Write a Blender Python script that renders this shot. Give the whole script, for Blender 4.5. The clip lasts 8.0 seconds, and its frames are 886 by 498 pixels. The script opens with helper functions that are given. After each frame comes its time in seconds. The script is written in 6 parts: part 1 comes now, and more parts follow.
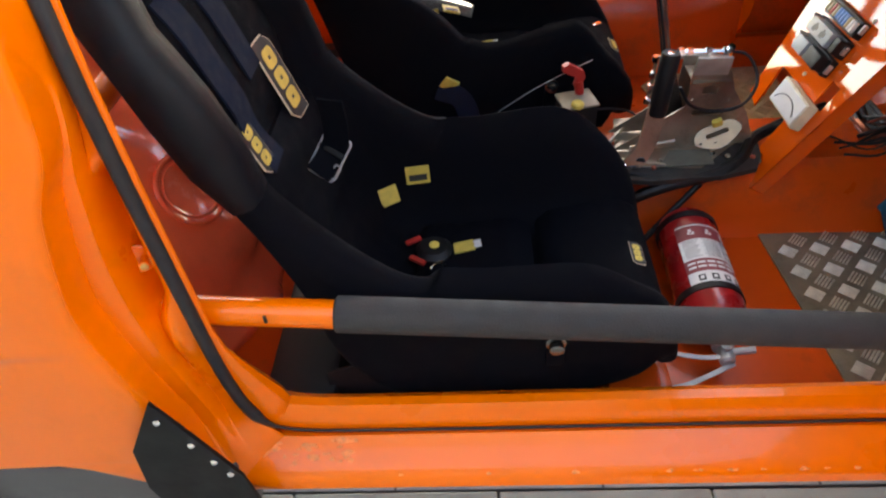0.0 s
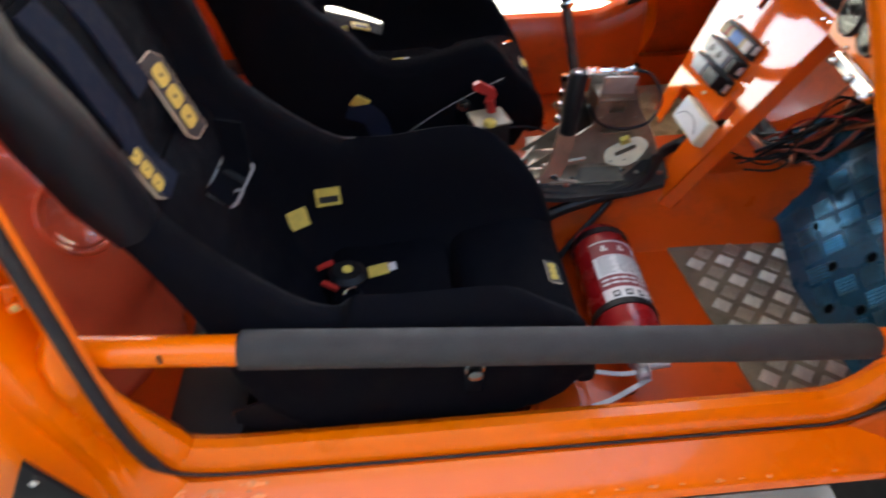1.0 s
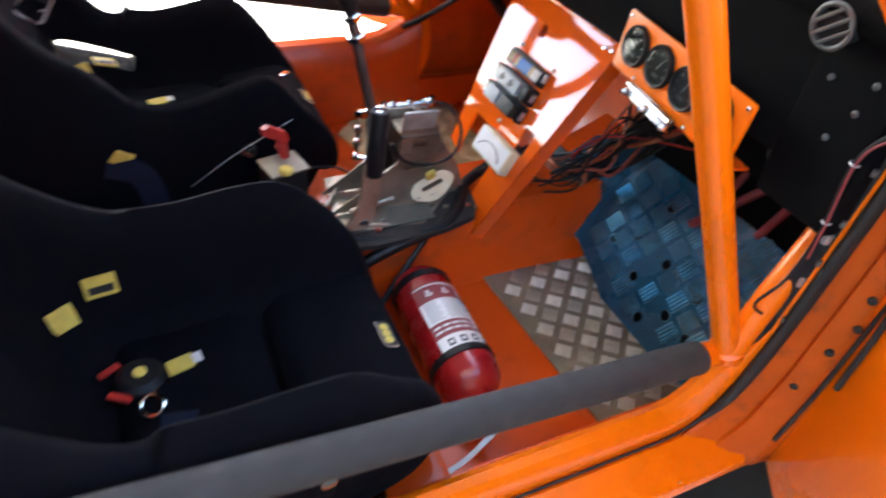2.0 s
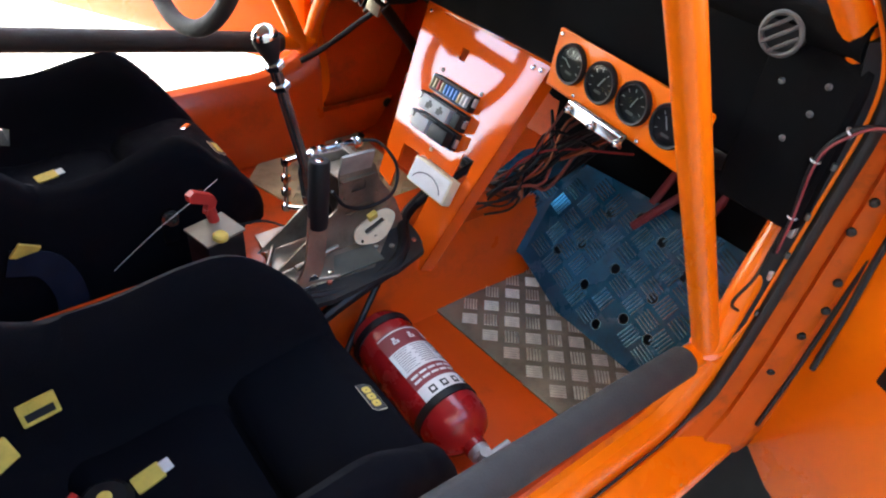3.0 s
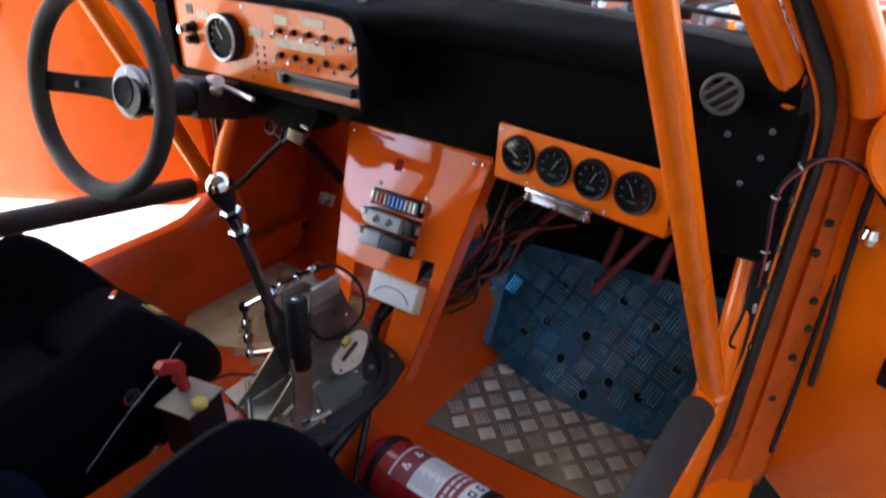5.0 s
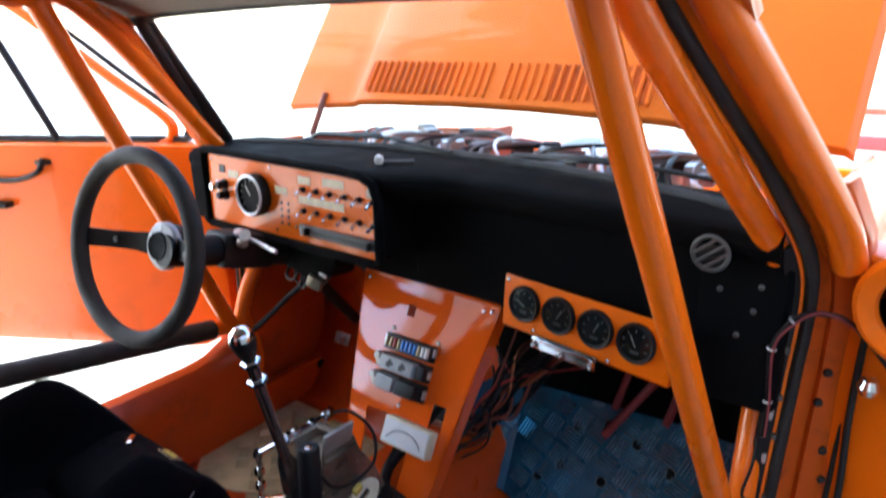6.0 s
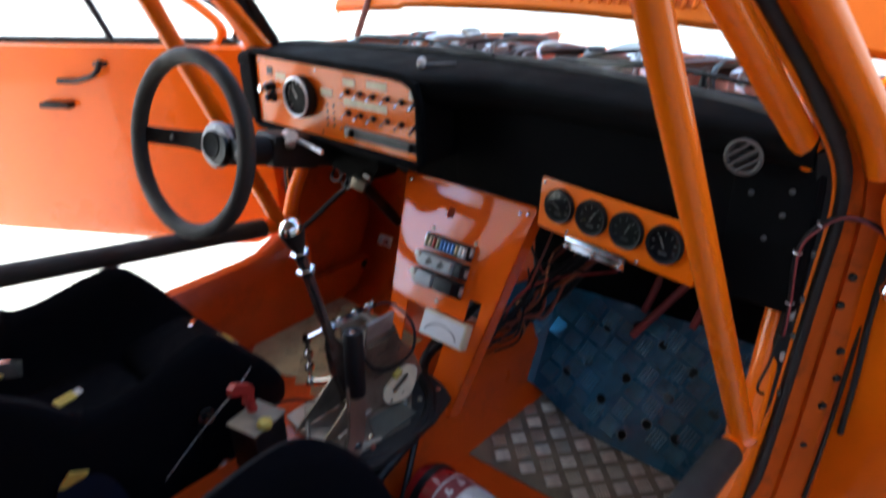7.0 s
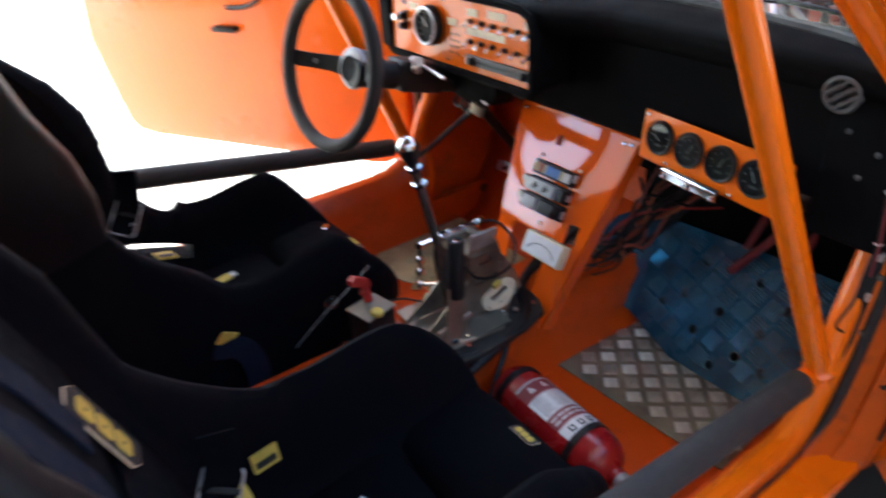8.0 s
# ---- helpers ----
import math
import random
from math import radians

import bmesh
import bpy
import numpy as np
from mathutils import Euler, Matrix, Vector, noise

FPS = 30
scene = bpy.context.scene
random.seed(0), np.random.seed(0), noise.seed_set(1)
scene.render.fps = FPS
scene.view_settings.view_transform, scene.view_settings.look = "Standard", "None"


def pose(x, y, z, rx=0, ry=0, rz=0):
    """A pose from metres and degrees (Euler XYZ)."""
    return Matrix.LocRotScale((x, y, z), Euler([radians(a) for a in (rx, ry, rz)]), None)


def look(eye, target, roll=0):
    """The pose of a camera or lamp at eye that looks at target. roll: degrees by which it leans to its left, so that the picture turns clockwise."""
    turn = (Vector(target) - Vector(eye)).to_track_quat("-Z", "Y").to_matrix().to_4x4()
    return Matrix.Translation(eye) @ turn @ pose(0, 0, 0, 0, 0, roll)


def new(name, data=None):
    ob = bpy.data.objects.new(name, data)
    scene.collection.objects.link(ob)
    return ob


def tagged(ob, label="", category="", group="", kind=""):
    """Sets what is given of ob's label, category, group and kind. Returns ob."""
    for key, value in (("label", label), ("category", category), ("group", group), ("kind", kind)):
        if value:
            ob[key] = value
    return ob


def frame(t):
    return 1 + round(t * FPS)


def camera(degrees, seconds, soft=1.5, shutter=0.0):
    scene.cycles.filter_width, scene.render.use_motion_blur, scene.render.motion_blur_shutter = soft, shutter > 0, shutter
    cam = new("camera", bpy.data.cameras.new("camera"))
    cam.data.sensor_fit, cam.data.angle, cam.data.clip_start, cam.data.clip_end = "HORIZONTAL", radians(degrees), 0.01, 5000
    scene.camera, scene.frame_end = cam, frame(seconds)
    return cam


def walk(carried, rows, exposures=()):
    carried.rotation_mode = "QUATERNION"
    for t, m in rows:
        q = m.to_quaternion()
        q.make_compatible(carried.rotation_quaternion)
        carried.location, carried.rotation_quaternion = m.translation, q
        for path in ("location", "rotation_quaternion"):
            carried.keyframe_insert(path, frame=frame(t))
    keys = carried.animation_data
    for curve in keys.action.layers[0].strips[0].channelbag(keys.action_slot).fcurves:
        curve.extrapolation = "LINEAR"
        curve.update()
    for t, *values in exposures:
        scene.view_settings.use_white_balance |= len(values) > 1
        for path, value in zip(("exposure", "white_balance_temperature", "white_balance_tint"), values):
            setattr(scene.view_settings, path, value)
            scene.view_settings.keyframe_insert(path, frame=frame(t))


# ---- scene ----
cam = camera(67.9, 8.0, soft=2.0, shutter=0.6)
ROWS = [
    (0.0, -0.0000, -1.1182, 1.2030, 47.37, 4.36, 1.39),
    (0.5, -0.0073, -1.1059, 1.1878, 45.80, 3.18, 1.29),
    (1.0, 0.0100, -1.0856, 1.1887, 48.43, 0.97, -4.85),
    (1.5, 0.0126, -1.0370, 1.1860, 49.31, -1.55, -13.49),
    (2.0, -0.0207, -0.9405, 1.1792, 49.77, -5.63, -24.39),
    (2.2, -0.0291, -0.8931, 1.1823, 50.13, -6.88, -28.35),
    (3.3, -0.0968, -0.8079, 1.1821, 51.72, -4.15, -39.26),
    (3.5, -0.0716, -0.7874, 1.1847, 51.49, -2.90, -38.98),
    (3.7, -0.0860, -0.7600, 1.1720, 53.12, -2.48, -38.43),
    (4.0, -0.1100, -0.7189, 1.1753, 55.23, -3.57, -49.85),
    (4.2, -0.1402, -0.7036, 1.1633, 55.76, -1.45, -52.43),
    (5.3, -0.1791, -0.7054, 1.2034, 63.36, 1.17, -53.54),
    (5.5, -0.1835, -0.7151, 1.2171, 66.01, 1.32, -52.90),
    (6.0, -0.1927, -0.7312, 1.2383, 71.39, 1.23, -52.13),
    (6.2, -0.1962, -0.7390, 1.2420, 73.20, 1.23, -52.05),
    (6.5, -0.2006, -0.7495, 1.2442, 71.27, 1.23, -51.62),
    (7.0, -0.2269, -0.7698, 1.2351, 63.98, 1.44, -48.17),
    (7.5, -0.2387, -0.8184, 1.2337, 57.59, 0.15, -44.81),
    (8.0, -0.2584, -0.8960, 1.2624, 58.72, 3.40, -35.73),
]
EXPOSURES = [(0.0, 3.55, 8200, 10), (0.5, 3.5, 8100, 10), (1.0, 3.55, 7600, 10), (2.0, 3.95, 7000, 10), (3.5, 3.78, 6900, 10), (4.2, 3.6, 6800, 10), (5.3, 2.98, 6500, 10), (6.0, 2.98, 6200, 10), (6.5, 2.98, 6200, 10), (7.0, 2.65, 6400, 10), (7.5, 2.95, 6500, 10), (8.0, 3.1, 6600, 10)]
walk(cam, [(t, pose(x, y, z, rx, ry, rz)) for t, x, y, z, rx, ry, rz in ROWS], EXPOSURES)

from mathutils.bvhtree import BVHTree

# ---- light ----
world = bpy.data.worlds.new("sky")
scene.world = world
world.use_nodes = True
wn = world.node_tree.nodes
sky = wn.new("ShaderNodeTexSky")
sky.sky_type, sky.sun_disc = "NISHITA", False
SUN_ELEVATION, SUN_AZIMUTH = radians(48), radians(100)   # azimuth from +x towards +y
sky.sun_elevation, sky.sun_rotation = SUN_ELEVATION, radians(90) - SUN_AZIMUTH
world.node_tree.links.new(sky.outputs[0], wn["Background"].inputs[0])
wn["Background"].inputs[1].default_value = 0.15
sun = new("sun", bpy.data.lights.new("sun", "SUN"))
sun.data.energy, sun.data.angle, sun.data.color = 4.5, radians(0.6), (1.0, 0.95, 0.88)
sun_from = Vector((math.cos(SUN_AZIMUTH) * math.cos(SUN_ELEVATION), math.sin(SUN_AZIMUTH) * math.cos(SUN_ELEVATION), math.sin(SUN_ELEVATION)))
sun.matrix_world = look(sun_from * 30, (0, 0, 0))


# ---- materials ----
def material(name, color, rough=0.5, metal=0.0, vary=0.15, scale=20.0, bump=0.0, bump_scale=200.0, coat=0.0, dirt=None, dirt_amount=0.0, dirt_scale=6.0, spec=0.5, sheen=0.0):
    """A surface with colour variation at two scales, optional dirt and fine relief."""
    m = bpy.data.materials.new(name)
    m.use_nodes = True
    n, l = m.node_tree.nodes, m.node_tree.links
    b = n["Principled BSDF"]
    b.inputs["Metallic"].default_value = metal
    b.inputs["Coat Weight"].default_value = coat
    b.inputs["Coat Roughness"].default_value = 0.06
    b.inputs["Specular IOR Level"].default_value = spec
    b.inputs["Sheen Weight"].default_value = sheen
    b.inputs["Sheen Roughness"].default_value = 0.35
    co = n.new("ShaderNodeTexCoord")
    big = n.new("ShaderNodeTexNoise")
    big.inputs["Scale"].default_value, big.inputs["Detail"].default_value = scale, 5
    l.new(co.outputs["Object"], big.inputs["Vector"])
    ramp = n.new("ShaderNodeMapRange")
    ramp.inputs[1].default_value, ramp.inputs[2].default_value = 0.3, 0.7
    ramp.inputs[3].default_value, ramp.inputs[4].default_value = 1 - vary, 1 + vary
    l.new(big.outputs[0], ramp.inputs[0])
    mul = n.new("ShaderNodeVectorMath")
    mul.operation = "SCALE"
    mul.inputs[0].default_value = color
    l.new(ramp.outputs[0], mul.inputs["Scale"])
    out = mul.outputs[0]
    rr = n.new("ShaderNodeMapRange")
    rr.inputs[1].default_value, rr.inputs[2].default_value = 0.3, 0.7
    rr.inputs[3].default_value, rr.inputs[4].default_value = max(rough * 0.8, 0.02), min(rough * 1.25, 1)
    l.new(big.outputs[0], rr.inputs[0])
    rough_out = rr.outputs[0]
    if dirt:
        d = n.new("ShaderNodeTexNoise")
        d.inputs["Scale"].default_value, d.inputs["Detail"].default_value, d.inputs["Roughness"].default_value = dirt_scale, 8, 0.7
        l.new(co.outputs["Object"], d.inputs["Vector"])
        dr = n.new("ShaderNodeMapRange")
        dr.inputs[1].default_value, dr.inputs[2].default_value = 0.52, 0.72
        dr.inputs[3].default_value, dr.inputs[4].default_value = 0, dirt_amount
        l.new(d.outputs[0], dr.inputs[0])
        mix = n.new("ShaderNodeMix")
        mix.data_type = "RGBA"
        l.new(dr.outputs[0], mix.inputs[0])
        l.new(out, mix.inputs[6])
        mix.inputs[7].default_value = (*dirt, 1)
        out = mix.outputs[2]
        ro = n.new("ShaderNodeMath")
        ro.operation = "MULTIPLY_ADD"
        ro.inputs[1].default_value = 0.4
        l.new(dr.outputs[0], ro.inputs[0])
        l.new(rough_out, ro.inputs[2])
        rough_out = ro.outputs[0]
    l.new(out, b.inputs["Base Color"])
    l.new(rough_out, b.inputs["Roughness"])
    if bump:
        f = n.new("ShaderNodeTexNoise")
        f.inputs["Scale"].default_value, f.inputs["Detail"].default_value = bump_scale, 4
        l.new(co.outputs["Object"], f.inputs["Vector"])
        bp = n.new("ShaderNodeBump")
        bp.inputs["Strength"].default_value, bp.inputs["Distance"].default_value = bump, 0.002
        l.new(f.outputs[0], bp.inputs["Height"])
        l.new(bp.outputs[0], b.inputs["Normal"])
    return m


ORANGE = material("orange_paint", (0.90, 0.158, 0.002), 0.30, vary=0.06, scale=5, bump=0.05, bump_scale=18, coat=0.40, spec=0.28, dirt=(0.35, 0.10, 0.02), dirt_amount=0.22, dirt_scale=7)
# Body orange darkened to put the cabin's shade into the colour, plus dirt.
ORANGE_SHADED = material("shaded_orange_interior", (0.60, 0.070, 0.004), 0.34, vary=0.10, scale=7, bump=0.12, bump_scale=40, coat=0.2, spec=0.4, dirt=(0.16, 0.045, 0.018), dirt_amount=0.55, dirt_scale=9)
ORANGE_GLOSS = material("polished_orange_panel", (0.80, 0.105, 0.006), 0.05, vary=0.03, scale=5, bump=0.02, bump_scale=7, coat=0.45, spec=0.4)
# Grime noise over an orange darkened for shade on post and louvre gaps.
ORANGE_GRIME_SHADE = material("grimy_shaded_orange_paint", (0.55, 0.080, 0.004), 0.45, vary=0.15, scale=12, bump=0.2, bump_scale=60, coat=0.0, spec=0.2, dirt=(0.09, 0.035, 0.018), dirt_amount=0.75, dirt_scale=14)
ORANGE_DULL = material("weathered_orange_paint", (0.88, 0.165, 0.006), 0.5, vary=0.06, scale=4, bump=0.04, bump_scale=14, coat=0.0, dirt=(0.5, 0.14, 0.02), dirt_amount=0.2, dirt_scale=5, spec=0.25)
GREY_SHEET = material("grey_green_sheet", (0.15, 0.15, 0.12), 0.5, 0.3, vary=0.25, scale=30, bump=0.1, bump_scale=90)
DARK_CHROME = material("worn_dark_chrome", (0.20, 0.19, 0.18), 0.22, 0.9, vary=0.25, scale=25)
RELAY_GREY = material("grey_relay_plastic", (0.33, 0.34, 0.35), 0.45, vary=0.15, scale=40)
HUB = material("satin_grey_hub", (0.34, 0.34, 0.35), 0.50, 0.5, vary=0.15, scale=30)
SHEET_LIGHT = material("pale_steel_plate", (0.38, 0.34, 0.30), 0.4, 0.5, vary=0.2, scale=30)
FLAP = material("black_rubber_flap", (0.0055, 0.005, 0.005), 0.5, vary=0.3, scale=20, bump=0.1, bump_scale=120, spec=0.2)
DIM_PRINT = material("dim_grey_print", (0.30, 0.30, 0.29), 0.5, vary=0.1, scale=60)
RED_OXIDE = material("red_orange_bulkhead_paint", (0.92, 0.165, 0.075), 0.20, vary=0.10, scale=7, bump=0.35, bump_scale=12, coat=1.0, dirt=(0.30, 0.05, 0.03), dirt_amount=0.25, dirt_scale=7)
BRASS = material("worn_brass", (0.62, 0.36, 0.12), 0.35, 0.6, vary=0.2, scale=40)
CHIP = material("chipped_primer", (0.86, 0.26, 0.075), 0.7, vary=0.3, scale=120, bump=0.4, bump_scale=300)
FABRIC = material("black_seat_fabric", (0.0026, 0.0027, 0.0044), 0.85, vary=0.3, scale=30, bump=0.4, bump_scale=700, spec=0.07, sheen=0.012)
FABRIC_DARK = material("dark_cushion_fabric", (0.0026, 0.0028, 0.0048), 0.9, vary=0.3, scale=40, bump=0.4, bump_scale=700, spec=0.07)
LEATHER = material("perforated_black_vinyl", (0.0040, 0.0045, 0.0066), 0.46, vary=0.12, scale=25, bump=0.35, bump_scale=900, spec=0.20)
STRAP = material("navy_harness_webbing", (0.0075, 0.0120, 0.026), 0.85, vary=0.25, scale=60, bump=0.5, bump_scale=1200, spec=0.15)
FLOCK = material("black_flocked_dash", (0.0030, 0.0030, 0.0034), 0.95, vary=0.3, scale=18, bump=0.5, bump_scale=700, spec=0.08)
BLACK = material("black_plastic", (0.006, 0.006, 0.007), 0.5, vary=0.2, scale=40, bump=0.1, spec=0.3)
RUBBER = material("black_rubber_seal", (0.013, 0.0125, 0.0125), 0.7, vary=0.3, scale=40, bump=0.3, bump_scale=150, dirt=(0.035, 0.028, 0.022), dirt_amount=0.4, dirt_scale=20)
FOAM = material("dark_grey_foam_sleeve", (0.026, 0.025, 0.024), 0.75, vary=0.2, scale=30, bump=0.4, bump_scale=350)
CHROME = material("chrome", (0.75, 0.75, 0.76), 0.12, 1.0, vary=0.05, scale=40)
STEEL = material("bare_steel_sheet", (0.31, 0.265, 0.21), 0.36, 0.8, vary=0.35, scale=12, bump=0.1, bump_scale=120, dirt=(0.10, 0.075, 0.05), dirt_amount=0.5, dirt_scale=15)
ALU = material("worn_aluminium_tread_plate", (0.25, 0.215, 0.16), 0.5, 0.35, vary=0.25, scale=14, bump=0.2, bump_scale=90, dirt=(0.10, 0.08, 0.055), dirt_amount=0.6, dirt_scale=12)
ALU_RIB = material("polished_tread_ribs", (0.72, 0.69, 0.60), 0.36, 0.6, vary=0.2, scale=40, bump=0.1, bump_scale=100)
BLUE = material("blue_painted_tread_plate", (0.006, 0.078, 0.135), 0.25, 0.15, vary=0.3, scale=12, bump=0.25, bump_scale=70, coat=0.2, dirt=(0.020, 0.024, 0.030), dirt_amount=0.7, dirt_scale=10)
BLUE_RIB = material("worn_blue_painted_ribs", (0.130, 0.370, 0.500), 0.16, 0.75, vary=0.3, scale=30, bump=0.1)
RED = material("red_cylinder_paint", (0.28, 0.009, 0.011), 0.25, vary=0.12, scale=10, coat=0.4, dirt=(0.10, 0.012, 0.012), dirt_amount=0.4, dirt_scale=8)
RED_PLASTIC = material("red_plastic", (0.36, 0.022, 0.018), 0.4, vary=0.15, scale=30)
WHITE = material("white_sticker", (0.70, 0.68, 0.66), 0.45, vary=0.06, scale=40, dirt=(0.4, 0.36, 0.32), dirt_amount=0.4, dirt_scale=20)
CREAM = material("cream_plastic", (0.66, 0.58, 0.40), 0.45, vary=0.08, scale=30, dirt=(0.3, 0.24, 0.15), dirt_amount=0.4, dirt_scale=20)
YELLOW = material("yellow_woven_tag", (0.62, 0.46, 0.09), 0.6, vary=0.15, scale=60, bump=0.3, bump_scale=500)
BEIGE = material("worn_beige_rubber_mat", (0.46, 0.39, 0.25), 0.6, vary=0.25, scale=14, bump=0.3, bump_scale=120, dirt=(0.14, 0.10, 0.06), dirt_amount=0.6, dirt_scale=9)
TAPE = material("beige_label_tape", (0.80, 0.66, 0.46), 0.55, vary=0.15, scale=50)
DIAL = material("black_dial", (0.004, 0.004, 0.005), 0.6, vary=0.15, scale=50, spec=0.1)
GREY = material("grey_plastic", (0.075, 0.072, 0.07), 0.45, vary=0.2, scale=40)
SILVER = material("satin_silver", (0.62, 0.62, 0.63), 0.32, 0.75, vary=0.1, scale=40)
BLUE_FUSE = material("blue_fuse_plastic", (0.05, 0.20, 0.55), 0.35, vary=0.1, scale=50)
TAN_FUSE = material("tan_fuse_plastic", (0.45, 0.36, 0.20), 0.4, vary=0.1, scale=50)
PRINT_RED = material("dark_red_print", (0.22, 0.03, 0.035), 0.5, vary=0.1, scale=50)
PRINT_BLACK = material("black_print", (0.02, 0.02, 0.02), 0.5, vary=0.1, scale=50)
PAVER = material("grey_concrete_paver", (0.34, 0.365, 0.335), 0.75, vary=0.18, scale=5, bump=0.3, bump_scale=60, dirt=(0.10, 0.10, 0.095), dirt_amount=0.5, dirt_scale=3)
JOINT = material("dark_joint_sand", (0.13, 0.127, 0.12), 0.9, vary=0.2, scale=20, bump=0.4, bump_scale=80)
PLASTER = material("pale_plaster", (0.68, 0.66, 0.62), 0.85, vary=0.06, scale=3, bump=0.2, bump_scale=50, dirt=(0.5, 0.47, 0.42), dirt_amount=0.35, dirt_scale=2)
# Dark grey for the added south wall, kept low to bounce little light.
CONCRETE = material("light_block_concrete", (0.24, 0.235, 0.22), 0.9, vary=0.15, scale=3, bump=0.3, bump_scale=40, dirt=(0.14, 0.135, 0.12), dirt_amount=0.4, dirt_scale=2)
CEILING = material("white_board_ceiling", (0.78, 0.77, 0.74), 0.9, vary=0.08, scale=2, bump=0.1, bump_scale=40)
HEADLINER = material("beige_headliner", (0.30, 0.27, 0.22), 0.85, vary=0.1, scale=15, bump=0.3, bump_scale=300)
ENGINE = material("oily_engine_metal", (0.16, 0.155, 0.15), 0.45, 0.6, vary=0.35, scale=14, bump=0.2, bump_scale=60)
COPPER = material("bare_copper_braid", (0.30, 0.09, 0.04), 0.40, 0.7, vary=0.3, scale=60, bump=0.3, bump_scale=300)
RUST = material("dull_red_bay_paint", (0.26, 0.06, 0.035), 0.55, vary=0.3, scale=12, bump=0.2, bump_scale=60)


def pane(name):
    """Thin clear glass: see-through with a faint gloss."""
    m = bpy.data.materials.new(name)
    m.use_nodes = True
    n, l = m.node_tree.nodes, m.node_tree.links
    n.remove(n["Principled BSDF"])
    clear, gloss, mix = n.new("ShaderNodeBsdfTransparent"), n.new("ShaderNodeBsdfGlossy"), n.new("ShaderNodeMixShader")
    clear.inputs[0].default_value = (0.93, 0.96, 0.95, 1)
    gloss.inputs["Roughness"].default_value = 0.04
    mix.inputs[0].default_value = 0.035
    l.new(clear.outputs[0], mix.inputs[1])
    l.new(gloss.outputs[0], mix.inputs[2])
    l.new(mix.outputs[0], n["Material Output"].inputs[0])
    return m


GLASS = pane("window_glass")
MIRROR = material("mirror_glass", (0.05, 0.05, 0.055), 0.05, 1.0, vary=0.0)


# ---- mesh helpers ----
def thing(name, label, category, group="", kind="", at=(0, 0, 0)):
    e = new(name)
    e.empty_display_size = 0.1
    e.location = at
    return tagged(e, label, category, group, kind)


def finish(bm, name, mat_, smooth=35):
    bmesh.ops.recalc_face_normals(bm, faces=bm.faces)
    me = bpy.data.meshes.new(name)
    bm.to_mesh(me)
    bm.free()
    me.materials.append(mat_)
    if smooth:
        me.shade_smooth()
        me.set_sharp_from_angle(angle=radians(smooth))
    return me


def part(name, bm, mat_, parent, label="", smooth=35, shift=True):
    """Links a bmesh, given in world coordinates, as one mesh under a thing or a part."""
    ob = new(name, finish(bm, name, mat_, smooth))
    ob.parent = parent
    top = parent
    off = Vector((0, 0, 0))
    while top is not None:
        off += top.location
        top = top.parent
    if shift:
        ob.location = -off
    return tagged(ob, label)


def solo(name, bm, mat_, label, category, group="", kind="", smooth=35):
    return tagged(new(name, finish(bm, name, mat_, smooth)), label, category, group, kind)


def box(c, size, bevel=0.0, turn=None, bm=None, seg=2):
    bm2 = bmesh.new()
    bmesh.ops.create_cube(bm2, size=1)
    bmesh.ops.scale(bm2, vec=size, verts=bm2.verts)
    if bevel:
        bmesh.ops.bevel(bm2, geom=bm2.edges[:], offset=bevel, segments=seg, profile=0.6, affect="EDGES")
    m = Matrix.Translation(c)
    if turn is not None:
        m = m @ (turn if isinstance(turn, Matrix) else Euler([radians(a) for a in turn]).to_matrix().to_4x4())
    bmesh.ops.transform(bm2, matrix=m, verts=bm2.verts)
    return join(bm, bm2)


def join(bm, other):
    if bm is None:
        return other
    me = bpy.data.meshes.new("join")
    other.to_mesh(me)
    other.free()
    bm.from_mesh(me)
    bpy.data.meshes.remove(me)
    return bm


def frame_of(d):
    d = Vector(d).normalized()
    a = Vector((0, 0, 1)) if abs(d.z) < 0.9 else Vector((1, 0, 0))
    u = d.cross(a).normalized()
    return u, d.cross(u).normalized()


def sweep(points, section, closed=False, bm=None, up=None):
    """Sweeps a closed 2D section [(u, v)] along points; the section keeps its turn."""
    bm = bm or bmesh.new()
    pts = [Vector(p) for p in points]
    n = len(pts)
    tang = []
    for i in range(n):
        a = pts[(i - 1) % n] if closed else pts[max(i - 1, 0)]
        b = pts[(i + 1) % n] if closed else pts[min(i + 1, n - 1)]
        tang.append((b - a).normalized())
    if up is not None:
        u = Vector(up)
        u = (u - tang[0] * u.dot(tang[0])).normalized()
    else:
        u = frame_of(tang[0])[0]
    rings = []
    for p, t in zip(pts, tang):
        u = (u - t * u.dot(t)).normalized()
        v = t.cross(u)
        rings.append([bm.verts.new(p + u * a + v * b) for a, b in section])
    k = len(section)
    for i in range(n if closed else n - 1):
        r, s = rings[i], rings[(i + 1) % n]
        for j in range(k):
            bm.faces.new((r[j], r[(j + 1) % k], s[(j + 1) % k], s[j]))
    if not closed:
        bm.faces.new(rings[0][::-1])
        bm.faces.new(rings[-1])
    return bm


def circle(r, k=16):
    return [(r * math.cos(2 * math.pi * i / k), r * math.sin(2 * math.pi * i / k)) for i in range(k)]


def curve(points, per=8):
    """A smooth line through the points."""
    p = [Vector(q) for q in points]
    p = [2 * p[0] - p[1], *p, 2 * p[-1] - p[-2]]
    out = []
    for i in range(1, len(p) - 2):
        a, b, c, d = p[i - 1:i + 3]
        for s in range(per):
            t = s / per
            out.append(0.5 * (2 * b + (c - a) * t + (2 * a - 5 * b + 4 * c - d) * t * t + (3 * b - a - 3 * c + d) * t ** 3))
    return [*out, p[-2]]


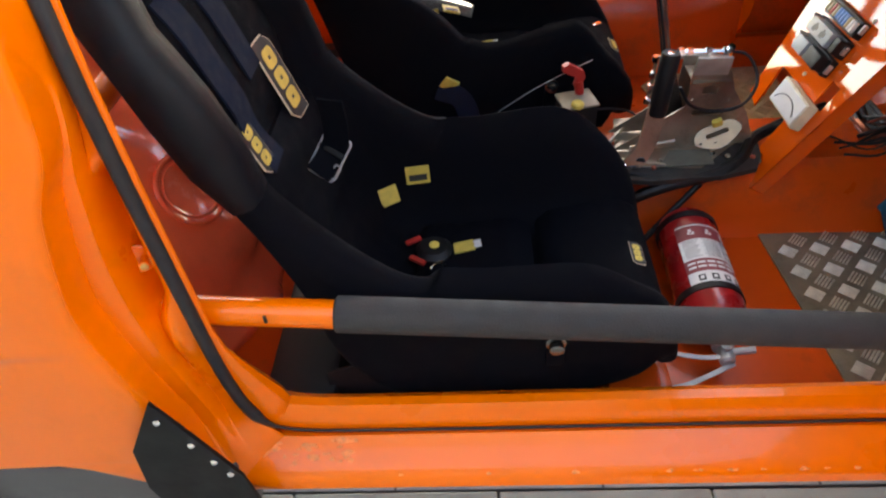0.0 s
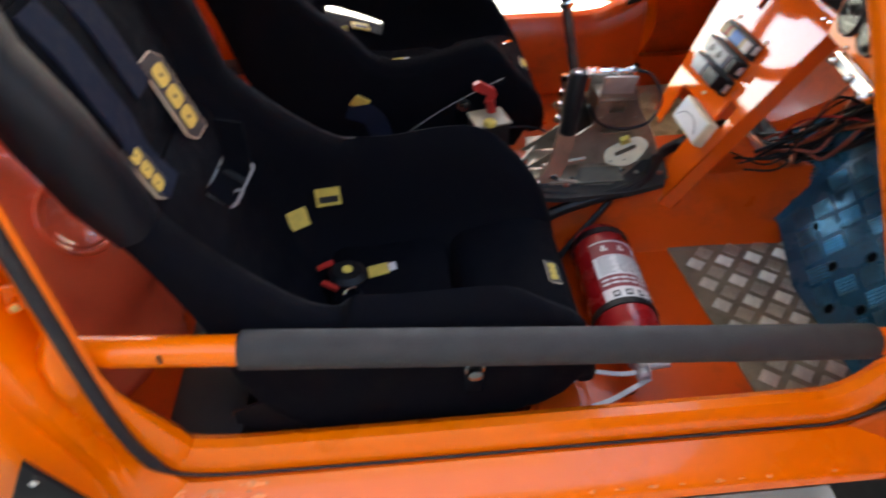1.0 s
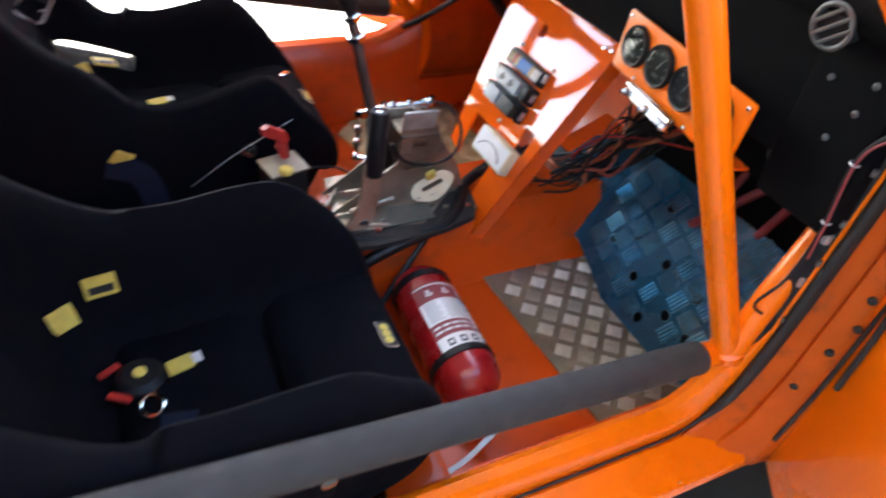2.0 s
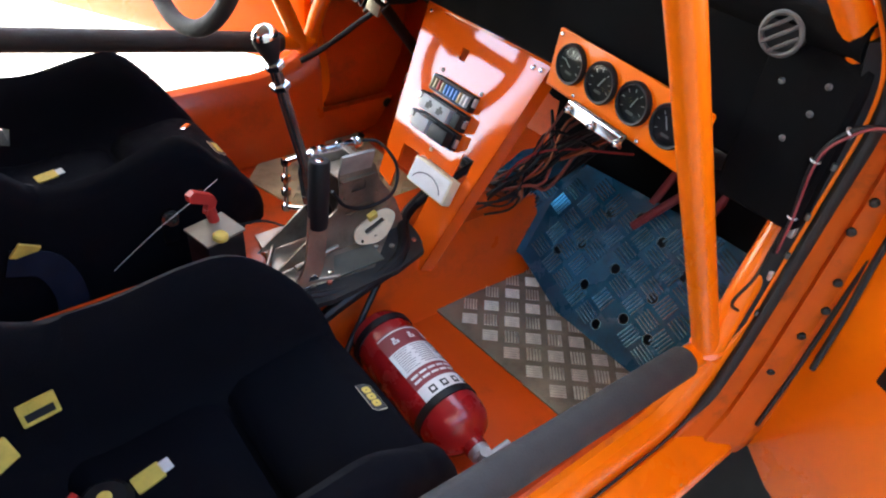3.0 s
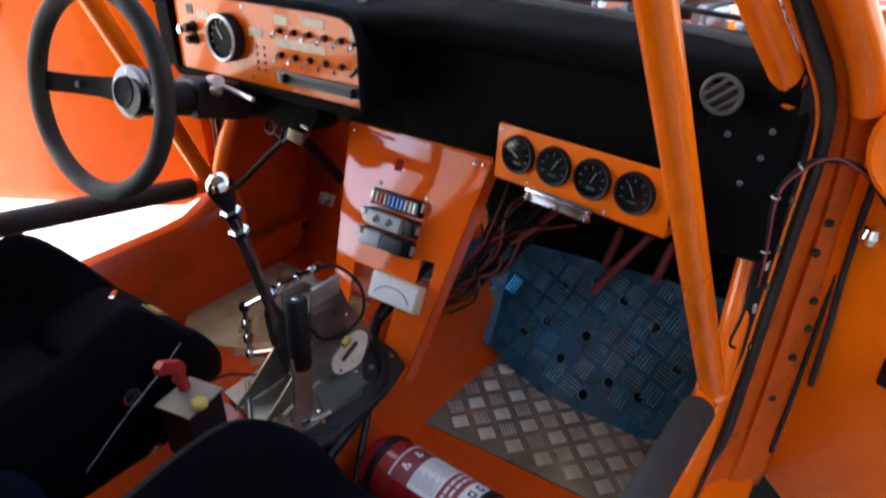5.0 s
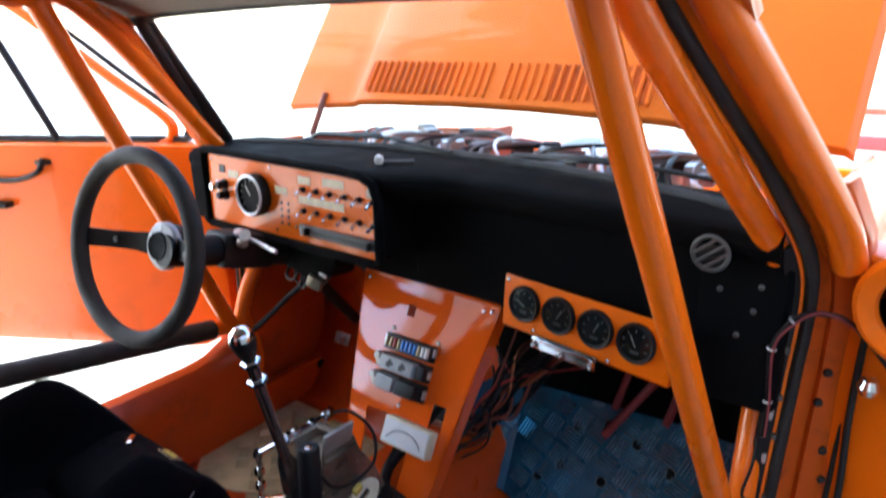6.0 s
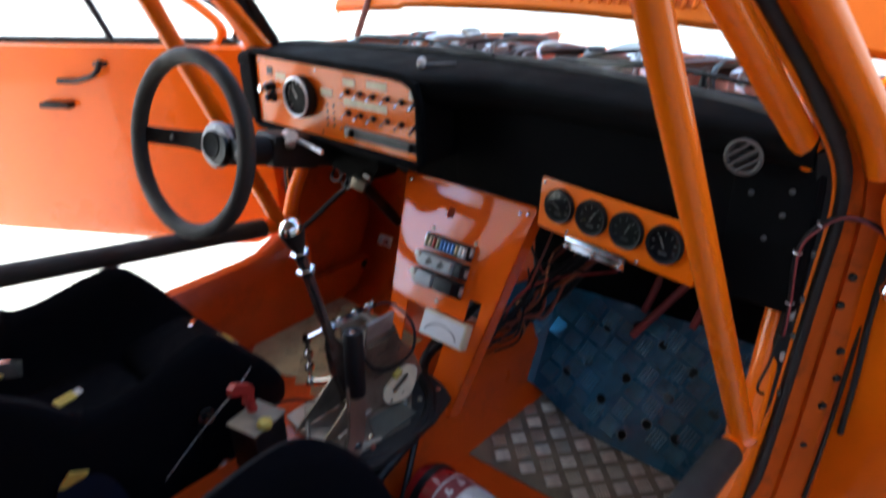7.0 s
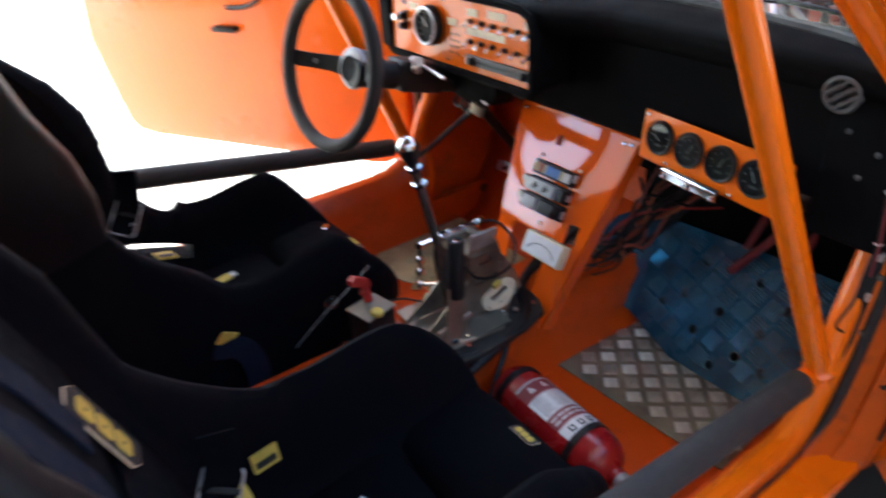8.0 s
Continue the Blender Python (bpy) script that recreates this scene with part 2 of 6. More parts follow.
def tube(points, r, k=16, bm=None, smooth=0):
    return sweep(curve(points, smooth) if smooth else points, circle(r, k), bm=bm)


def ribbon(points, w, th, up, bm=None, smooth=6):
    s = [(-th / 2, -w / 2), (th / 2, -w / 2), (th / 2, w / 2), (-th / 2, w / 2)]
    return sweep(curve(points, smooth) if smooth else points, s, bm=bm, up=up)


def rod(a, b, r, k=14, bm=None, bevel=0.0):
    """A straight round bar with softened ends."""
    a, b = Vector(a), Vector(b)
    d = (b - a).normalized()
    if not bevel:
        return sweep([a, b], circle(r, k), bm=bm)
    return lathe([(0, 0), (r - bevel, 0), (r, bevel), (r, (b - a).length - bevel), (r - bevel, (b - a).length), (0, (b - a).length)], a, d, k, bm)


def lathe(profile, at, axis, k=24, bm=None):
    """Turns a profile [(radius, height)] about an axis through a point."""
    bm = bm or bmesh.new()
    u, v = frame_of(axis)
    d = Vector(axis).normalized()
    at = Vector(at)
    rings = []
    for r, h in profile:
        if r < 1e-6:
            rings.append([bm.verts.new(at + d * h)])
        else:
            rings.append([bm.verts.new(at + d * h + (u * math.cos(2 * math.pi * j / k) + v * math.sin(2 * math.pi * j / k)) * r) for j in range(k)])
    for a, b in zip(rings, rings[1:]):
        for j in range(k):
            q = (j + 1) % k
            f = [a[j % len(a)], a[q % len(a)], b[q % len(b)], b[j % len(b)]]
            f = list(dict.fromkeys(f))
            if len(f) > 2:
                bm.faces.new(f)
    return bm


def ring(at, axis, radius, r, k=28, kk=10, bm=None):
    u, v = frame_of(axis)
    at = Vector(at)
    pts = [at + (u * math.cos(2 * math.pi * j / k) + v * math.sin(2 * math.pi * j / k)) * radius for j in range(k)]
    return sweep(pts, circle(r, kk), closed=True, bm=bm)


def plate(outline, th, m, holes=(), bm=None, bevel=0.0):
    """A sheet of thickness th with holes, from a 2D outline, placed by the matrix m; its upper face lies at z = 0 of m."""
    b2 = bmesh.new()
    edges = []
    for loop in (outline, *holes):
        vs = [b2.verts.new((x, y, 0)) for x, y in loop]
        edges += [b2.edges.new((vs[i], vs[(i + 1) % len(vs)])) for i in range(len(vs))]
    bmesh.ops.triangle_fill(b2, edges=edges, use_beauty=True, normal=(0, 0, 1))
    g = bmesh.ops.extrude_face_region(b2, geom=b2.faces[:])
    bmesh.ops.translate(b2, vec=(0, 0, -th), verts=[e for e in g["geom"] if isinstance(e, bmesh.types.BMVert)])
    bmesh.ops.dissolve_limit(b2, angle_limit=0.01, verts=b2.verts, edges=b2.edges)
    bmesh.ops.transform(b2, matrix=m, verts=b2.verts)
    return join(bm, b2)


def disc2(x, y, r, k=14):
    return [(x + r * math.cos(2 * math.pi * i / k), y + r * math.sin(2 * math.pi * i / k)) for i in range(k)]


def rect2(x0, y0, x1, y1, r=0.0, k=4):
    if not r:
        return [(x0, y0), (x1, y0), (x1, y1), (x0, y1)]
    out = []
    for cx, cy, a0 in ((x1 - r, y0 + r, -90), (x1 - r, y1 - r, 0), (x0 + r, y1 - r, 90), (x0 + r, y0 + r, 180)):
        out += [(cx + r * math.cos(radians(a0 + 90 * i / k)), cy + r * math.sin(radians(a0 + 90 * i / k))) for i in range(k + 1)]
    return out


def axes(o, x, y):
    """A matrix with origin o and the given x and y directions."""
    x = Vector(x).normalized()
    y = Vector(y)
    y = (y - x * y.dot(x)).normalized()
    z = x.cross(y)
    return Matrix.Translation(o) @ Matrix((x, y, z)).transposed().to_4x4()


def loft(rings, bm=None, cap=True):
    bm = bm or bmesh.new()
    vs = [[bm.verts.new(p) for p in r] for r in rings]
    k = len(vs[0])
    for a, b in zip(vs, vs[1:]):
        for j in range(k):
            bm.faces.new((a[j], a[(j + 1) % k], b[(j + 1) % k], b[j]))
    if cap:
        bm.faces.new(vs[0][::-1])
        bm.faces.new(vs[-1])
    return bm


def screw(at, axis, r=0.004, bm=None):
    return lathe([(0, 0), (r, 0), (r, r * 0.5), (r * 0.6, r * 0.9), (0, r)], at, axis, 8, bm)


# ---- the setting ----
def ground():
    bm = bmesh.new()
    v = [bm.verts.new(p) for p in ((-300, -300, -0.02), (300, -300, -0.02), (300, 300, -0.02), (-300, 300, -0.02))]
    bm.faces.new(v)
    return solo("ground", bm, JOINT, "flat paved yard with sand-filled joints", "ground", kind="structure", smooth=0)


GROUND = ground()


def hall():
    # Added wall behind the car, never in view; it blocks low sky light.
    bm = box((-6.1, 0.0, 2.1), (0.2, 11.0, 4.3))
    solo("wall_west", bm, PLASTER, "unseen pale wall added behind the car to block light", "wall", kind="structure", smooth=0)
    east = tagged(new("wall_east"), "pale yard wall with a brown rail and a red painted band", "wall", kind="structure")
    part("wall_face", box((5.6, -1.9, 1.1), (0.2, 5.0, 2.24)), PLASTER, east, smooth=0)
    part("red_band", box((5.49, -1.9, 0.37), (0.03, 5.0, 0.10), 0.006), PRINT_RED, east, "faded red painted band")
    part("rail", box((5.48, -1.9, 0.60), (0.04, 5.0, 0.045), 0.008), RUST, east, "thin brown rail")
    # Out-of-view wall, added to hold back sky light from the passenger side.
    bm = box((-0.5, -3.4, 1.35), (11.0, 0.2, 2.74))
    solo("light_block_south", bm, CONCRETE, "unseen grey wall added to cut light on the near side", "wall", kind="structure", smooth=0)
    # Added overhead slab, never in view, sized to shade car and near ground.
    bm = box((-2.5, 1.10, 4.2), (7.0, 7.4, 0.16))
    solo("ceiling", bm, CEILING, "unseen white roof added to shade the car", "ceiling", kind="structure", smooth=0)


hall()

# ---- the car: shell ----
car = thing("race_car", "orange-painted old two-door race car with open doors and raised bonnet", "car")


def mirrored(points, s):
    return [(x, s * y, z) for x, y, z in points]


APERTURE = [(-0.29, 0.600, 0.385), (-0.10, 0.600, 0.378), (0.20, 0.600, 0.378), (0.50, 0.600, 0.378), (0.60, 0.600, 0.382), (0.655, 0.603, 0.432), (0.684, 0.605, 0.52),
            (0.697, 0.608, 0.64), (0.705, 0.612, 0.78), (0.704, 0.616, 0.89), (0.674, 0.610, 0.968), (0.607, 0.575, 1.063), (0.517, 0.532, 1.165), (0.432, 0.497, 1.255),
            (0.34, 0.495, 1.305), (0.10, 0.505, 1.325), (-0.15, 0.515, 1.32), (-0.325, 0.540, 1.28), (-0.358, 0.570, 1.16), (-0.349, 0.604, 1.02), (-0.350, 0.610, 0.88),
            (-0.348, 0.612, 0.70), (-0.345, 0.612, 0.54), (-0.331, 0.608, 0.44)]


def closed_curve(points, per=4):
    p = [Vector(q) for q in points]
    n = len(p)
    out = []
    for i in range(n):
        a, b, c, d = p[i - 1], p[i], p[(i + 1) % n], p[(i + 2) % n]
        for k in range(per):
            t = k / per
            out.append(0.5 * (2 * b + (c - a) * t + (2 * a - 5 * b + 4 * c - d) * t * t + (3 * b - a - 3 * c + d) * t ** 3))
    return out


def sheet(rows, th=0.003, mat_=ORANGE, name="panel", parent=car, label="", smooth=40):
    """A bent sheet through rows of points, given thickness."""
    bm = bmesh.new()
    vs = [[bm.verts.new(p) for p in r] for r in rows]
    for a, b in zip(vs, vs[1:]):
        for j in range(len(a) - 1):
            bm.faces.new((a[j], a[j + 1], b[j + 1], b[j]))
    ob = part(name, bm, mat_, parent, label, smooth)
    md = ob.modifiers.new("thickness", "SOLIDIFY")
    md.thickness, md.offset = th, 0
    return ob


def side_shell(s):
    """Door frame, sill, pillars and outer panels of one side; s = -1 near, 1 far."""
    loop = closed_curve(mirrored(APERTURE, s))
    roll = [(-0.030, 0.006), (-0.044, 0.002), (-0.050, -0.008), (-0.050, -0.05), (-0.046, -0.05), (-0.040, -0.012), (-0.030, -0.010), (-0.006, -0.006), (-0.006, 0.004)]
    # u points along y (outwards), v in the plane of the opening
    mid = Vector((0.2, s * 0.58, 0.85))

    def around(section, nm, mt, lb):
        bm = bmesh.new()
        rings = []
        n = len(loop)
        for i, p in enumerate(loop):
            t = (loop[(i + 1) % n] - loop[i - 1]).normalized()
            out = Vector((0, s, 0))
            out = (out - t * out.dot(t)).normalized()
            w = t.cross(out)
            if w.dot(mid - p) < 0:
                w = -w
            ease = lambda v, a, b: (lambda q: q * q * (3 - 2 * q))(min(1, max(0, (v - a) / (b - a))))
            if nm == "door_frame":
                m = ease(p.z, 0.43, 0.62) * ease(-p.x, 0.22, 0.30) + ease(p.z, 0.44, 0.58) * ease(p.x, 0.26, 0.36)
                g, k = 1 - 0.80 * m, 1 - 0.70 * m
            else:
                g = min(1.0, max(0.28, (p.z - 0.38) / 0.06))
                # Seal swells along the front post to include the shadow beside it.
                k = g * (1 + 0.7 * ease(p.z, 0.44, 0.52) * ease(p.x, 0.58, 0.64))
            rings.append([bm.verts.new(p + out * a * g + w * b * k) for a, b in section])
        k = len(section)
        for i in range(n):
            for j in range(k):
                bm.faces.new((rings[i][j], rings[i][(j + 1) % k], rings[(i + 1) % n][(j + 1) % k], rings[(i + 1) % n][j]))
        return part(nm, bm, mt, car, lb)

    inner = [(-0.004, -0.010), (-0.004, 0.004), (-0.008, 0.022), (-0.018, 0.034), (-0.031, 0.036), (-0.044, 0.026), (-0.050, 0.002), (-0.052, -0.03), (-0.048, -0.03), (-0.044, -0.006), (-0.030, -0.012)]
    around(inner, "door_frame", ORANGE, "rolled orange door frame flange")
    around([(0.004 + 0.0085 * math.cos(a), 0.0078 * math.sin(a)) for a in [2 * math.pi * k / 12 for k in range(12)]], "door_seal", RUBBER, "worn black rubber door seal")
    # outer sill step
    sec = [(0.592, 0.366), (0.606, 0.3735), (0.640, 0.356), (0.654, 0.346), (0.660, 0.338), (0.662, 0.326), (0.657, 0.317), (0.648, 0.313), (0.640, 0.30), (0.55, 0.28), (0.545, 0.30), (0.545, 0.366)]
    rings = []
    for x in [-0.372 + 1.09 * i / 24 for i in range(25)]:
        lift = 0.010 * max(0, (x - 0.62) / 0.1) + 0.012 * max(0, (-0.30 - x) / 0.07)
        rings.append([(x, s * y, z + (lift if z > 0.33 else 0)) for y, z in sec])
    part("sill", loft(rings), ORANGE, car, "glossy orange outer sill with chipped edge")
    # rear door jamb and quarter panel
    seal = [(-0.300, 0.603, 0.360), (-0.330, 0.608, 0.43), (-0.346, 0.612, 0.54), (-0.348, 0.612, 0.62), (-0.349, 0.612, 0.70), (-0.350, 0.611, 0.79), (-0.351, 0.608, 0.88), (-0.353, 0.602, 0.96), (-0.352, 0.594, 1.02), (-0.356, 0.562, 1.16), (-0.325, 0.538, 1.29)]
    edge = [(-0.362, 0.662, 0.335), (-0.388, 0.667, 0.43), (-0.412, 0.670, 0.54), (-0.430, 0.672, 0.62), (-0.437, 0.673, 0.69), (-0.430, 0.673, 0.75), (-0.405, 0.670, 0.845), (-0.374, 0.662, 0.915), (-0.366, 0.650, 1.02), (-0.376, 0.605, 1.16), (-0.34, 0.565, 1.30)]
    seal, edge = curve(seal, 16), curve(edge, 16)
    step = lambda v, a, b: (lambda q: q * q * (3 - 2 * q))(min(1, max(0, (v - a) / (b - a))))
    rows = []
    for a, b in zip(seal, edge):
        pts = [a]
        full = step(b.z, 0.36, 0.50) * (1 - step(b.z, 0.93, 1.03))
        out = max(b.y - a.y, 0.01)
        for f in (0.05, 0.14, 0.20, 0.24, 0.28, 0.33, 0.38, 0.44, 0.49, 0.52, 0.55, 0.58, 0.61, 0.70, 0.80, 0.905, 0.915, 0.94, 0.965, 0.985, 0.995, 1.0):
            p = a.lerp(b, f)
            low, high = 0.71 - 0.13 * f, 0.875 - 0.075 * f
            hollow = 0.046 * step(p.z, low - 0.012, low + 0.022) * (1 - step(p.z, high - 0.02, high + 0.02)) * step(f, 0.16, 0.36) * (1 - step(f, 0.46, 0.60))
            swell = 0.012 * math.exp(-((p.z - low + 0.05) / 0.035) ** 2) * step(f, 0.12, 0.34) * (1 - step(f, 0.38, 0.52))
            ramp = lambda p_, q_: min(1, max(0, (f - p_) / (q_ - p_)))
            wall = ramp(0.52, 0.61) * 0.36 + 0.06 * ramp(0.61, 0.91) + 0.58 * ramp(0.91, 0.99)
            y = a.y + out * (wall * full + f * (1 - full)) + swell - hollow * full
            pts.append(Vector((p.x, y, p.z)))
        pts += [b + Vector((-0.002, 0.003, 0)), b + Vector((-0.006, 0.005, 0)), b + Vector((-0.020, 0.007, 0))]
        reach = 1 - 0.97 * step(b.z, 0.925, 0.965)   # open rear side window above the waist
        for f in (0.04 * reach, 0.2 * reach, 0.6 * reach, 1.2 * reach):
            z = b.z
            press = 0.007 * step(z, 0.655, 0.672) + 0.012 * math.exp(-((z - 0.90) / 0.03) ** 2)
            pts.append(b + Vector((-0.024 - f, 0.007 + 0.03 * f + press * min(1, f * 8), 0)))
        rows.append([(q.x, s * q.y, max(q.z, 0.433) if q.x < -0.44 else q.z) for q in pts])
    quarter = sheet(rows, name="quarter_panel", label="orange rear quarter panel with pressed door jamb", smooth=50)
    striker = part("door_striker", lathe([(0, 0), (0.017, 0), (0.0185, 0.002), (0.0165, 0.004), (0.012, 0.0025), (0, 0.0025)], (-0.392, s * 0.590, 0.722), (0.25, s, 0.1), 24), ORANGE, quarter, "painted round door striker socket")
    part("striker_stud", lathe([(0, 0), (0.0042, 0), (0.0042, 0.010), (0.0062, 0.011), (0.0062, 0.014), (0.003, 0.0155), (0, 0.0155)], (-0.386, s * 0.592, 0.722), (0.45, s, 0.05), 14), ORANGE, striker, "painted striker stud with worn tip")
    part("stud_tip", lathe([(0, 0), (0.0046, 0), (0.003, 0.001), (0, 0.0012)], Vector((-0.386, s * 0.592, 0.722)) + Vector((0.45, s, 0.05)).normalized() * 0.0156, (0.45, s, 0.05), 12), BRASS, striker)
    # front hinge post
    seal = [(0.600, 0.602, 0.362), (0.662, 0.604, 0.415), (0.694, 0.607, 0.51), (0.708, 0.610, 0.64), (0.716, 0.614, 0.78), (0.715, 0.618, 0.89), (0.686, 0.613, 0.978), (0.619, 0.582, 1.072)]
    edge = [(0.700, 0.660, 0.335), (0.722, 0.667, 0.40), (0.736, 0.670, 0.51), (0.742, 0.672, 0.64), (0.748, 0.674, 0.78), (0.742, 0.672, 0.89), (0.712, 0.662, 0.985), (0.640, 0.640, 1.065)]
    rows = []
    for a, b in zip(seal, edge):
        a, b = Vector(a), Vector(b)
        pts = [a, a.lerp(b, 0.1) + Vector((0.004, 0, 0)), a.lerp(b, 0.26) + Vector((0.010, 0, 0)), a.lerp(b, 0.40) + Vector((0.010, 0, 0)), a.lerp(b, 0.50) + Vector((-0.001, 0, 0)), a.lerp(b, 0.72) + Vector((-0.002, 0, 0)), a.lerp(b, 0.88) + Vector((0.004, 0, 0)), b, b + Vector((0.008, 0.006, 0)), b + Vector((0.05, 0.010, 0))]
        rows.append([(q.x, s * q.y, q.z) for q in pts])
    fine = []
    for a, b in zip(rows, rows[1:]):
        for k in range(3):
            fine.append([tuple(Vector(p).lerp(Vector(q), k / 3)) for p, q in zip(a, b)])
    fine.append(rows[-1])
    post = sheet(fine, mat_=ORANGE_GRIME_SHADE, name="hinge_post", label="orange front door post with bolt holes and black gap seal")
    bm = sweep(curve([(r[7][0] - 0.004, r[7][1] + s * 0.003, r[7][2]) for r in rows[1:7]], 6), circle(0.0035, 8))
    part("gap_seal", bm, RUBBER, post, "black rubber strip along the hinge post")
    bm = sweep(curve([(x - 0.020, s * (y - 0.016), z) for x, y, z in seal[2:7]], 6), [(-0.013, -0.005), (0.013, -0.005), (0.013, 0.005), (-0.013, 0.005)], up=(0.6, s * 0.8, 0))
    trim_ = part("trim_strip", bm, BLACK, post, "wide black edge trim with wires")
    for z in (0.60, 0.70, 0.76, 0.83, 0.87):
        part("trim_clip", box((0.684, s * 0.606, z), (0.007, 0.006, 0.009), 0.002, (0, 0, 30)), GREY, trim_)
    for x, y, z in ((0.731, 0.650, 0.791), (0.728, 0.645, 0.746), (0.734, 0.660, 0.672), (0.738, 0.664, 0.624), (0.728, 0.657, 0.576), (0.720, 0.648, 0.500)):
        part("bolt", lathe([(0, -0.002), (0.0060, -0.002), (0.0060, 0.002), (0.0036, 0.004), (0, 0.004)], (x - 0.001, s * (y + 0.001), z), (-0.8, s * 0.55, 0), 8), RUBBER, post)
    # A-pillar outer roll
    bm = sweep(curve([(0.70, s * 0.655, 0.955), (0.657, s * 0.640, 1.02), (0.562, s * 0.592, 1.135), (0.472, s * 0.545, 1.24), (0.40, s * 0.525, 1.30), (0.15, s * 0.545, 1.345), (-0.2, s * 0.555, 1.345)], 8), circle(0.021, 12))
    part("screen_pillar", bm, ORANGE, car, "rounded orange windscreen pillar and gutter")
    bm = sweep(curve([(0.722, s * 0.632, 0.965), (0.670, s * 0.612, 1.035), (0.572, s * 0.566, 1.15), (0.478, s * 0.520, 1.258), (0.41, s * 0.510, 1.30)], 8), [(-0.028, -0.016), (0.028, -0.016), (0.028, 0.016), (-0.028, 0.016)], up=(0, 1, 0))
    if s < 0:
        part("screen_pillar", bm, ORANGE, car)
    else:
        bm.free()
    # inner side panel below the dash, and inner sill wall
    # These inner panels wear the body orange with cabin shade painted in.
    part("kick_panel", box((0.83, s * 0.595, 0.60), (0.26, 0.012, 0.66), 0.004), ORANGE_SHADED, car)
    part("inner_sill", box((0.15, s * 0.556, 0.338), (1.75, 0.03, 0.10), 0.01), ORANGE_SHADED, car)
    # front wing
    rows = []
    for z, y in ((0.30, 0.672), (0.45, 0.690), (0.62, 0.695), (0.78, 0.692), (0.90, 0.680), (0.965, 0.655), (0.985, 0.62), (0.985, 0.585)):
        rows.append([(x, s * (y - 0.012 * (x - 0.8) ** 2), z - 0.16 * (x - 0.8) ** 2 * (z > 0.8) + 0.07 * (x - 0.8) ** 3 * (z > 0.8)) for x in (0.792, 0.9, 1.1, 1.4, 1.75, 2.0)])
    sheet(rows, name="front_wing", label="orange front wing panel")


for s in (-1, 1):
    side_shell(s)
rings = []
for i in range(19):
    x = -0.24 + 0.05 * i
    top = 0.505 + 0.07 * max(0, (x - 0.52) / 0.14) ** 2 - 0.02 * max(0, (0.1 - x) / 0.3)
    rings.append([(x, y, z) for y, z in ((0.525, 0.30), (0.532, top - 0.06), (0.545, top - 0.022), (0.562, top - 0.004), (0.584, top), (0.602, top - 0.006), (0.607, top - 0.02), (0.605, 0.32))])
part("high_sill", loft(rings), ORANGE_SHADED, car, "high orange sill on the driver side")
# scuffed patches by the foot of the door opening
rnd_s = random.Random(8)
for k in range(46):
    near_corner = k < 30
    cx = -0.335 + 0.13 * rnd_s.random() if near_corner else -0.2 + 0.85 * rnd_s.random()
    cy = -0.612 - 0.028 * rnd_s.random() if near_corner else -0.6545
    cz = 0.3735 - (-0.606 - cy) * 0.5147 + 0.0012 if near_corner else 0.3472
    r = 0.003 + 0.006 * rnd_s.random() ** 2 if near_corner else 0.002 + 0.003 * rnd_s.random()
    if near_corner and cx < -0.30:
        cz += 0.012 * (-0.30 - cx) / 0.07
    pts = [(r * (0.8 + 0.8 * rnd_s.random()) * math.cos(a), r * (0.3 + 0.5 * rnd_s.random()) * math.sin(a)) for a in [2 * math.pi * n / 9 for n in range(9)]]
    part("paint_chip", plate(pts, 0.0016, axes((cx, cy, cz), (1, 0.1 * rnd_s.random(), 0), (0, 0.9, 0.46 if near_corner else 0.8))), CHIP, car, smooth=0)


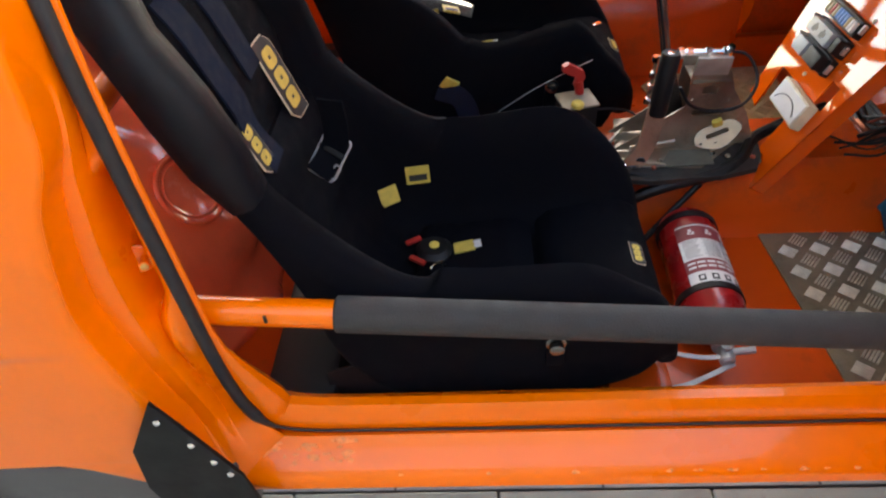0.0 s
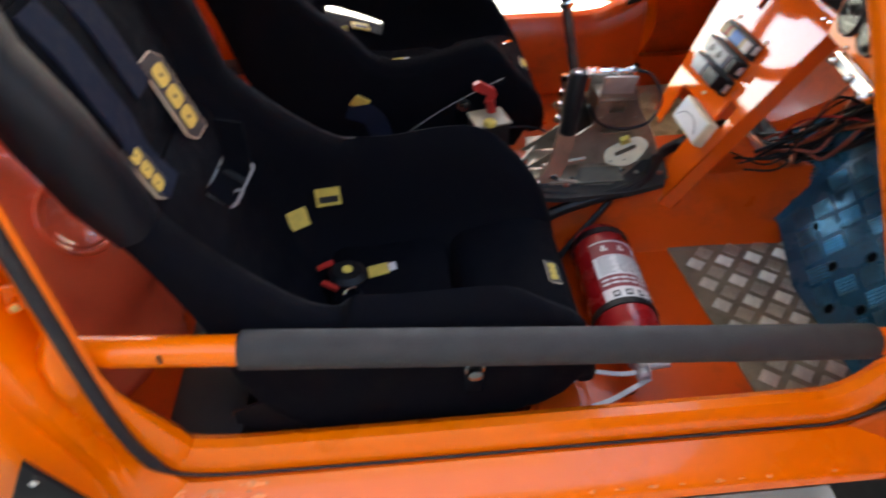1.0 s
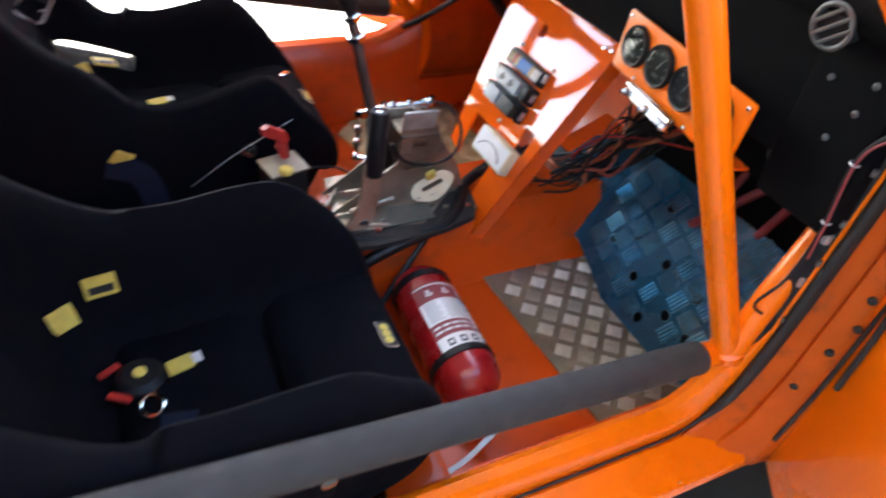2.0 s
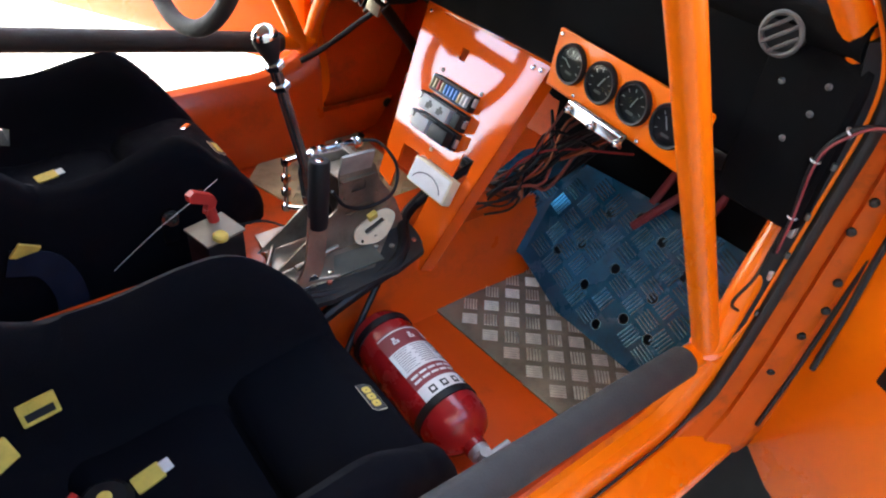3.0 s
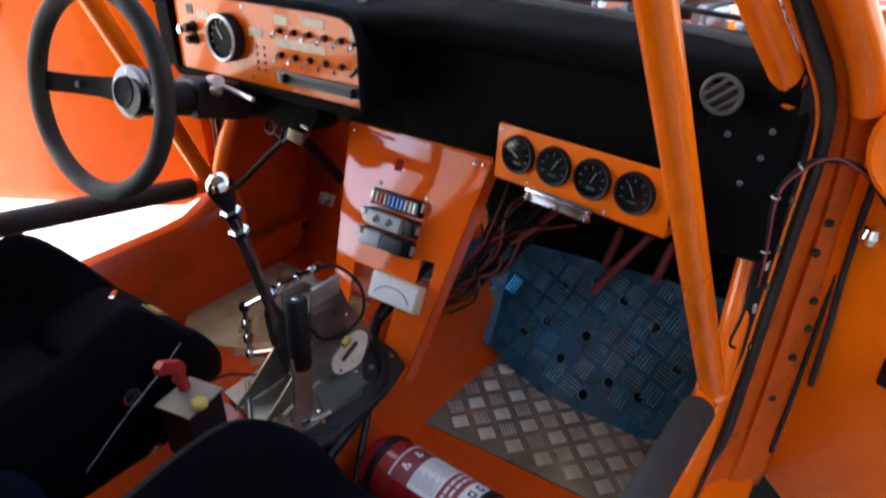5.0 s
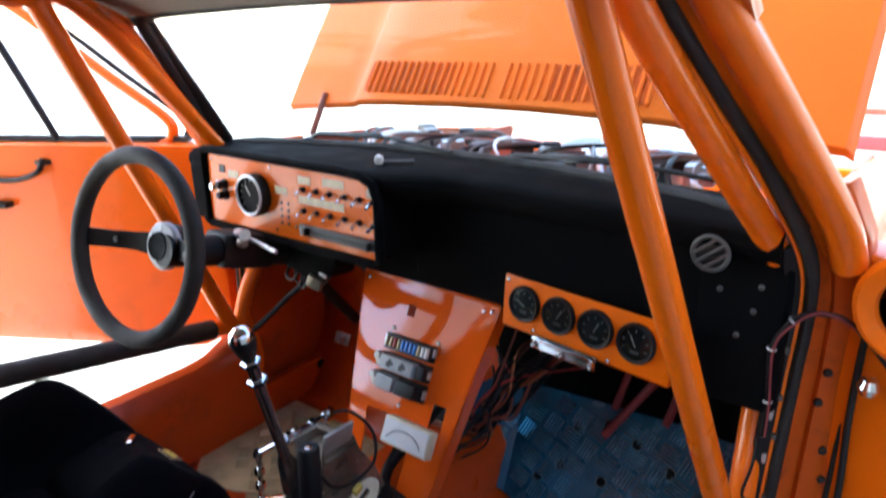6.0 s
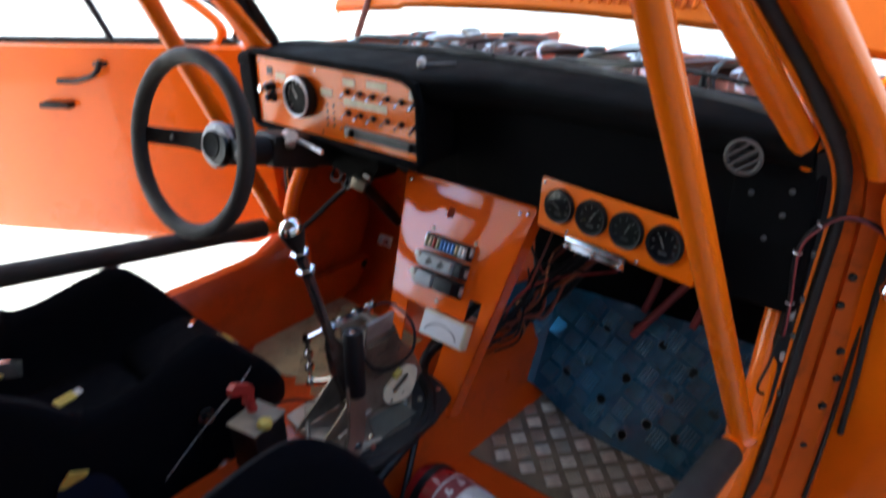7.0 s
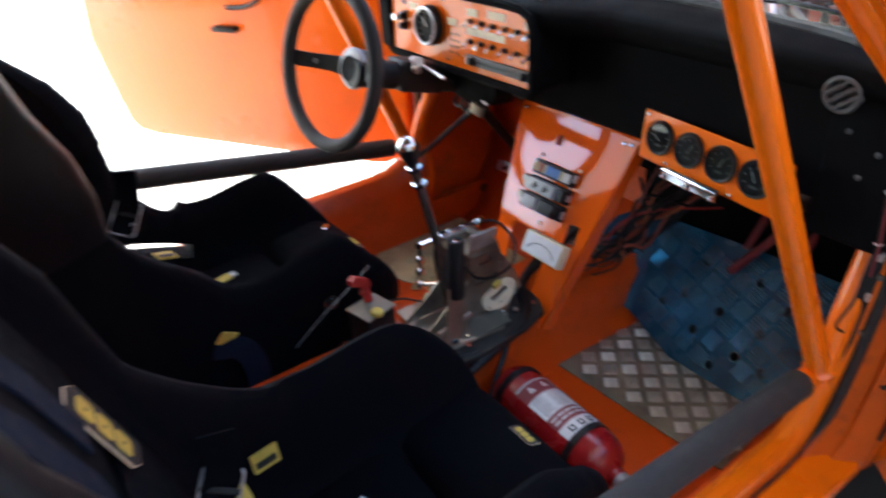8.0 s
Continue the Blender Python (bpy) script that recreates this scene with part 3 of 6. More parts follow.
def shell():
    part("floor_pan", box((0.15, 0, 0.288), (1.64, 1.2, 0.016), 0.003), ORANGE_SHADED, car, "scuffed orange floor pan")
    part("crossmember", box((0.225, -0.33, 0.318), (0.10, 0.44, 0.05), 0.012), ORANGE_SHADED, car)
    part("crossmember", box((0.17, 0.335, 0.310), (0.14, 0.44, 0.05), 0.010), ORANGE_SHADED, car)
    part("crossmember", box((-0.10, 0.335, 0.312), (0.10, 0.44, 0.052), 0.010), ORANGE_SHADED, car)
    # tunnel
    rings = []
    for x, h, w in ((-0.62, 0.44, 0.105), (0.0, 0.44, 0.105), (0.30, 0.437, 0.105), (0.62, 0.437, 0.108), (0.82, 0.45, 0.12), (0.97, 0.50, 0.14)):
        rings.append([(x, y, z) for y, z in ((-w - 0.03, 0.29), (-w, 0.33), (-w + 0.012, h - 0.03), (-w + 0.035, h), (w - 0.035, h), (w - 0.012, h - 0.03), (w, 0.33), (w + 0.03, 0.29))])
    part("tunnel", loft(rings), ORANGE_SHADED, car, "orange transmission tunnel")
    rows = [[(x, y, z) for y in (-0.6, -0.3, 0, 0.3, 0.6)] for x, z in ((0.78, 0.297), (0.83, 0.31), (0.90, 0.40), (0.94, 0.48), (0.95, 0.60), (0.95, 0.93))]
    sheet(rows, 0.006, ORANGE_SHADED, "firewall", label="dirty orange bulkhead and toe board")
    part("grommet_hole", lathe([(0, 0), (0.013, 0), (0.013, 0.003), (0, 0.003)], (0.865, 0.5418, 0.370), (0, -1, 0), 18), PRINT_BLACK, car)
    # rear bulkhead with pressed ring
    rows = []
    for i in range(33):
        z = 0.296 + 0.50 * i / 32 if i < 31 else (0.80, 0.82)[i - 31]
        x = -0.455 - (0.72 if z > 0.5 else 0.2) * (z - 0.50) if i < 31 else (-0.72, -1.1)[i - 31]
        rows.append([(x + 0.4 * min(0, y + 0.25) * (i < 32) + 0.009 * math.sin(y * 19 + z * 27) + 0.008 * math.sin(z * 41 - y * 9) + 0.010 * math.exp(-((y + 0.36 + 0.5 * (z - 0.5)) / 0.02) ** 2), y, z) for y in [-0.6 + 1.2 * k / 60 for k in range(61)]])
    back = sheet(rows, 0.004, RED_OXIDE, "rear_bulkhead", label="glossy red-orange painted rear bulkhead with pressed ring", smooth=60)
    part("pressed_ring", ring((-0.492, -0.250, 0.566), (1, -0.4, 0.72), 0.060, 0.005, 40), RED_OXIDE, back)
    part("pressed_ring", ring((-0.492, -0.250, 0.566), (1, -0.4, 0.72), 0.049, 0.003, 40), RED_OXIDE, back)
    # tail: rear pillars, rear window, boot lid and back panel
    for s in (-1, 1):
        rows = [[(-1.00 - 0.30 * f, s * (0.690 - 0.10 * f), 0.93 + 0.0 * f) if k == 0 else (-0.86 - 0.26 * f, s * (0.575 - 0.04 * f), 1.325 - 0.12 * f) for f in (0, 0.5, 1)] for k in (0, 1)]
        sheet(rows, 0.012, ORANGE, "rear_pillar", label="orange rear pillar")
        rows = [[(-0.385, s * 0.655, 0.945), (-1.01, s * 0.685, 0.945)], [(-0.365, s * 0.575, 1.27), (-0.86, s * 0.575, 1.31)]]
        pane_ = sheet(rows, 0.003, GLASS, "rear_side_window", label="clear rear side window")
        pane_.visible_shadow = False
    rows = [[(-1.28, y, 0.93) for y in (-0.59, 0, 0.59)], [(-1.13, y, 1.21 - 0.05 * abs(y)) for y in (-0.54, 0, 0.54)]]
    sheet(rows, 0.004, GLASS, "rear_window", label="clear rear window").visible_shadow = False
    rows = [[(x, y, z - 0.03 * (y / 0.68) ** 2) for y in (-0.70, -0.4, 0, 0.4, 0.70)] for x, z in ((-1.27, 0.935), (-1.45, 0.925), (-1.62, 0.89), (-1.68, 0.80), (-1.66, 0.55), (-1.60, 0.40))]
    sheet(rows, 0.006, ORANGE, "boot_lid", label="orange boot lid and back panel")
    # roof and header
    rows = []
    for x, z in ((0.49, 1.302), (0.42, 1.345), (0.1, 1.388), (-0.3, 1.385), (-0.8, 1.34), (-1.15, 1.20)):
        rows.append([(x - 0.02 * abs(y) ** 2, y, z - 0.06 * (abs(y) / 0.57) ** 4) for y in (-0.57, -0.5, -0.35, -0.15, 0, 0.15, 0.35, 0.5, 0.57)])
    sheet(rows, 0.012, ORANGE, "roof", label="orange steel roof")
    rows = [[(x, y, z - 0.02 * (abs(y) / 0.52) ** 4) for y in (-0.50, -0.4, -0.2, 0, 0.2, 0.4, 0.50)] for x, z in ((0.492, 1.279), (0.465, 1.284), (0.40, 1.318), (0.1, 1.368), (-0.3, 1.37), (-0.8, 1.32))]
    sheet(rows, 0.006, HEADLINER, "headliner", label="beige roof lining and header")
    # windscreen and its rubber
    low = [(0.775 - 0.10 * (y / 0.6) ** 2, y, 1.012 - 0.012 * (y / 0.6) ** 2) for y in [-0.60 + 1.2 * i / 16 for i in range(17)]]
    top = [(0.502 - 0.035 * (y / 0.49) ** 2, y, 1.284 - 0.012 * (y / 0.49) ** 2) for y in [-0.49 + 0.98 * i / 16 for i in range(17)]]
    w = sheet([low, [tuple(Vector(a).lerp(Vector(b), 0.5) + Vector((0.012, 0, 0.012))) for a, b in zip(low, top)], top], 0.004, GLASS, "windscreen", label="clear laminated windscreen")
    w.visible_shadow = False
    bm = sweep([Vector(p) for p in low + top[::-1]], circle(0.012, 10), closed=True)
    part("windscreen_rubber", bm, RUBBER, car, "black windscreen rubber")
    for q in [1]:
        strip = [(0.684, q * 0.578, 1.012), (0.62, q * 0.556, 1.10), (0.55, q * 0.531, 1.19), (0.478, q * 0.500, 1.285)]
        part("pillar_trim", sweep(curve(strip, 6), [(0.018 * math.cos(a), 0.011 * math.sin(a)) for a in [2 * math.pi * k / 14 for k in range(14)]], up=(0, 1, 0)), RUBBER, car, "black trim along the windscreen pillar")
    # scuttle
    rows = [[(x, y, z - 0.02 * (y / 0.6) ** 2) for y in (-0.62, -0.4, -0.2, 0, 0.2, 0.4, 0.62)] for x, z in ((0.70, 0.985), (0.79, 0.998), (0.86, 0.985), (0.93, 0.975), (0.95, 0.94), (0.95, 0.9))]
    sheet(rows, 0.004, ENGINE, "scuttle", label="dark grey metal scuttle panel")
    # rear wheel glimpsed under the quarter panel
    for y, x in ((-0.60, -1.06), (0.60, -1.06), (-0.60, 1.35), (0.60, 1.35)):
        wheel = part("wheel", lathe([(0.17, -0.09), (0.27, -0.095), (0.29, -0.08), (0.295, 0), (0.29, 0.08), (0.27, 0.095), (0.17, 0.09), (0.17, -0.09)], (x, y, 0.295), (0, 1, 0), 40), RUBBER, car, "black road tyre")
        part("rim", lathe([(0, -0.03), (0.10, -0.04), (0.17, -0.085), (0.175, 0.085), (0.0, 0.03)], (x, y, 0.295), (0, 1, 0), 32), SILVER, wheel)
    # Plain grey box fills the strip below each quarter panel.
    for y in (-0.60, 0.60):
        part("low_grey_box", box((-0.60, y * 1.06, 0.325), (0.48, 0.05, 0.13), 0.012), GREY, car, "dark grey box below the quarter panel")
    # black rubber splash guard behind the front wheel
    part("splash_guard", box((0.80, -0.62, 0.18), (0.006, 0.34, 0.34), 0.002, (0, 8, 0)), BLACK, car, "black rubber splash guard")
    # black rubber flap below the jamb
    m = axes((0, -0.701, 0), (1, 0, 0), (0, 0, 1))
    flap = part("mud_flap", plate([(-0.390, 0.600), (-0.352, 0.505), (-0.327, 0.436), (-0.318, 0.33), (-0.335, 0.22), (-0.40, 0.24), (-0.45, 0.34), (-0.462, 0.41), (-0.448, 0.50)], 0.005, m), FLAP, car, "black rubber mud flap held by screws")
    for x, z in ((-0.392, 0.565), (-0.368, 0.515), (-0.352, 0.475), (-0.340, 0.445)):
        part("screw", screw((x, -0.701, z), (0, -1, 0), 0.005), CHROME, flap)


shell()


def bonnet():
    """Raised bonnet with two banks of louvres."""
    o = Vector((0.945, 0, 1.030))
    tilt = radians(56)
    e = Vector((math.cos(tilt), 0, math.sin(tilt)))
    n = Vector((-math.sin(tilt), 0, math.cos(tilt)))
    rows = []
    for d in (0.052, 0.060, 0.075, 0.09, 0.18, 0.3, 0.5, 0.75, 0.95):
        r = []
        for y in (-0.66, -0.648, -0.62, -0.52, -0.44, -0.415, -0.40, -0.385, -0.3, -0.1, 0.1, 0.3, 0.385, 0.40, 0.415, 0.44, 0.52, 0.62, 0.648, 0.66):
            h = -0.012 * (y / 0.66) ** 2 - (0.015 if abs(y) > 0.655 else 0) + (0.013 if abs(y) < 0.393 else 0.005 if abs(y) < 0.41 else 0) - (0.012 if d < 0.055 else 0)
            r.append(o + e * (d - 0.035 * (y / 0.66) ** 2 * max(0, 1 - d / 0.3)) + Vector((0, y + 0.05, 0)) + n * h)
        rows.append(r)
    hood = sheet(rows, 0.004, ORANGE_DULL, "bonnet", label="raised glossy orange bonnet with louvres")
    pitch = 0.0208
    me = None
    for side, count in ((0.064, 17), (-0.292, 16)):
        for i in range(count):
            y = side + pitch * (i + 0.5)
            ob = part("louvre", box((0, 0, 0), (0.082, 0.0085, 0.012), 0.003, seg=1), ORANGE_DULL, hood) if me is None else new("louvre", me)
            me = ob.data
            ob.parent = hood
            ob.location = o + e * 0.112 + Vector((0, y, 0)) + n * 0.014
            ob.rotation_euler = Matrix((e, (0, 1, 0), n)).transposed().to_euler()
            # Flat dark strip paints the shade of the uncut slot beside each louvre.
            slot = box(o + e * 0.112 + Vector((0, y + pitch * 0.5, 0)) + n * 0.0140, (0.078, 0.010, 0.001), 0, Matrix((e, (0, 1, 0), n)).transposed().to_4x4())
            part("slot_shade_strip", slot, ORANGE_GRIME_SHADE, hood)
    for y in (-0.47, 0.57):
        part("hinge", tube([(0.90, y, 0.93), (0.93, y, 0.99), (0.985, y, 1.085)], 0.008), RUST, hood)


bonnet()


def car_door(s, hinge, angle, length, z0, z1):
    """An open door: inner skin, outer skin, window frame, latch and grab strap."""
    a = radians(angle)
    d = Vector((-math.cos(a), s * math.sin(a), 0))
    inn = Vector((-math.sin(a) * 1.0, -s * math.cos(a), 0))
    h = Vector((hinge[0], hinge[1], 0))
    P = lambda u, z, w=0: h + d * u + inn * w + Vector((0, 0, z))
    outline = [(-0.035, z0 + 0.10), (-0.02, z0 + 0.045), (0.05, z0 + 0.006), (0.10, z0), (length - 0.06, z0), (length + 0.02, z0 + 0.012), (length + 0.055, z0 + 0.04), (length + 0.10, z0 + 0.20), (length + 0.13, z0 + 0.33), (length + 0.11, z1 - 0.08), (length + 0.08, z1), (-0.035, z1 - 0.005)]
    bm = bmesh.new()
    rings = []
    for w, g in ((-0.055, 0.012), (-0.05, 0.0), (0.0, 0.0), (0.008, 0.004), (0.012, 0.014)):
        c = Vector((length / 2, (z0 + z1) / 2, 0))
        r = []
        for u, z in outline:
            q = Vector((u, z, 0))
            q += (c - q).normalized() * g
            r.append(P(q.x, q.y, w))
        rings.append(r)
    door = part("door", loft(rings, bm), ORANGE, car, "open orange car door, stripped bare inside")
    part("window_rubber", ribbon([P(0.03, z1 + 0.004, -0.02), P(length + 0.02, z1 + 0.008, -0.02)], 0.03, 0.012, (0, 0, 1), smooth=0), RUBBER, door)
    return door, P


drv, P = car_door(1, (0.68, 0.69), 60, 1.06, 0.452, 0.995)
# window frame with the quarter-light bar of the far door
part("window_frame", tube([P(0.10, 0.985, -0.015), P(0.072, 1.005, -0.015), P(0.082, 1.048, -0.015), P(0.205, 1.143, -0.012), P(0.345, 1.252, -0.01), P(0.47, 1.335, -0.01), P(0.60, 1.368, -0.01), P(0.95, 1.36, -0.01), P(1.06, 1.25, -0.01), P(1.09, 1.0, -0.02)], 0.013, smooth=6), ORANGE, drv, "orange window frame")
part("frame_channel", tube([P(0.045, 1.0, -0.03), P(0.048, 1.045, -0.03), P(0.20, 1.166, -0.028), P(0.34, 1.278, -0.026)], 0.006, smooth=6), RUBBER, drv, "dark glass channel")
part("quarter_light_bar", tube([P(0.372, 0.995, -0.01), P(0.492, 1.262, -0.01)], 0.009), BLACK, drv, "black quarter-light bar")
part("door_catch", tube([P(0.40, 0.955, 0.02), P(0.41, 0.925, 0.035), P(0.47, 0.905, 0.03), P(0.54, 0.90, 0.02)], 0.007, smooth=5), BLACK, drv, "dark door opener")
part("catch_base", box(P(0.405, 0.945, 0.016), (0.03, 0.03, 0.012), 0.004), BLACK, drv)
part("lock_slot", box(P(0.56, 0.838, 0.014), (0.09, 0.05, 0.016), 0.005, (0, 0, 120)), BLACK, drv, "black door latch plate")

pas, Q = car_door(-1, (0.752, -0.674), 72, 1.04, 0.285, 0.965)
part("lock_slot", box(Q(0.110, 0.618, 0.014), (0.016, 0.03, 0.045), 0.006, (0, 0, -18)), BLACK, pas, "black door check opening")
part("edge_seal", tube([(0.733, -0.684, 0.87), (0.733, -0.683, 0.80), (0.733, -0.684, 0.72), (0.731, -0.688, 0.64), (0.727, -0.690, 0.54)], 0.0045, 8, smooth=5), RUBBER, pas, "black seal along the hinge edge")
mir = part("side_mirror", lathe([(0.0, 0.012), (0.040, 0.012), (0.043, -0.004), (0.060, -0.010), (0.069, -0.002), (0.071, 0.014), (0.062, 0.05), (0.045, 0.075), (0, 0.085)], Q(0.082, 0.922, 0.066), Q(0, 0, -1) - Q(0, 0, 0), 32), ORANGE, pas, "round orange mirror housing")
part("mirror_lens", lathe([(0, 0), (0.044, 0), (0.044, 0.004), (0, 0.004)], Q(0.082, 0.922, 0.063), Q(0, 0, -1) - Q(0, 0, 0), 28), MIRROR, mir, "dark mirror glass")
part("mirror_foot", tube([Q(0.085, 0.872, 0.035), Q(0.095, 0.85, 0.015), Q(0.10, 0.835, 0.0)], 0.016), ORANGE, mir)
part("ball_joint", lathe([(0, -0.014), (0.010, -0.010), (0.014, 0), (0.010, 0.010), (0, 0.014)], Q(0.036, 0.795, 0.03), (0, 0, 1), 16), CHROME, pas, "chrome check-strap stud")


# ---- roll cage ----
cage = thing("roll_cage", "orange-painted tubular steel roll cage with foam-padded door bars", "roll cage")
R_T = 0.0185
for s in (-1, 1):
    top_b = Vector((0.341, -0.470, 1.256)) if s < 0 else Vector((0.317, 0.489, 1.255))
    foot_b = Vector((0.652, s * 0.580, 0.515))
    part("brace_tube", tube([foot_b, top_b, foot_b.lerp(top_b, 1.09)], R_T, 20), ORANGE, cage)
    leg = part("front_leg", tube([(0.646, s * 0.582, 0.525), (0.680, s * 0.578, 0.628), (0.728, s * 0.572, 0.73), (0.738, s * 0.578, 0.84), (0.692, s * 0.580, 0.945), (0.580, s * 0.540, 1.07), (0.464, s * 0.500, 1.190), (0.40, s * 0.482, 1.255), (0.335, s * 0.474, 1.306), (0.25, s * 0.470, 1.328), (0.10, s * 0.470, 1.335), (-0.40, s * 0.485, 1.305)], R_T, 18, smooth=6), ORANGE, cage)
    if s < 0:
        part("foot_plate", box((0.86, s * 0.555, 0.300), (0.10, 0.08, 0.006), 0.002), ORANGE_SHADED, leg)
    part("hoop_leg", tube([(-0.40, s * 0.485, 1.305), (-0.46, s * 0.555, 1.10), (-0.50, s * 0.575, 0.80), (-0.50, s * 0.560, 0.30)], R_T, 18, smooth=6), ORANGE, cage)
    part("weld_collar", lathe([(R_T, -0.004), (R_T + 0.006, 0), (R_T, 0.004)], (0.645, s * 0.578, 0.535), (-0.3, 0, 0.75), 18), ORANGE, cage)
    if s < 0:
        part("front_stay", tube([(0.645, s * 0.580, 0.530), (0.70, s * 0.578, 0.48), (0.80, s * 0.570, 0.40), (0.86, s * 0.560, 0.31)], R_T, 18), ORANGE, cage)
part("hoop_top", tube([(-0.40, -0.485, 1.305), (-0.40, 0.485, 1.305)], R_T, 18), ORANGE, cage)
part("diagonal", tube([(-0.46, 0.53, 1.10), (-0.50, 0.10, 0.75), (-0.505, -0.10, 0.56)], R_T, 18), ORANGE, cage)
part("harness_bar", tube([(-0.50, -0.57, 0.80), (-0.50, 0.57, 0.80)], R_T, 18), ORANGE, cage)
near = part("door_bar", tube([(-0.50, -0.575, 0.630), (0.665, -0.572, 0.5145)], R_T, 20), ORANGE, cage, "orange door bar")
a, b = Vector((-0.194, -0.5737, 0.5996)), Vector((0.605, -0.5721, 0.5204))
part("foam_sleeve", rod(a, b, 0.0235, 22, bevel=0.003), FOAM, near, "dark grey foam padding on the door bar")
part("weld_mark", box((-0.275, -0.593, 0.615), (0.004, 0.003, 0.012), 0.001), RUBBER, near)
far = part("door_bar", tube([(-0.50, 0.565, 0.7675), (0.66, 0.575, 0.560)], R_T, 20), ORANGE, cage, "orange door bar")
part("foam_sleeve", rod(Vector((-0.38, 0.5655, 0.746)), Vector((0.58, 0.574, 0.5743)), 0.0235, 20, bevel=0.003), FOAM, far, "dark grey foam padding on the door bar")


# ---- seats ----
STATIONS = [  # x, z, normal x, normal z, bolster height, half width, depth, drop of the outer wall
    (0.268, 0.405, 0.90, 0.40, 0.010, 0.165, 0.03, 0.025), (0.258, 0.445, 0.60, 0.80, 0.020, 0.180, 0.06, 0.05), (0.232, 0.472, 0.18, 0.98, 0.040, 0.192, 0.11, 0.10), (0.19, 0.474, 0.0, 1.0, 0.085, 0.200, 0.125, 0.11),
    (0.14, 0.465, -0.03, 1.0, 0.135, 0.205, 0.125, 0.11), (0.08, 0.452, -0.05, 1.0, 0.157, 0.210, 0.12, 0.11), (0.0, 0.440, -0.03, 1.0, 0.168, 0.212, 0.115, 0.10), (-0.07, 0.432, 0.08, 1.0, 0.182, 0.214, 0.11, 0.09),
    (-0.13, 0.438, 0.32, 0.95, 0.182, 0.214, 0.10, 0.07), (-0.178, 0.468, 0.60, 0.80, 0.160, 0.214, 0.085, 0.045), (-0.212, 0.52, 0.80, 0.60, 0.128, 0.212, 0.07, 0.022), (-0.240, 0.59, 0.91, 0.42, 0.090, 0.208, 0.05, 0.000),
    (-0.268, 0.665, 0.94, 0.34, 0.056, 0.206, 0.045, -0.004), (-0.292, 0.735, 0.945, 0.32, 0.034, 0.208, 0.045, 0.002), (-0.314, 0.795, 0.95, 0.32, 0.054, 0.220, 0.045, 0.008), (-0.336, 0.865, 0.95, 0.32, 0.058, 0.226, 0.045, 0.004),
    (-0.358, 0.935, 0.95, 0.32, 0.046, 0.222, 0.045, 0.004), (-0.380, 1.0, 0.95, 0.32, 0.046, 0.200, 0.045, 0.02), (-0.402, 1.06, 0.95, 0.32, 0.052, 0.165, 0.045, 0.03), (-0.420, 1.11, 0.95, 0.32, 0.040, 0.150, 0.04, 0.03),
    (-0.437, 1.155, 0.9, 0.42, 0.025, 0.135, 0.03, 0.02), (-0.448, 1.175, 0.5, 0.85, 0.008, 0.11, 0.02, 0.015)]


SEAT_POSE = Matrix.Translation((0.045, 0.335, 0.322)) @ Matrix.Rotation(radians(3.5), 4, "Y")
SEAT_TREES = []


def on_seat(c, out):
    """The place on the passenger seat met by a line that comes in along -out to c, and the surface's normal."""
    out = Vector(out).normalized()
    best = None
    for tree in SEAT_TREES:
        p, n, k, d = tree.ray_cast(Vector(c) + out * 0.16, -out)
        if p is not None and (best is None or d < best[2]):
            best = (p, n if n.dot(out) > 0 else -n, d)
    return (best[0], best[1]) if best else (Vector(c), out)


def seat_section(w, h, d, e):
    """Half section from the middle outwards over the bolster and back below: (across, along the normal)."""
    b = min(0.062, w * 0.32)
    half = [(0, 0), (w * 0.35, 0.0), (w - b * 1.55, 0.004 + h * 0.04), (w - b * 1.15, h * 0.30), (w - b * 0.98, h * 0.68), (w - b * 0.80, h * 0.90), (w - b * 0.52, h), (w - b * 0.24, h * 0.95), (w - b * 0.06, h * 0.78),
            (w, h * 0.45 - e * 0.2), (w - 0.002, -e * 0.5), (w - 0.005, -e * 0.8), (w - 0.016, -e - 0.004), (w * 0.80, -e * 0.8 - d * 0.2 - 0.006), (w * 0.55, -d)]
    return half


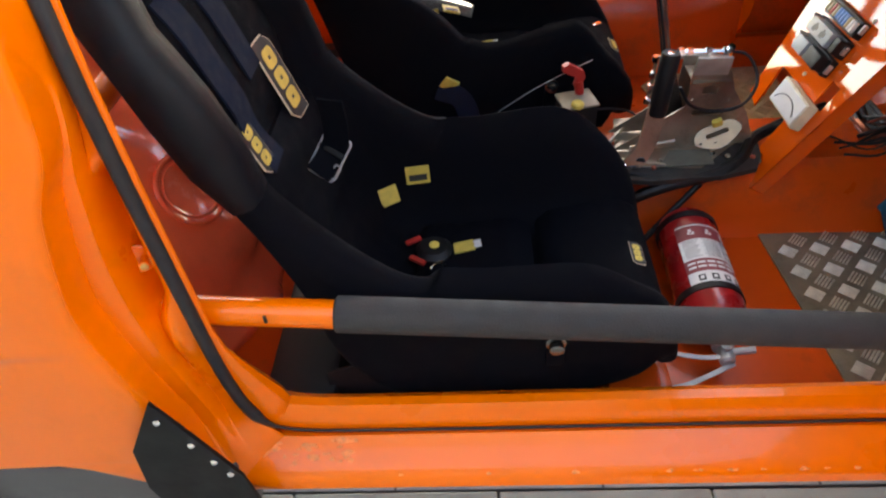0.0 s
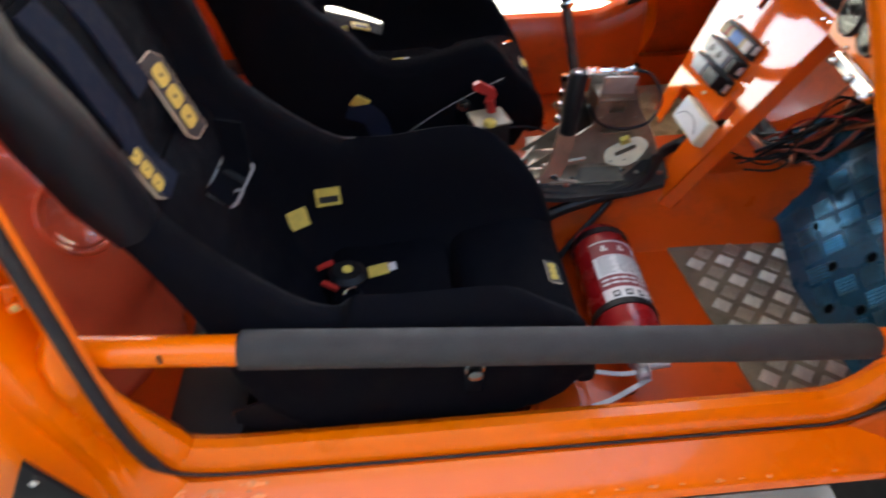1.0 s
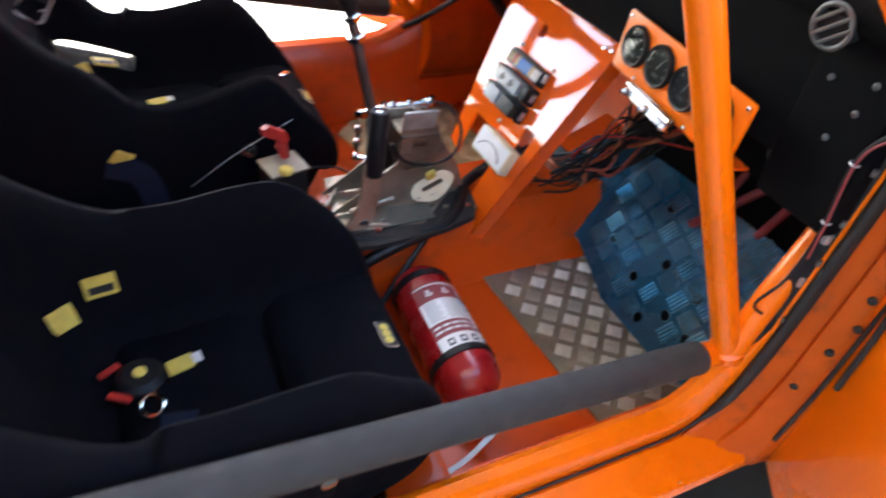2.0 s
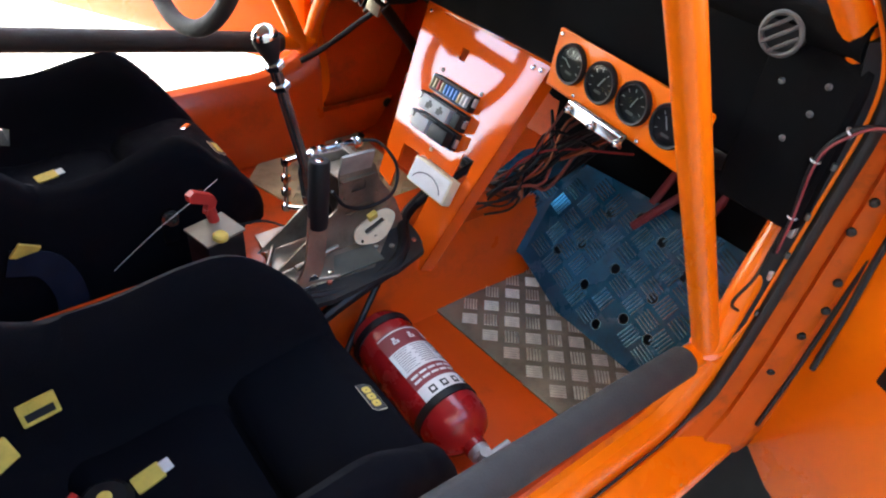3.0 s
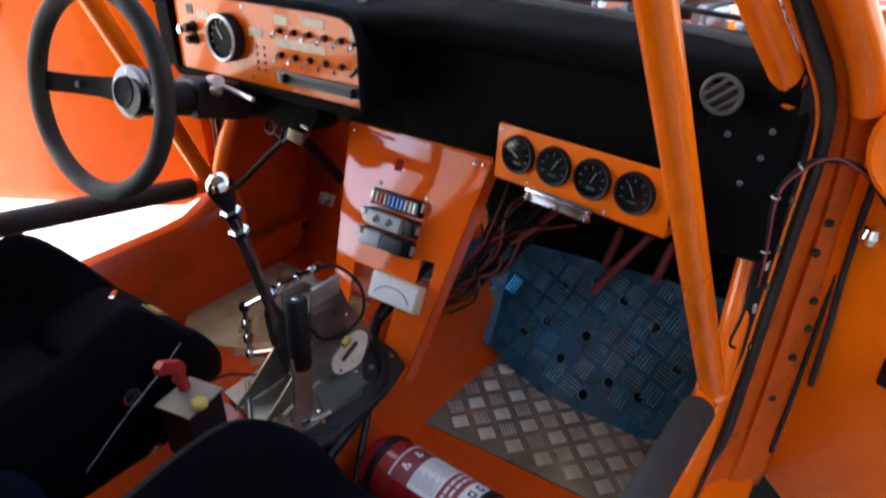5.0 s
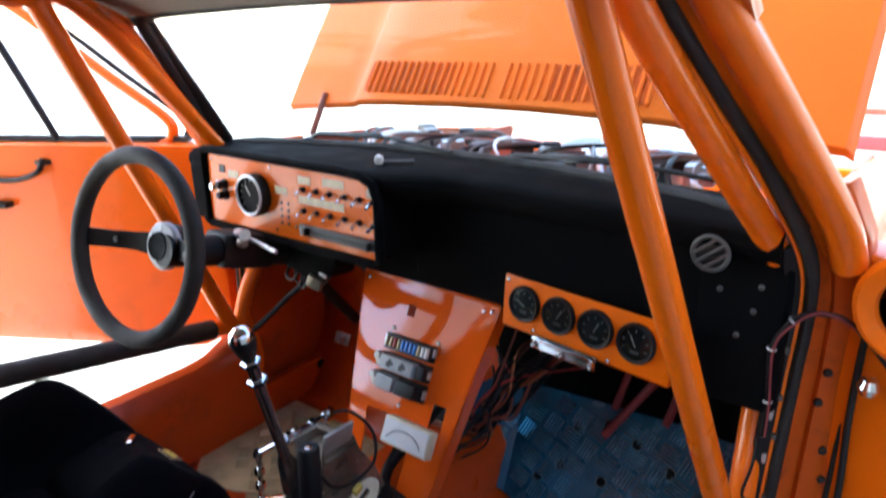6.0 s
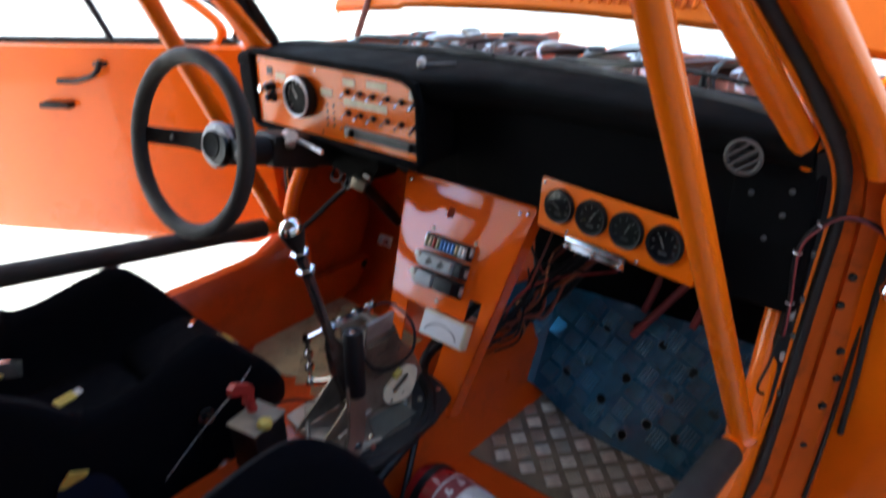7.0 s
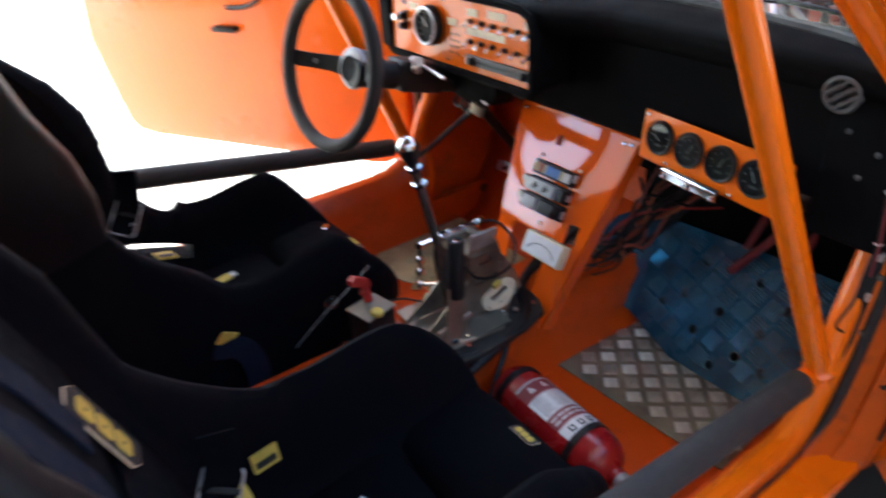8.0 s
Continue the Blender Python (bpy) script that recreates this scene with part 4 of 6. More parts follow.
def build_seat(stations, far, lb_, trees, slot, low=0.0):
    """A bucket seat; far holds the bolster height and outer drop of the side away from the passenger door."""
    seat = thing("bucket_seat", lb_, "seat", "front bucket seats", at=(0, -0.33, 0.3))
    rings = []
    for (x, z, nx, nz, h, w, d, e), (h2, e2) in zip(stations, far):
        n = Vector((nx, 0, nz)).normalized()
        half = seat_section(w, h, d, e)
        loop = seat_section(w, h2, d, e2) + [(-a, c) for a, c in half[::-1] if a > 0]
        rings.append([Vector((x, -0.33 + a, z)) + n * c for a, c in loop])
    fine = []
    for i in range(len(rings) - 1):
        p0, p1, p2, p3 = rings[max(i - 1, 0)], rings[i], rings[i + 1], rings[min(i + 2, len(rings) - 1)]
        for k in range(3):
            t = k / 3
            fine.append([0.5 * (2 * b + (c - a) * t + (2 * a - 5 * b + 4 * c - d) * t * t + (3 * b - a - 3 * c + d) * t ** 3) for a, b, c, d in zip(p0, p1, p2, p3)])
    fine.append(rings[-1])
    Y = -0.33
    # lap-belt slots cut through both side bolsters
    back = SEAT_POSE.inverted()
    hole = [(-0.150, 0.600), (-0.152, 0.555), (-0.02, 0.512), (-0.012, 0.542)]
    ends = []
    for y in (-0.2, 0.9):
        ends.append([back @ Vector((x, y, z)) + Vector((0, Y, 0.3)) for x, z in hole])
    bm = loft(fine)
    bmesh.ops.recalc_face_normals(bm, faces=bm.faces)
    cut_bm = bmesh.new()
    for side in slot:
        q = [[Vector((p.x, Y + side * (0.10 if k == 0 else 0.32), p.z)) for p in ends[0]] for k in (0, 1)]
        loft(q, cut_bm)
    bmesh.ops.recalc_face_normals(cut_bm, faces=cut_bm.faces)
    pair = []
    for nm, m_ in (("shell_blank", bm), ("slot_blank", cut_bm)):
        me = bpy.data.meshes.new(nm)
        m_.to_mesh(me)
        m_.free()
        pair.append(new(nm, me))
    if slot:
        md = pair[0].modifiers.new("slots", "BOOLEAN")
        md.operation, md.object, md.solver = "DIFFERENCE", pair[1], "EXACT"
    bpy.context.view_layer.update()
    made = bpy.data.meshes.new_from_object(pair[0].evaluated_get(bpy.context.evaluated_depsgraph_get()))
    bm = bmesh.new()
    bm.from_mesh(made)
    for o in pair:
        bpy.data.objects.remove(o)
    bpy.data.meshes.remove(made)
    trees.append(BVHTree.FromBMesh(bm))
    part("shell", bm, FABRIC, seat, "black fabric-covered seat shell", smooth=60)

    def pad(name, pts, wide, thick, mt, lb=""):
        """A cushion lofted along the seat's middle line."""
        c = curve(pts, 5)
        rr = []
        for i, p in enumerate(c):
            t = (c[min(i + 1, len(c) - 1)] - c[max(i - 1, 0)]).normalized()
            n = Vector((-t.z, 0, t.x)) if t.x < 0 else Vector((t.z, 0, -t.x))
            if n.z < 0 and abs(t.z) < 0.5:
                n = -n
            if abs(t.z) >= 0.5 and n.x < 0:
                n = -n
            e = min(i, len(c) - 1 - i)
            f = min(1, 0.35 + 0.3 * e)
            sec = [(-1, -0.3), (-1, 0.35), (-0.94, 0.75), (-0.8, 0.95), (-0.4, 1.02), (0, 1.04), (0.4, 1.02), (0.8, 0.95), (0.94, 0.75), (1, 0.35), (1, -0.3)]
            rr.append([p + Vector((0, a * wide * (0.94 + 0.06 * f), 0)) + n * (b * thick * f) for a, b in sec])
        bm = loft(rr)
        bmesh.ops.recalc_face_normals(bm, faces=bm.faces)
        trees.append(BVHTree.FromBMesh(bm))
        part(name, bm, mt, seat, lb, smooth=60)

    pad("thigh_cushion", [(0.262, Y, 0.452 - low), (0.215, Y, 0.476 - low), (0.15, Y, 0.468 - low), (0.085, Y, 0.454 - low)], 0.138, 0.026, FABRIC_DARK, "stitched black thigh cushion")
    pad("seat_cushion", [(0.075, Y, 0.452 - low), (0.0, Y, 0.441 - low), (-0.07, Y, 0.434 - low), (-0.125, Y, 0.442 - low)], 0.142, 0.024, FABRIC_DARK)
    pad("back_cushion", [(-0.235, Y, 0.585), (-0.266, Y, 0.665), (-0.290, Y, 0.735)], 0.150, 0.014, FABRIC_DARK)
    pad("shoulder_cushion", [(-0.298, Y, 0.758), (-0.334, Y, 0.87), (-0.360, Y, 0.95)], 0.150, 0.014, FABRIC_DARK)
    pad("head_cushion", [(-0.378, Y, 1.0), (-0.40, Y, 1.06), (-0.425, Y, 1.13)], 0.105, 0.024, FABRIC_DARK)
    # perforated vinyl caps on the shoulder wings
    for q in (-1, 1):
        rr = []
        for (x, z, nx, nz, h, w, d, e), (h2, e2) in zip(stations[13:18], far[13:18]):
            h, e = (h, e) if q < 0 else (h2, e2)
            n = Vector((nx, 0, nz)).normalized()
            b = 0.062
            rr.append([Vector((x, Y + q * a, z)) + n * c for a, c in ((w - b * 0.98, h * 0.68), (w - b * 0.80, h * 0.93), (w - b * 0.52, h * 1.035), (w - b * 0.22, h * 0.985), (w + 0.001, h * 0.80), (w + 0.003, h * 0.45 - e * 0.2), (w + 0.001, -e * 0.5), (w - 0.005, -e * 0.8 - 0.003), (w - 0.03, h * 0.4))])
        bm = loft(rr)
        bmesh.ops.recalc_face_normals(bm, faces=bm.faces)
        trees.append(BVHTree.FromBMesh(bm))
        part("wing_cover", bm, LEATHER if q < 0 else FABRIC, seat, "perforated black vinyl wing cover" if q < 0 else "black fabric wing cover", smooth=60)
    # brackets to the floor
    for q in (-1, 1):
        part("side_bracket", plate([(0.20, 0.0), (0.17, 0.07), (-0.05, 0.10), (-0.19, 0.15), (-0.245, 0.13), (-0.25, 0.0)], 0.004, axes((0, Y + q * 0.205, 0.297), (1, 0, 0), (0, 0, 1)), [disc2(0.08, 0.03, 0.012), disc2(-0.06, 0.03, 0.012)]), BLACK, seat, "black steel seat bracket")
        part("bracket_bolt", lathe([(0, 0), (0.013, 0), (0.013, 0.005), (0.008, 0.006), (0.008, 0.018), (0, 0.018)], (0.10, Y + q * 0.222, 0.385), (0, q, 0), 12), CHROME, seat)
    # woven tags in place of maker's badges
    def badge(c, out, along, w, h, nm, flat=False):
        p, n = (Vector(c), Vector(out).normalized()) if flat else on_seat(c, out)
        xd = Vector(along)
        xd = (xd - n * xd.dot(n)).normalized()
        m = axes(p + n * 0.0010, xd, n.cross(xd))
        lozenge = lambda g: [(-w / 2 + g, -h / 2 + g), (w / 2 - h * 0.30, -h / 2 + g), (w / 2 - g, -h * 0.2), (w / 2 - g, h / 2 - g), (-w / 2 + h * 0.30, h / 2 - g), (-w / 2 + g, h * 0.2)]
        t = part(nm, plate(lozenge(0), 0.0024, m), TAPE, seat, "black woven badge with yellow marks and pale edge", smooth=0)
        part("badge_field", plate(lozenge(h * 0.032), 0.0024, m @ Matrix.Translation((0, 0, 0.0006))), PRINT_BLACK, t, smooth=0)
        for k in (-1, 0, 1):
            part("badge_mark", plate(rect2(k * w * 0.255 - w * 0.112, -h * 0.30, k * w * 0.255 + w * 0.112, h * 0.30, h * 0.16), 0.0024, m @ Matrix.Translation((0, 0, 0.0012)), [rect2(k * w * 0.255 - w * 0.022, -h * 0.07, k * w * 0.255 + w * 0.022, h * 0.07)]), YELLOW, t, smooth=0)

    badge((0.247, Y - 0.02, 0.4935), (0.5, 0, 0.85), (0, 1, 0), 0.05, 0.020, "thigh_badge")
    badge((-0.284, -0.276, 0.770), (0.95, -0.14, 0.31), (-0.30, 0.02, 0.95), 0.125, 0.050, "back_badge", True)
    badge((-0.2868, -0.428, 0.758), (0.94, -0.03, 0.34), (-0.34, 0.0, 0.94), 0.080, 0.036, "wing_badge", True)
    part("side_bolt", lathe([(0, -0.012), (0.014, -0.012), (0.014, 0.004), (0.010, 0.005), (0.010, 0.016), (0.006, 0.018), (0, 0.018)], (0.086, Y - 0.214, 0.496), (0, -1, 0), 14), DARK_CHROME, seat, "dull metal belt bolt")
    part("belt_tab", box((0.086, Y - 0.213, 0.470), (0.026, 0.008, 0.054), 0.006), FABRIC, seat)
    part("seat_subframe", box((-0.29, Y - 0.06, 0.350), (0.11, 0.32, 0.10), 0.012), BLACK, seat, "black steel seat subframe")
    return seat


deep = lambda d, e: max(e, d * 0.9)
TUNNEL_SIDE = {3: 0.112, 4: 0.160, 5: 0.173, 6: 0.174, 7: 0.182, 8: 0.186, 9: 0.182, 10: 0.156, 11: 0.120, 12: 0.080, 13: 0.050}
SINK = {0: 0.026, 1: 0.028, 2: 0.028, 3: 0.028, 4: 0.028, 5: 0.028, 6: 0.028, 7: 0.028, 8: 0.022, 9: 0.010}   # the passenger cushion sits deeper between its bolsters
LOW_STATIONS = [(x, z - SINK.get(i, 0), nx, nz, h + (SINK.get(i, 0) if i > 1 else 0), w, d, max(e - SINK.get(i, 0), 0.02) if i < 10 else e) for i, (x, z, nx, nz, h, w, d, e) in enumerate(STATIONS)]
seat = build_seat(LOW_STATIONS, [(TUNNEL_SIDE.get(i, STATIONS[i][4]) + (SINK.get(i, 0) if i > 1 else 0), deep(q[6], q[7])) for i, q in enumerate(LOW_STATIONS)], "black fabric racing bucket seat with deep side bolsters", SEAT_TREES, (), 0.028)
PASSENGER_TREES = list(SEAT_TREES)
# the driver's seat has a bolder shoulder wing by its door and a deeper back
DIP = {4: 0.152, 6: 0.142, 7: 0.146, 8: 0.155, 9: 0.146, 10: 0.130, 11: 0.104}
WINGS = {3: 0.105, 4: 0.164, 5: 0.172, 6: 0.164, 7: 0.170, 10: 0.130, 11: 0.104, 12: 0.092, 13: 0.104, 14: 0.112, 15: 0.092, 16: 0.050, 17: 0.036}
DRIVER_STATIONS = [(x, z, nx, nz, DIP.get(i, h), w, d + (0.07 if i > 10 else 0), deep(d, e) + (0.04 if 6 < i < 11 else 0.07 if i > 10 else 0)) for i, (x, z, nx, nz, h, w, d, e) in enumerate(STATIONS)]
SEAT_TREES.clear()
driver_seat = build_seat(DRIVER_STATIONS, [(WINGS.get(i, q[4]), deep(q[6], q[7])) for i, q in enumerate(STATIONS)], "black fabric driver bucket seat set upright and slightly higher", SEAT_TREES, (1,))
driver_seat.matrix_basis = SEAT_POSE
DRIVER_TREES = list(SEAT_TREES)


def harness(driver):
    """Webbing, buckle and tags laid on the seat's surface."""
    SEAT_TREES[:] = DRIVER_TREES if driver else PASSENGER_TREES
    move = SEAT_POSE @ Matrix.Translation((0, 0.33, -0.3)) if driver else Matrix()
    Y = -0.33
    h = thing("seat_harness", "dark webbing race harness lying in the driver seat" if driver else "dark blue webbing race harness lying unbuckled in the seat", "harness", at=tuple(move @ Vector((0, Y, 0.45))))

    def put(name, bm, mt, par=h, lb="", smooth=35):
        bmesh.ops.transform(bm, matrix=move, verts=bm.verts)
        return part(name, bm, mt, par, lb, smooth)

    def lay(points, out, lift=0.003):
        r = []
        for p in points:
            q, n = on_seat(p, out)
            r.append(q + n * lift)
        return r

    for q in (-1, 1):
        line = [(-0.33, Y + (0.0 if q > 0 else 0.02 * k - 0.085), 0.95 - 0.05 * j) for j, k in ((0, 0), (1, 0), (2, 0), (3, 0.1), (4, 0.2), (5, 0.3))[:6 if q < 0 else 4]]
        put("shoulder_strap", ribbon(lay(line, (1, 0, 0.3), 0.0025), 0.050, 0.003, (1, 0, 0.3)), STRAP, lb="navy shoulder strap")
        if q < 0:
            put("lap_strap", ribbon(lay([(-0.12, Y + q * 0.145, 0.47), (-0.09, Y + q * 0.11, 0.46), (-0.06, Y + q * 0.07, 0.46), (-0.05, Y + q * 0.03, 0.46)], (0.1, 0, 1), 0.004), 0.045, 0.003, (0, 0, 1)), STRAP, lb="navy lap strap")
    # one adjuster stands away from the back cushion on its slack strap
    w, l = 0.042, 0.062
    m = axes((-0.212, -0.374, 0.700), (0.44, 0.36, 0.62), (0.74, -0.40, -0.30))
    ad = put("adjuster", sweep([m @ Vector((x, y, 0)) for x, y in rect2(-l / 2, -w / 2, l / 2, w / 2, 0.006)], circle(0.0017, 8), closed=True), HUB, lb="chrome strap adjuster frame")
    put("adjuster_bar", box(m @ Vector((l * 0.12, 0, 0)), (0.007, w, 0.003), 0.001, m.to_3x3().to_4x4()), BLACK, ad)
    put("adjuster_tongue", sweep([m @ Vector((x, y, 0.002)) for x, y in rect2(-l * 0.42, w * 0.30, -l * 0.10, w * 0.52, 0.003)], circle(0.0015, 8), closed=True), HUB, ad)
    put("slack_strap", ribbon([m @ Vector(q) for q in ((l * 1.15, -0.014, -0.050), (l * 0.80, -0.006, -0.026), (l * 0.45, 0, -0.008), (l * 0.12, 0, 0.003), (-l * 0.2, 0, -0.001), (-l * 0.46, 0, -0.010))], 0.036, 0.003, tuple(m.to_3x3() @ Vector((0, 0, 1)))), FABRIC_DARK, lb="black slack strap")
    p, n = on_seat((-0.092, Y + (0 if driver else 0.044), 0.45), (0.1, 0, 1))
    bk = put("buckle", lathe([(0, 0), (0.030, 0), (0.032, 0.006), (0.024, 0.014), (0.010, 0.015), (0, 0.015)], p, n, 20), BLACK, lb="black rotary harness buckle")
    put("buckle_cap", lathe([(0, 0), (0.009, 0), (0.009, 0.002), (0, 0.003)], p + n * 0.0145, n, 14), YELLOW, bk)
    put("buckle_tab", box(p + Vector((-0.037, 0.02, 0.009)), (0.03, 0.010, 0.006), 0.002, (0, 0, 30)), RED_PLASTIC, bk, "red release tab")
    put("buckle_tab", box(p + Vector((-0.027, -0.03, 0.009)), (0.032, 0.010, 0.006), 0.002, (0, 0, -35)), RED_PLASTIC, bk, "red release tab")
    put("tongue", sweep([p + Vector((0.01 + 0.014 * math.cos(a), -0.055 + 0.018 * math.sin(a), 0.008)) for a in [2 * math.pi * k / 12 for k in range(12)]], circle(0.003, 8), closed=True), CHROME, lb="chrome belt tongue")
    for (x, y, z), (sx, sy), rz, out in (((-0.122, -0.178, 0.515), (0.042, 0.034), 12, (0.3, -0.5, 0.8)), ((-0.168, -0.206, 0.50), (0.034, 0.034), 40, (0.6, -0.3, 0.7)), ((-0.042, -0.278, 0.489), (0.036, 0.026), 8, (0, 0, 1))):
        q, n = on_seat((x, y, z), out)
        xd = Vector((math.cos(radians(rz)), math.sin(radians(rz)), 0))
        xd = (xd - n * xd.dot(n)).normalized()
        m = axes(q + n * 0.003, xd, n.cross(xd))
        tg = put("yellow_tag", plate(rect2(-sx / 2, -sy / 2, sx / 2, sy / 2, 0.002), 0.003, m), YELLOW, lb="yellow harness tag", smooth=0)
        if rz == 12:
            put("tag_mark", plate(rect2(-sx * 0.38, -sy * 0.30, sx * 0.38, sy * 0.05, 0.001), 0.0014, m @ Matrix.Translation((0, 0, 0.0012))), PRINT_BLACK, tg, smooth=0)
        if rz == 8:
            put("tag_end", plate(rect2(sx / 2 - 0.002, -sy * 0.35, sx / 2 + 0.012, sy * 0.35, 0.001), 0.002, m), WHITE, tg, smooth=0)
    if driver:
        put("yellow_tag", box((-0.125, Y - 0.225, 0.505), (0.032, 0.004, 0.030), 0.001, (20, 30, 10)), YELLOW, lb="yellow harness tag")
        put("lap_strap", ribbon([(-0.15, Y - 0.222, 0.49), (-0.10, Y - 0.226, 0.47), (-0.08, Y - 0.228, 0.40), (-0.10, Y - 0.226, 0.32)], 0.045, 0.003, (0, -1, 0)), STRAP, lb="navy lap strap")
        put("crotch_buckle", box((0.22, Y + 0.07, 0.502), (0.026, 0.010, 0.004), 0.001, (0, 0, 40)), CHROME, lb="chrome strap end")
    return h


harness(False)
harness(True)


# ---- dashboard ----
dash = thing("dashboard", "black flocked dashboard with an orange switch panel for the driver", "dashboard")
sec = [(0.604, 0.968), (0.597, 0.984), (0.600, 0.998), (0.612, 1.007), (0.65, 1.012), (0.70, 1.014), (0.79, 1.010), (0.79, 0.955), (0.63, 0.950)]
rings = []
for i in range(33):
    y = -0.588 + 1.186 * i / 32
    k = min(1, max(0, (0.03 - y) / 0.14))
    dx = 0.046 * k * k * (3 - 2 * k) - 0.008 * (1 - k) + 0.05 * max(0, abs(y) - 0.5)
    rings.append([(x + dx * (1 if x < 0.7 else 0), y, z - 0.010 * (abs(y) / 0.6) ** 2) for x, z in sec])
part("dash_top", loft(rings), FLOCK, dash, "black flocked dash top", smooth=60)
part("driver_fascia", box((0.672, 0.306, 0.912), (0.172, 0.575, 0.135), 0.022, seg=4), FLOCK, dash)
part("passenger_fascia", box((0.727, -0.278, 0.8865), (0.11, 0.595, 0.202), 0.016, seg=3), FLOCK, dash, "black flocked passenger fascia")
part("centre_fascia", box((0.742, -0.003, 0.822), (0.10, 0.372, 0.10), 0.008), FLOCK, dash)
part("end_fascia", box((0.722, -0.545, 0.852), (0.106, 0.116, 0.235), 0.014, seg=3), FLOCK, dash)
pm = axes((0.5815, -0.0245, 0.930), (0, -1, 0), (0.06, 0, 1)) @ Matrix.Diagonal((1.04, 1, 1, 1))   # u = towards the passenger, v = up
panel_outline = [(-0.512, -0.069), (-0.500, -0.072), (-0.040, -0.072), (-0.032, -0.066), (-0.036, 0.03), (-0.048, 0.055), (-0.075, 0.066), (-0.12, 0.069), (-0.500, 0.071), (-0.512, 0.066)]
panel = part("switch_panel", plate(panel_outline, 0.006, pm), ORANGE, dash, "glossy orange switch panel")
part("panel_surround", sweep([pm @ Vector((u * 1.012 - 0.003, v * 1.10, 0.002)) for u, v in panel_outline], circle(0.009, 8), closed=True), FLOCK, dash)
P2 = lambda u, v, w=0.0: pm @ Vector((u, v, w))
N2 = pm.to_3x3() @ Vector((0, 0, 1))
speedo = part("speedometer", lathe([(0.0, 0.015), (0.0345, 0.015), (0.0355, 0.020), (0.0405, 0.021), (0.0425, 0.018), (0.0425, 0.0), (0, 0)], P2(-0.356, 0.003), N2, 36), BLACK, panel, "large round speedometer standing proud with silver rim")
part("bezel_ring", ring(P2(-0.356, 0.003, 0.0212), N2, 0.0382, 0.0030, 40, 8), SILVER, speedo, "bright silver bezel ring")
part("dial_face", lathe([(0, 0), (0.0345, 0), (0.0345, 0.001), (0, 0.001)], P2(-0.356, 0.003, 0.0155), N2, 32), DIAL, speedo)
for i in range(11):
    a = radians(225 - 27 * i)
    part("dial_tick", box(P2(-0.356 + 0.029 * math.cos(a), 0.003 + 0.029 * math.sin(a), 0.017), (0.0012, 0.006, 0.0006), 0, pm.to_3x3().to_4x4() @ Matrix.Rotation(a + math.pi / 2, 4, "Z")), WHITE, speedo)
part("dial_needle", box(P2(-0.363, 0.012, 0.0176), (0.002, 0.024, 0.0008), 0, pm.to_3x3().to_4x4() @ Matrix.Rotation(radians(35), 4, "Z")), WHITE, speedo)
for v, us in ((0.030, (-0.222, -0.188, -0.154, -0.118, -0.083, -0.050)), (-0.010, (-0.222, -0.188, -0.154, -0.118, -0.083, -0.048))):
    for i, u in enumerate(us):
        b = part("toggle_switch", lathe([(0, 0), (0.0056, 0), (0.0056, 0.003), (0.0045, 0.004), (0.0045, 0.008), (0, 0.008)], P2(u, v), N2, 10), BLACK, panel)
        part("toggle_lever", rod(P2(u, v, 0.007), P2(u + 0.001, v - 0.007, 0.021), 0.0030, 8), CHROME, b)
for u0, u1, v in ((-0.236, -0.203, 0.047), (-0.172, -0.120, 0.050), (-0.066, -0.046, 0.044), (-0.236, -0.120, 0.010), (-0.445, -0.412, 0.034), (-0.302, -0.268, 0.020)):
    part("label_tape", plate(rect2(u0, v - 0.0075, u1, v + 0.0075), 0.001, pm @ Matrix.Translation((0, 0, 0.001))), TAPE, panel, "worn beige label tape")
for i in range(8):
    part("warning_lamp", lathe([(0, 0), (0.0028, 0), (0.0022, 0.002), (0, 0.0025)], P2(-0.285 + 0.019 * (i % 2), -0.004 - 0.013 * (i // 2)), N2, 8), PRINT_BLACK, panel)
for u, v in ((-0.480, 0.004), (-0.460, 0.010), (-0.458, -0.012)):
    part("knob", lathe([(0, 0), (0.011, 0), (0.011, 0.004), (0.008, 0.006), (0.008, 0.018), (0.006, 0.020), (0, 0.020)], P2(u, v), N2, 14), CHROME if u < -0.465 else BLACK, panel, "small pull knob")
part("blank_switch", plate(rect2(-0.474, 0.034, -0.456, 0.050), 0.001, pm @ Matrix.Translation((0, 0, 0.0015))), PRINT_BLACK, panel)
slot = part("heater_slot", box(P2(-0.134, -0.046, 0.003), (0.195, 0.020, 0.010), 0.003, pm.to_3x3().to_4x4()), GREY, panel, "dark slotted heater control")
part("slot_groove", box(P2(-0.120, -0.046, 0.0085), (0.150, 0.005, 0.002), 0, pm.to_3x3().to_4x4()), PRINT_BLACK, slot)
for u in (-0.215, -0.205, -0.052):
    part("slider_knob", box(P2(u, -0.046, 0.012), (0.004, 0.015, 0.012), 0.001, pm.to_3x3().to_4x4()), WHITE if u < -0.21 else BLACK, slot)
for u, v in ((-0.500, 0.060), (-0.315, 0.060), (-0.30, -0.060), (-0.405, -0.030), (-0.245, -0.045)):
    part("screw", screw(P2(u, v), N2, 0.003), CHROME, panel)
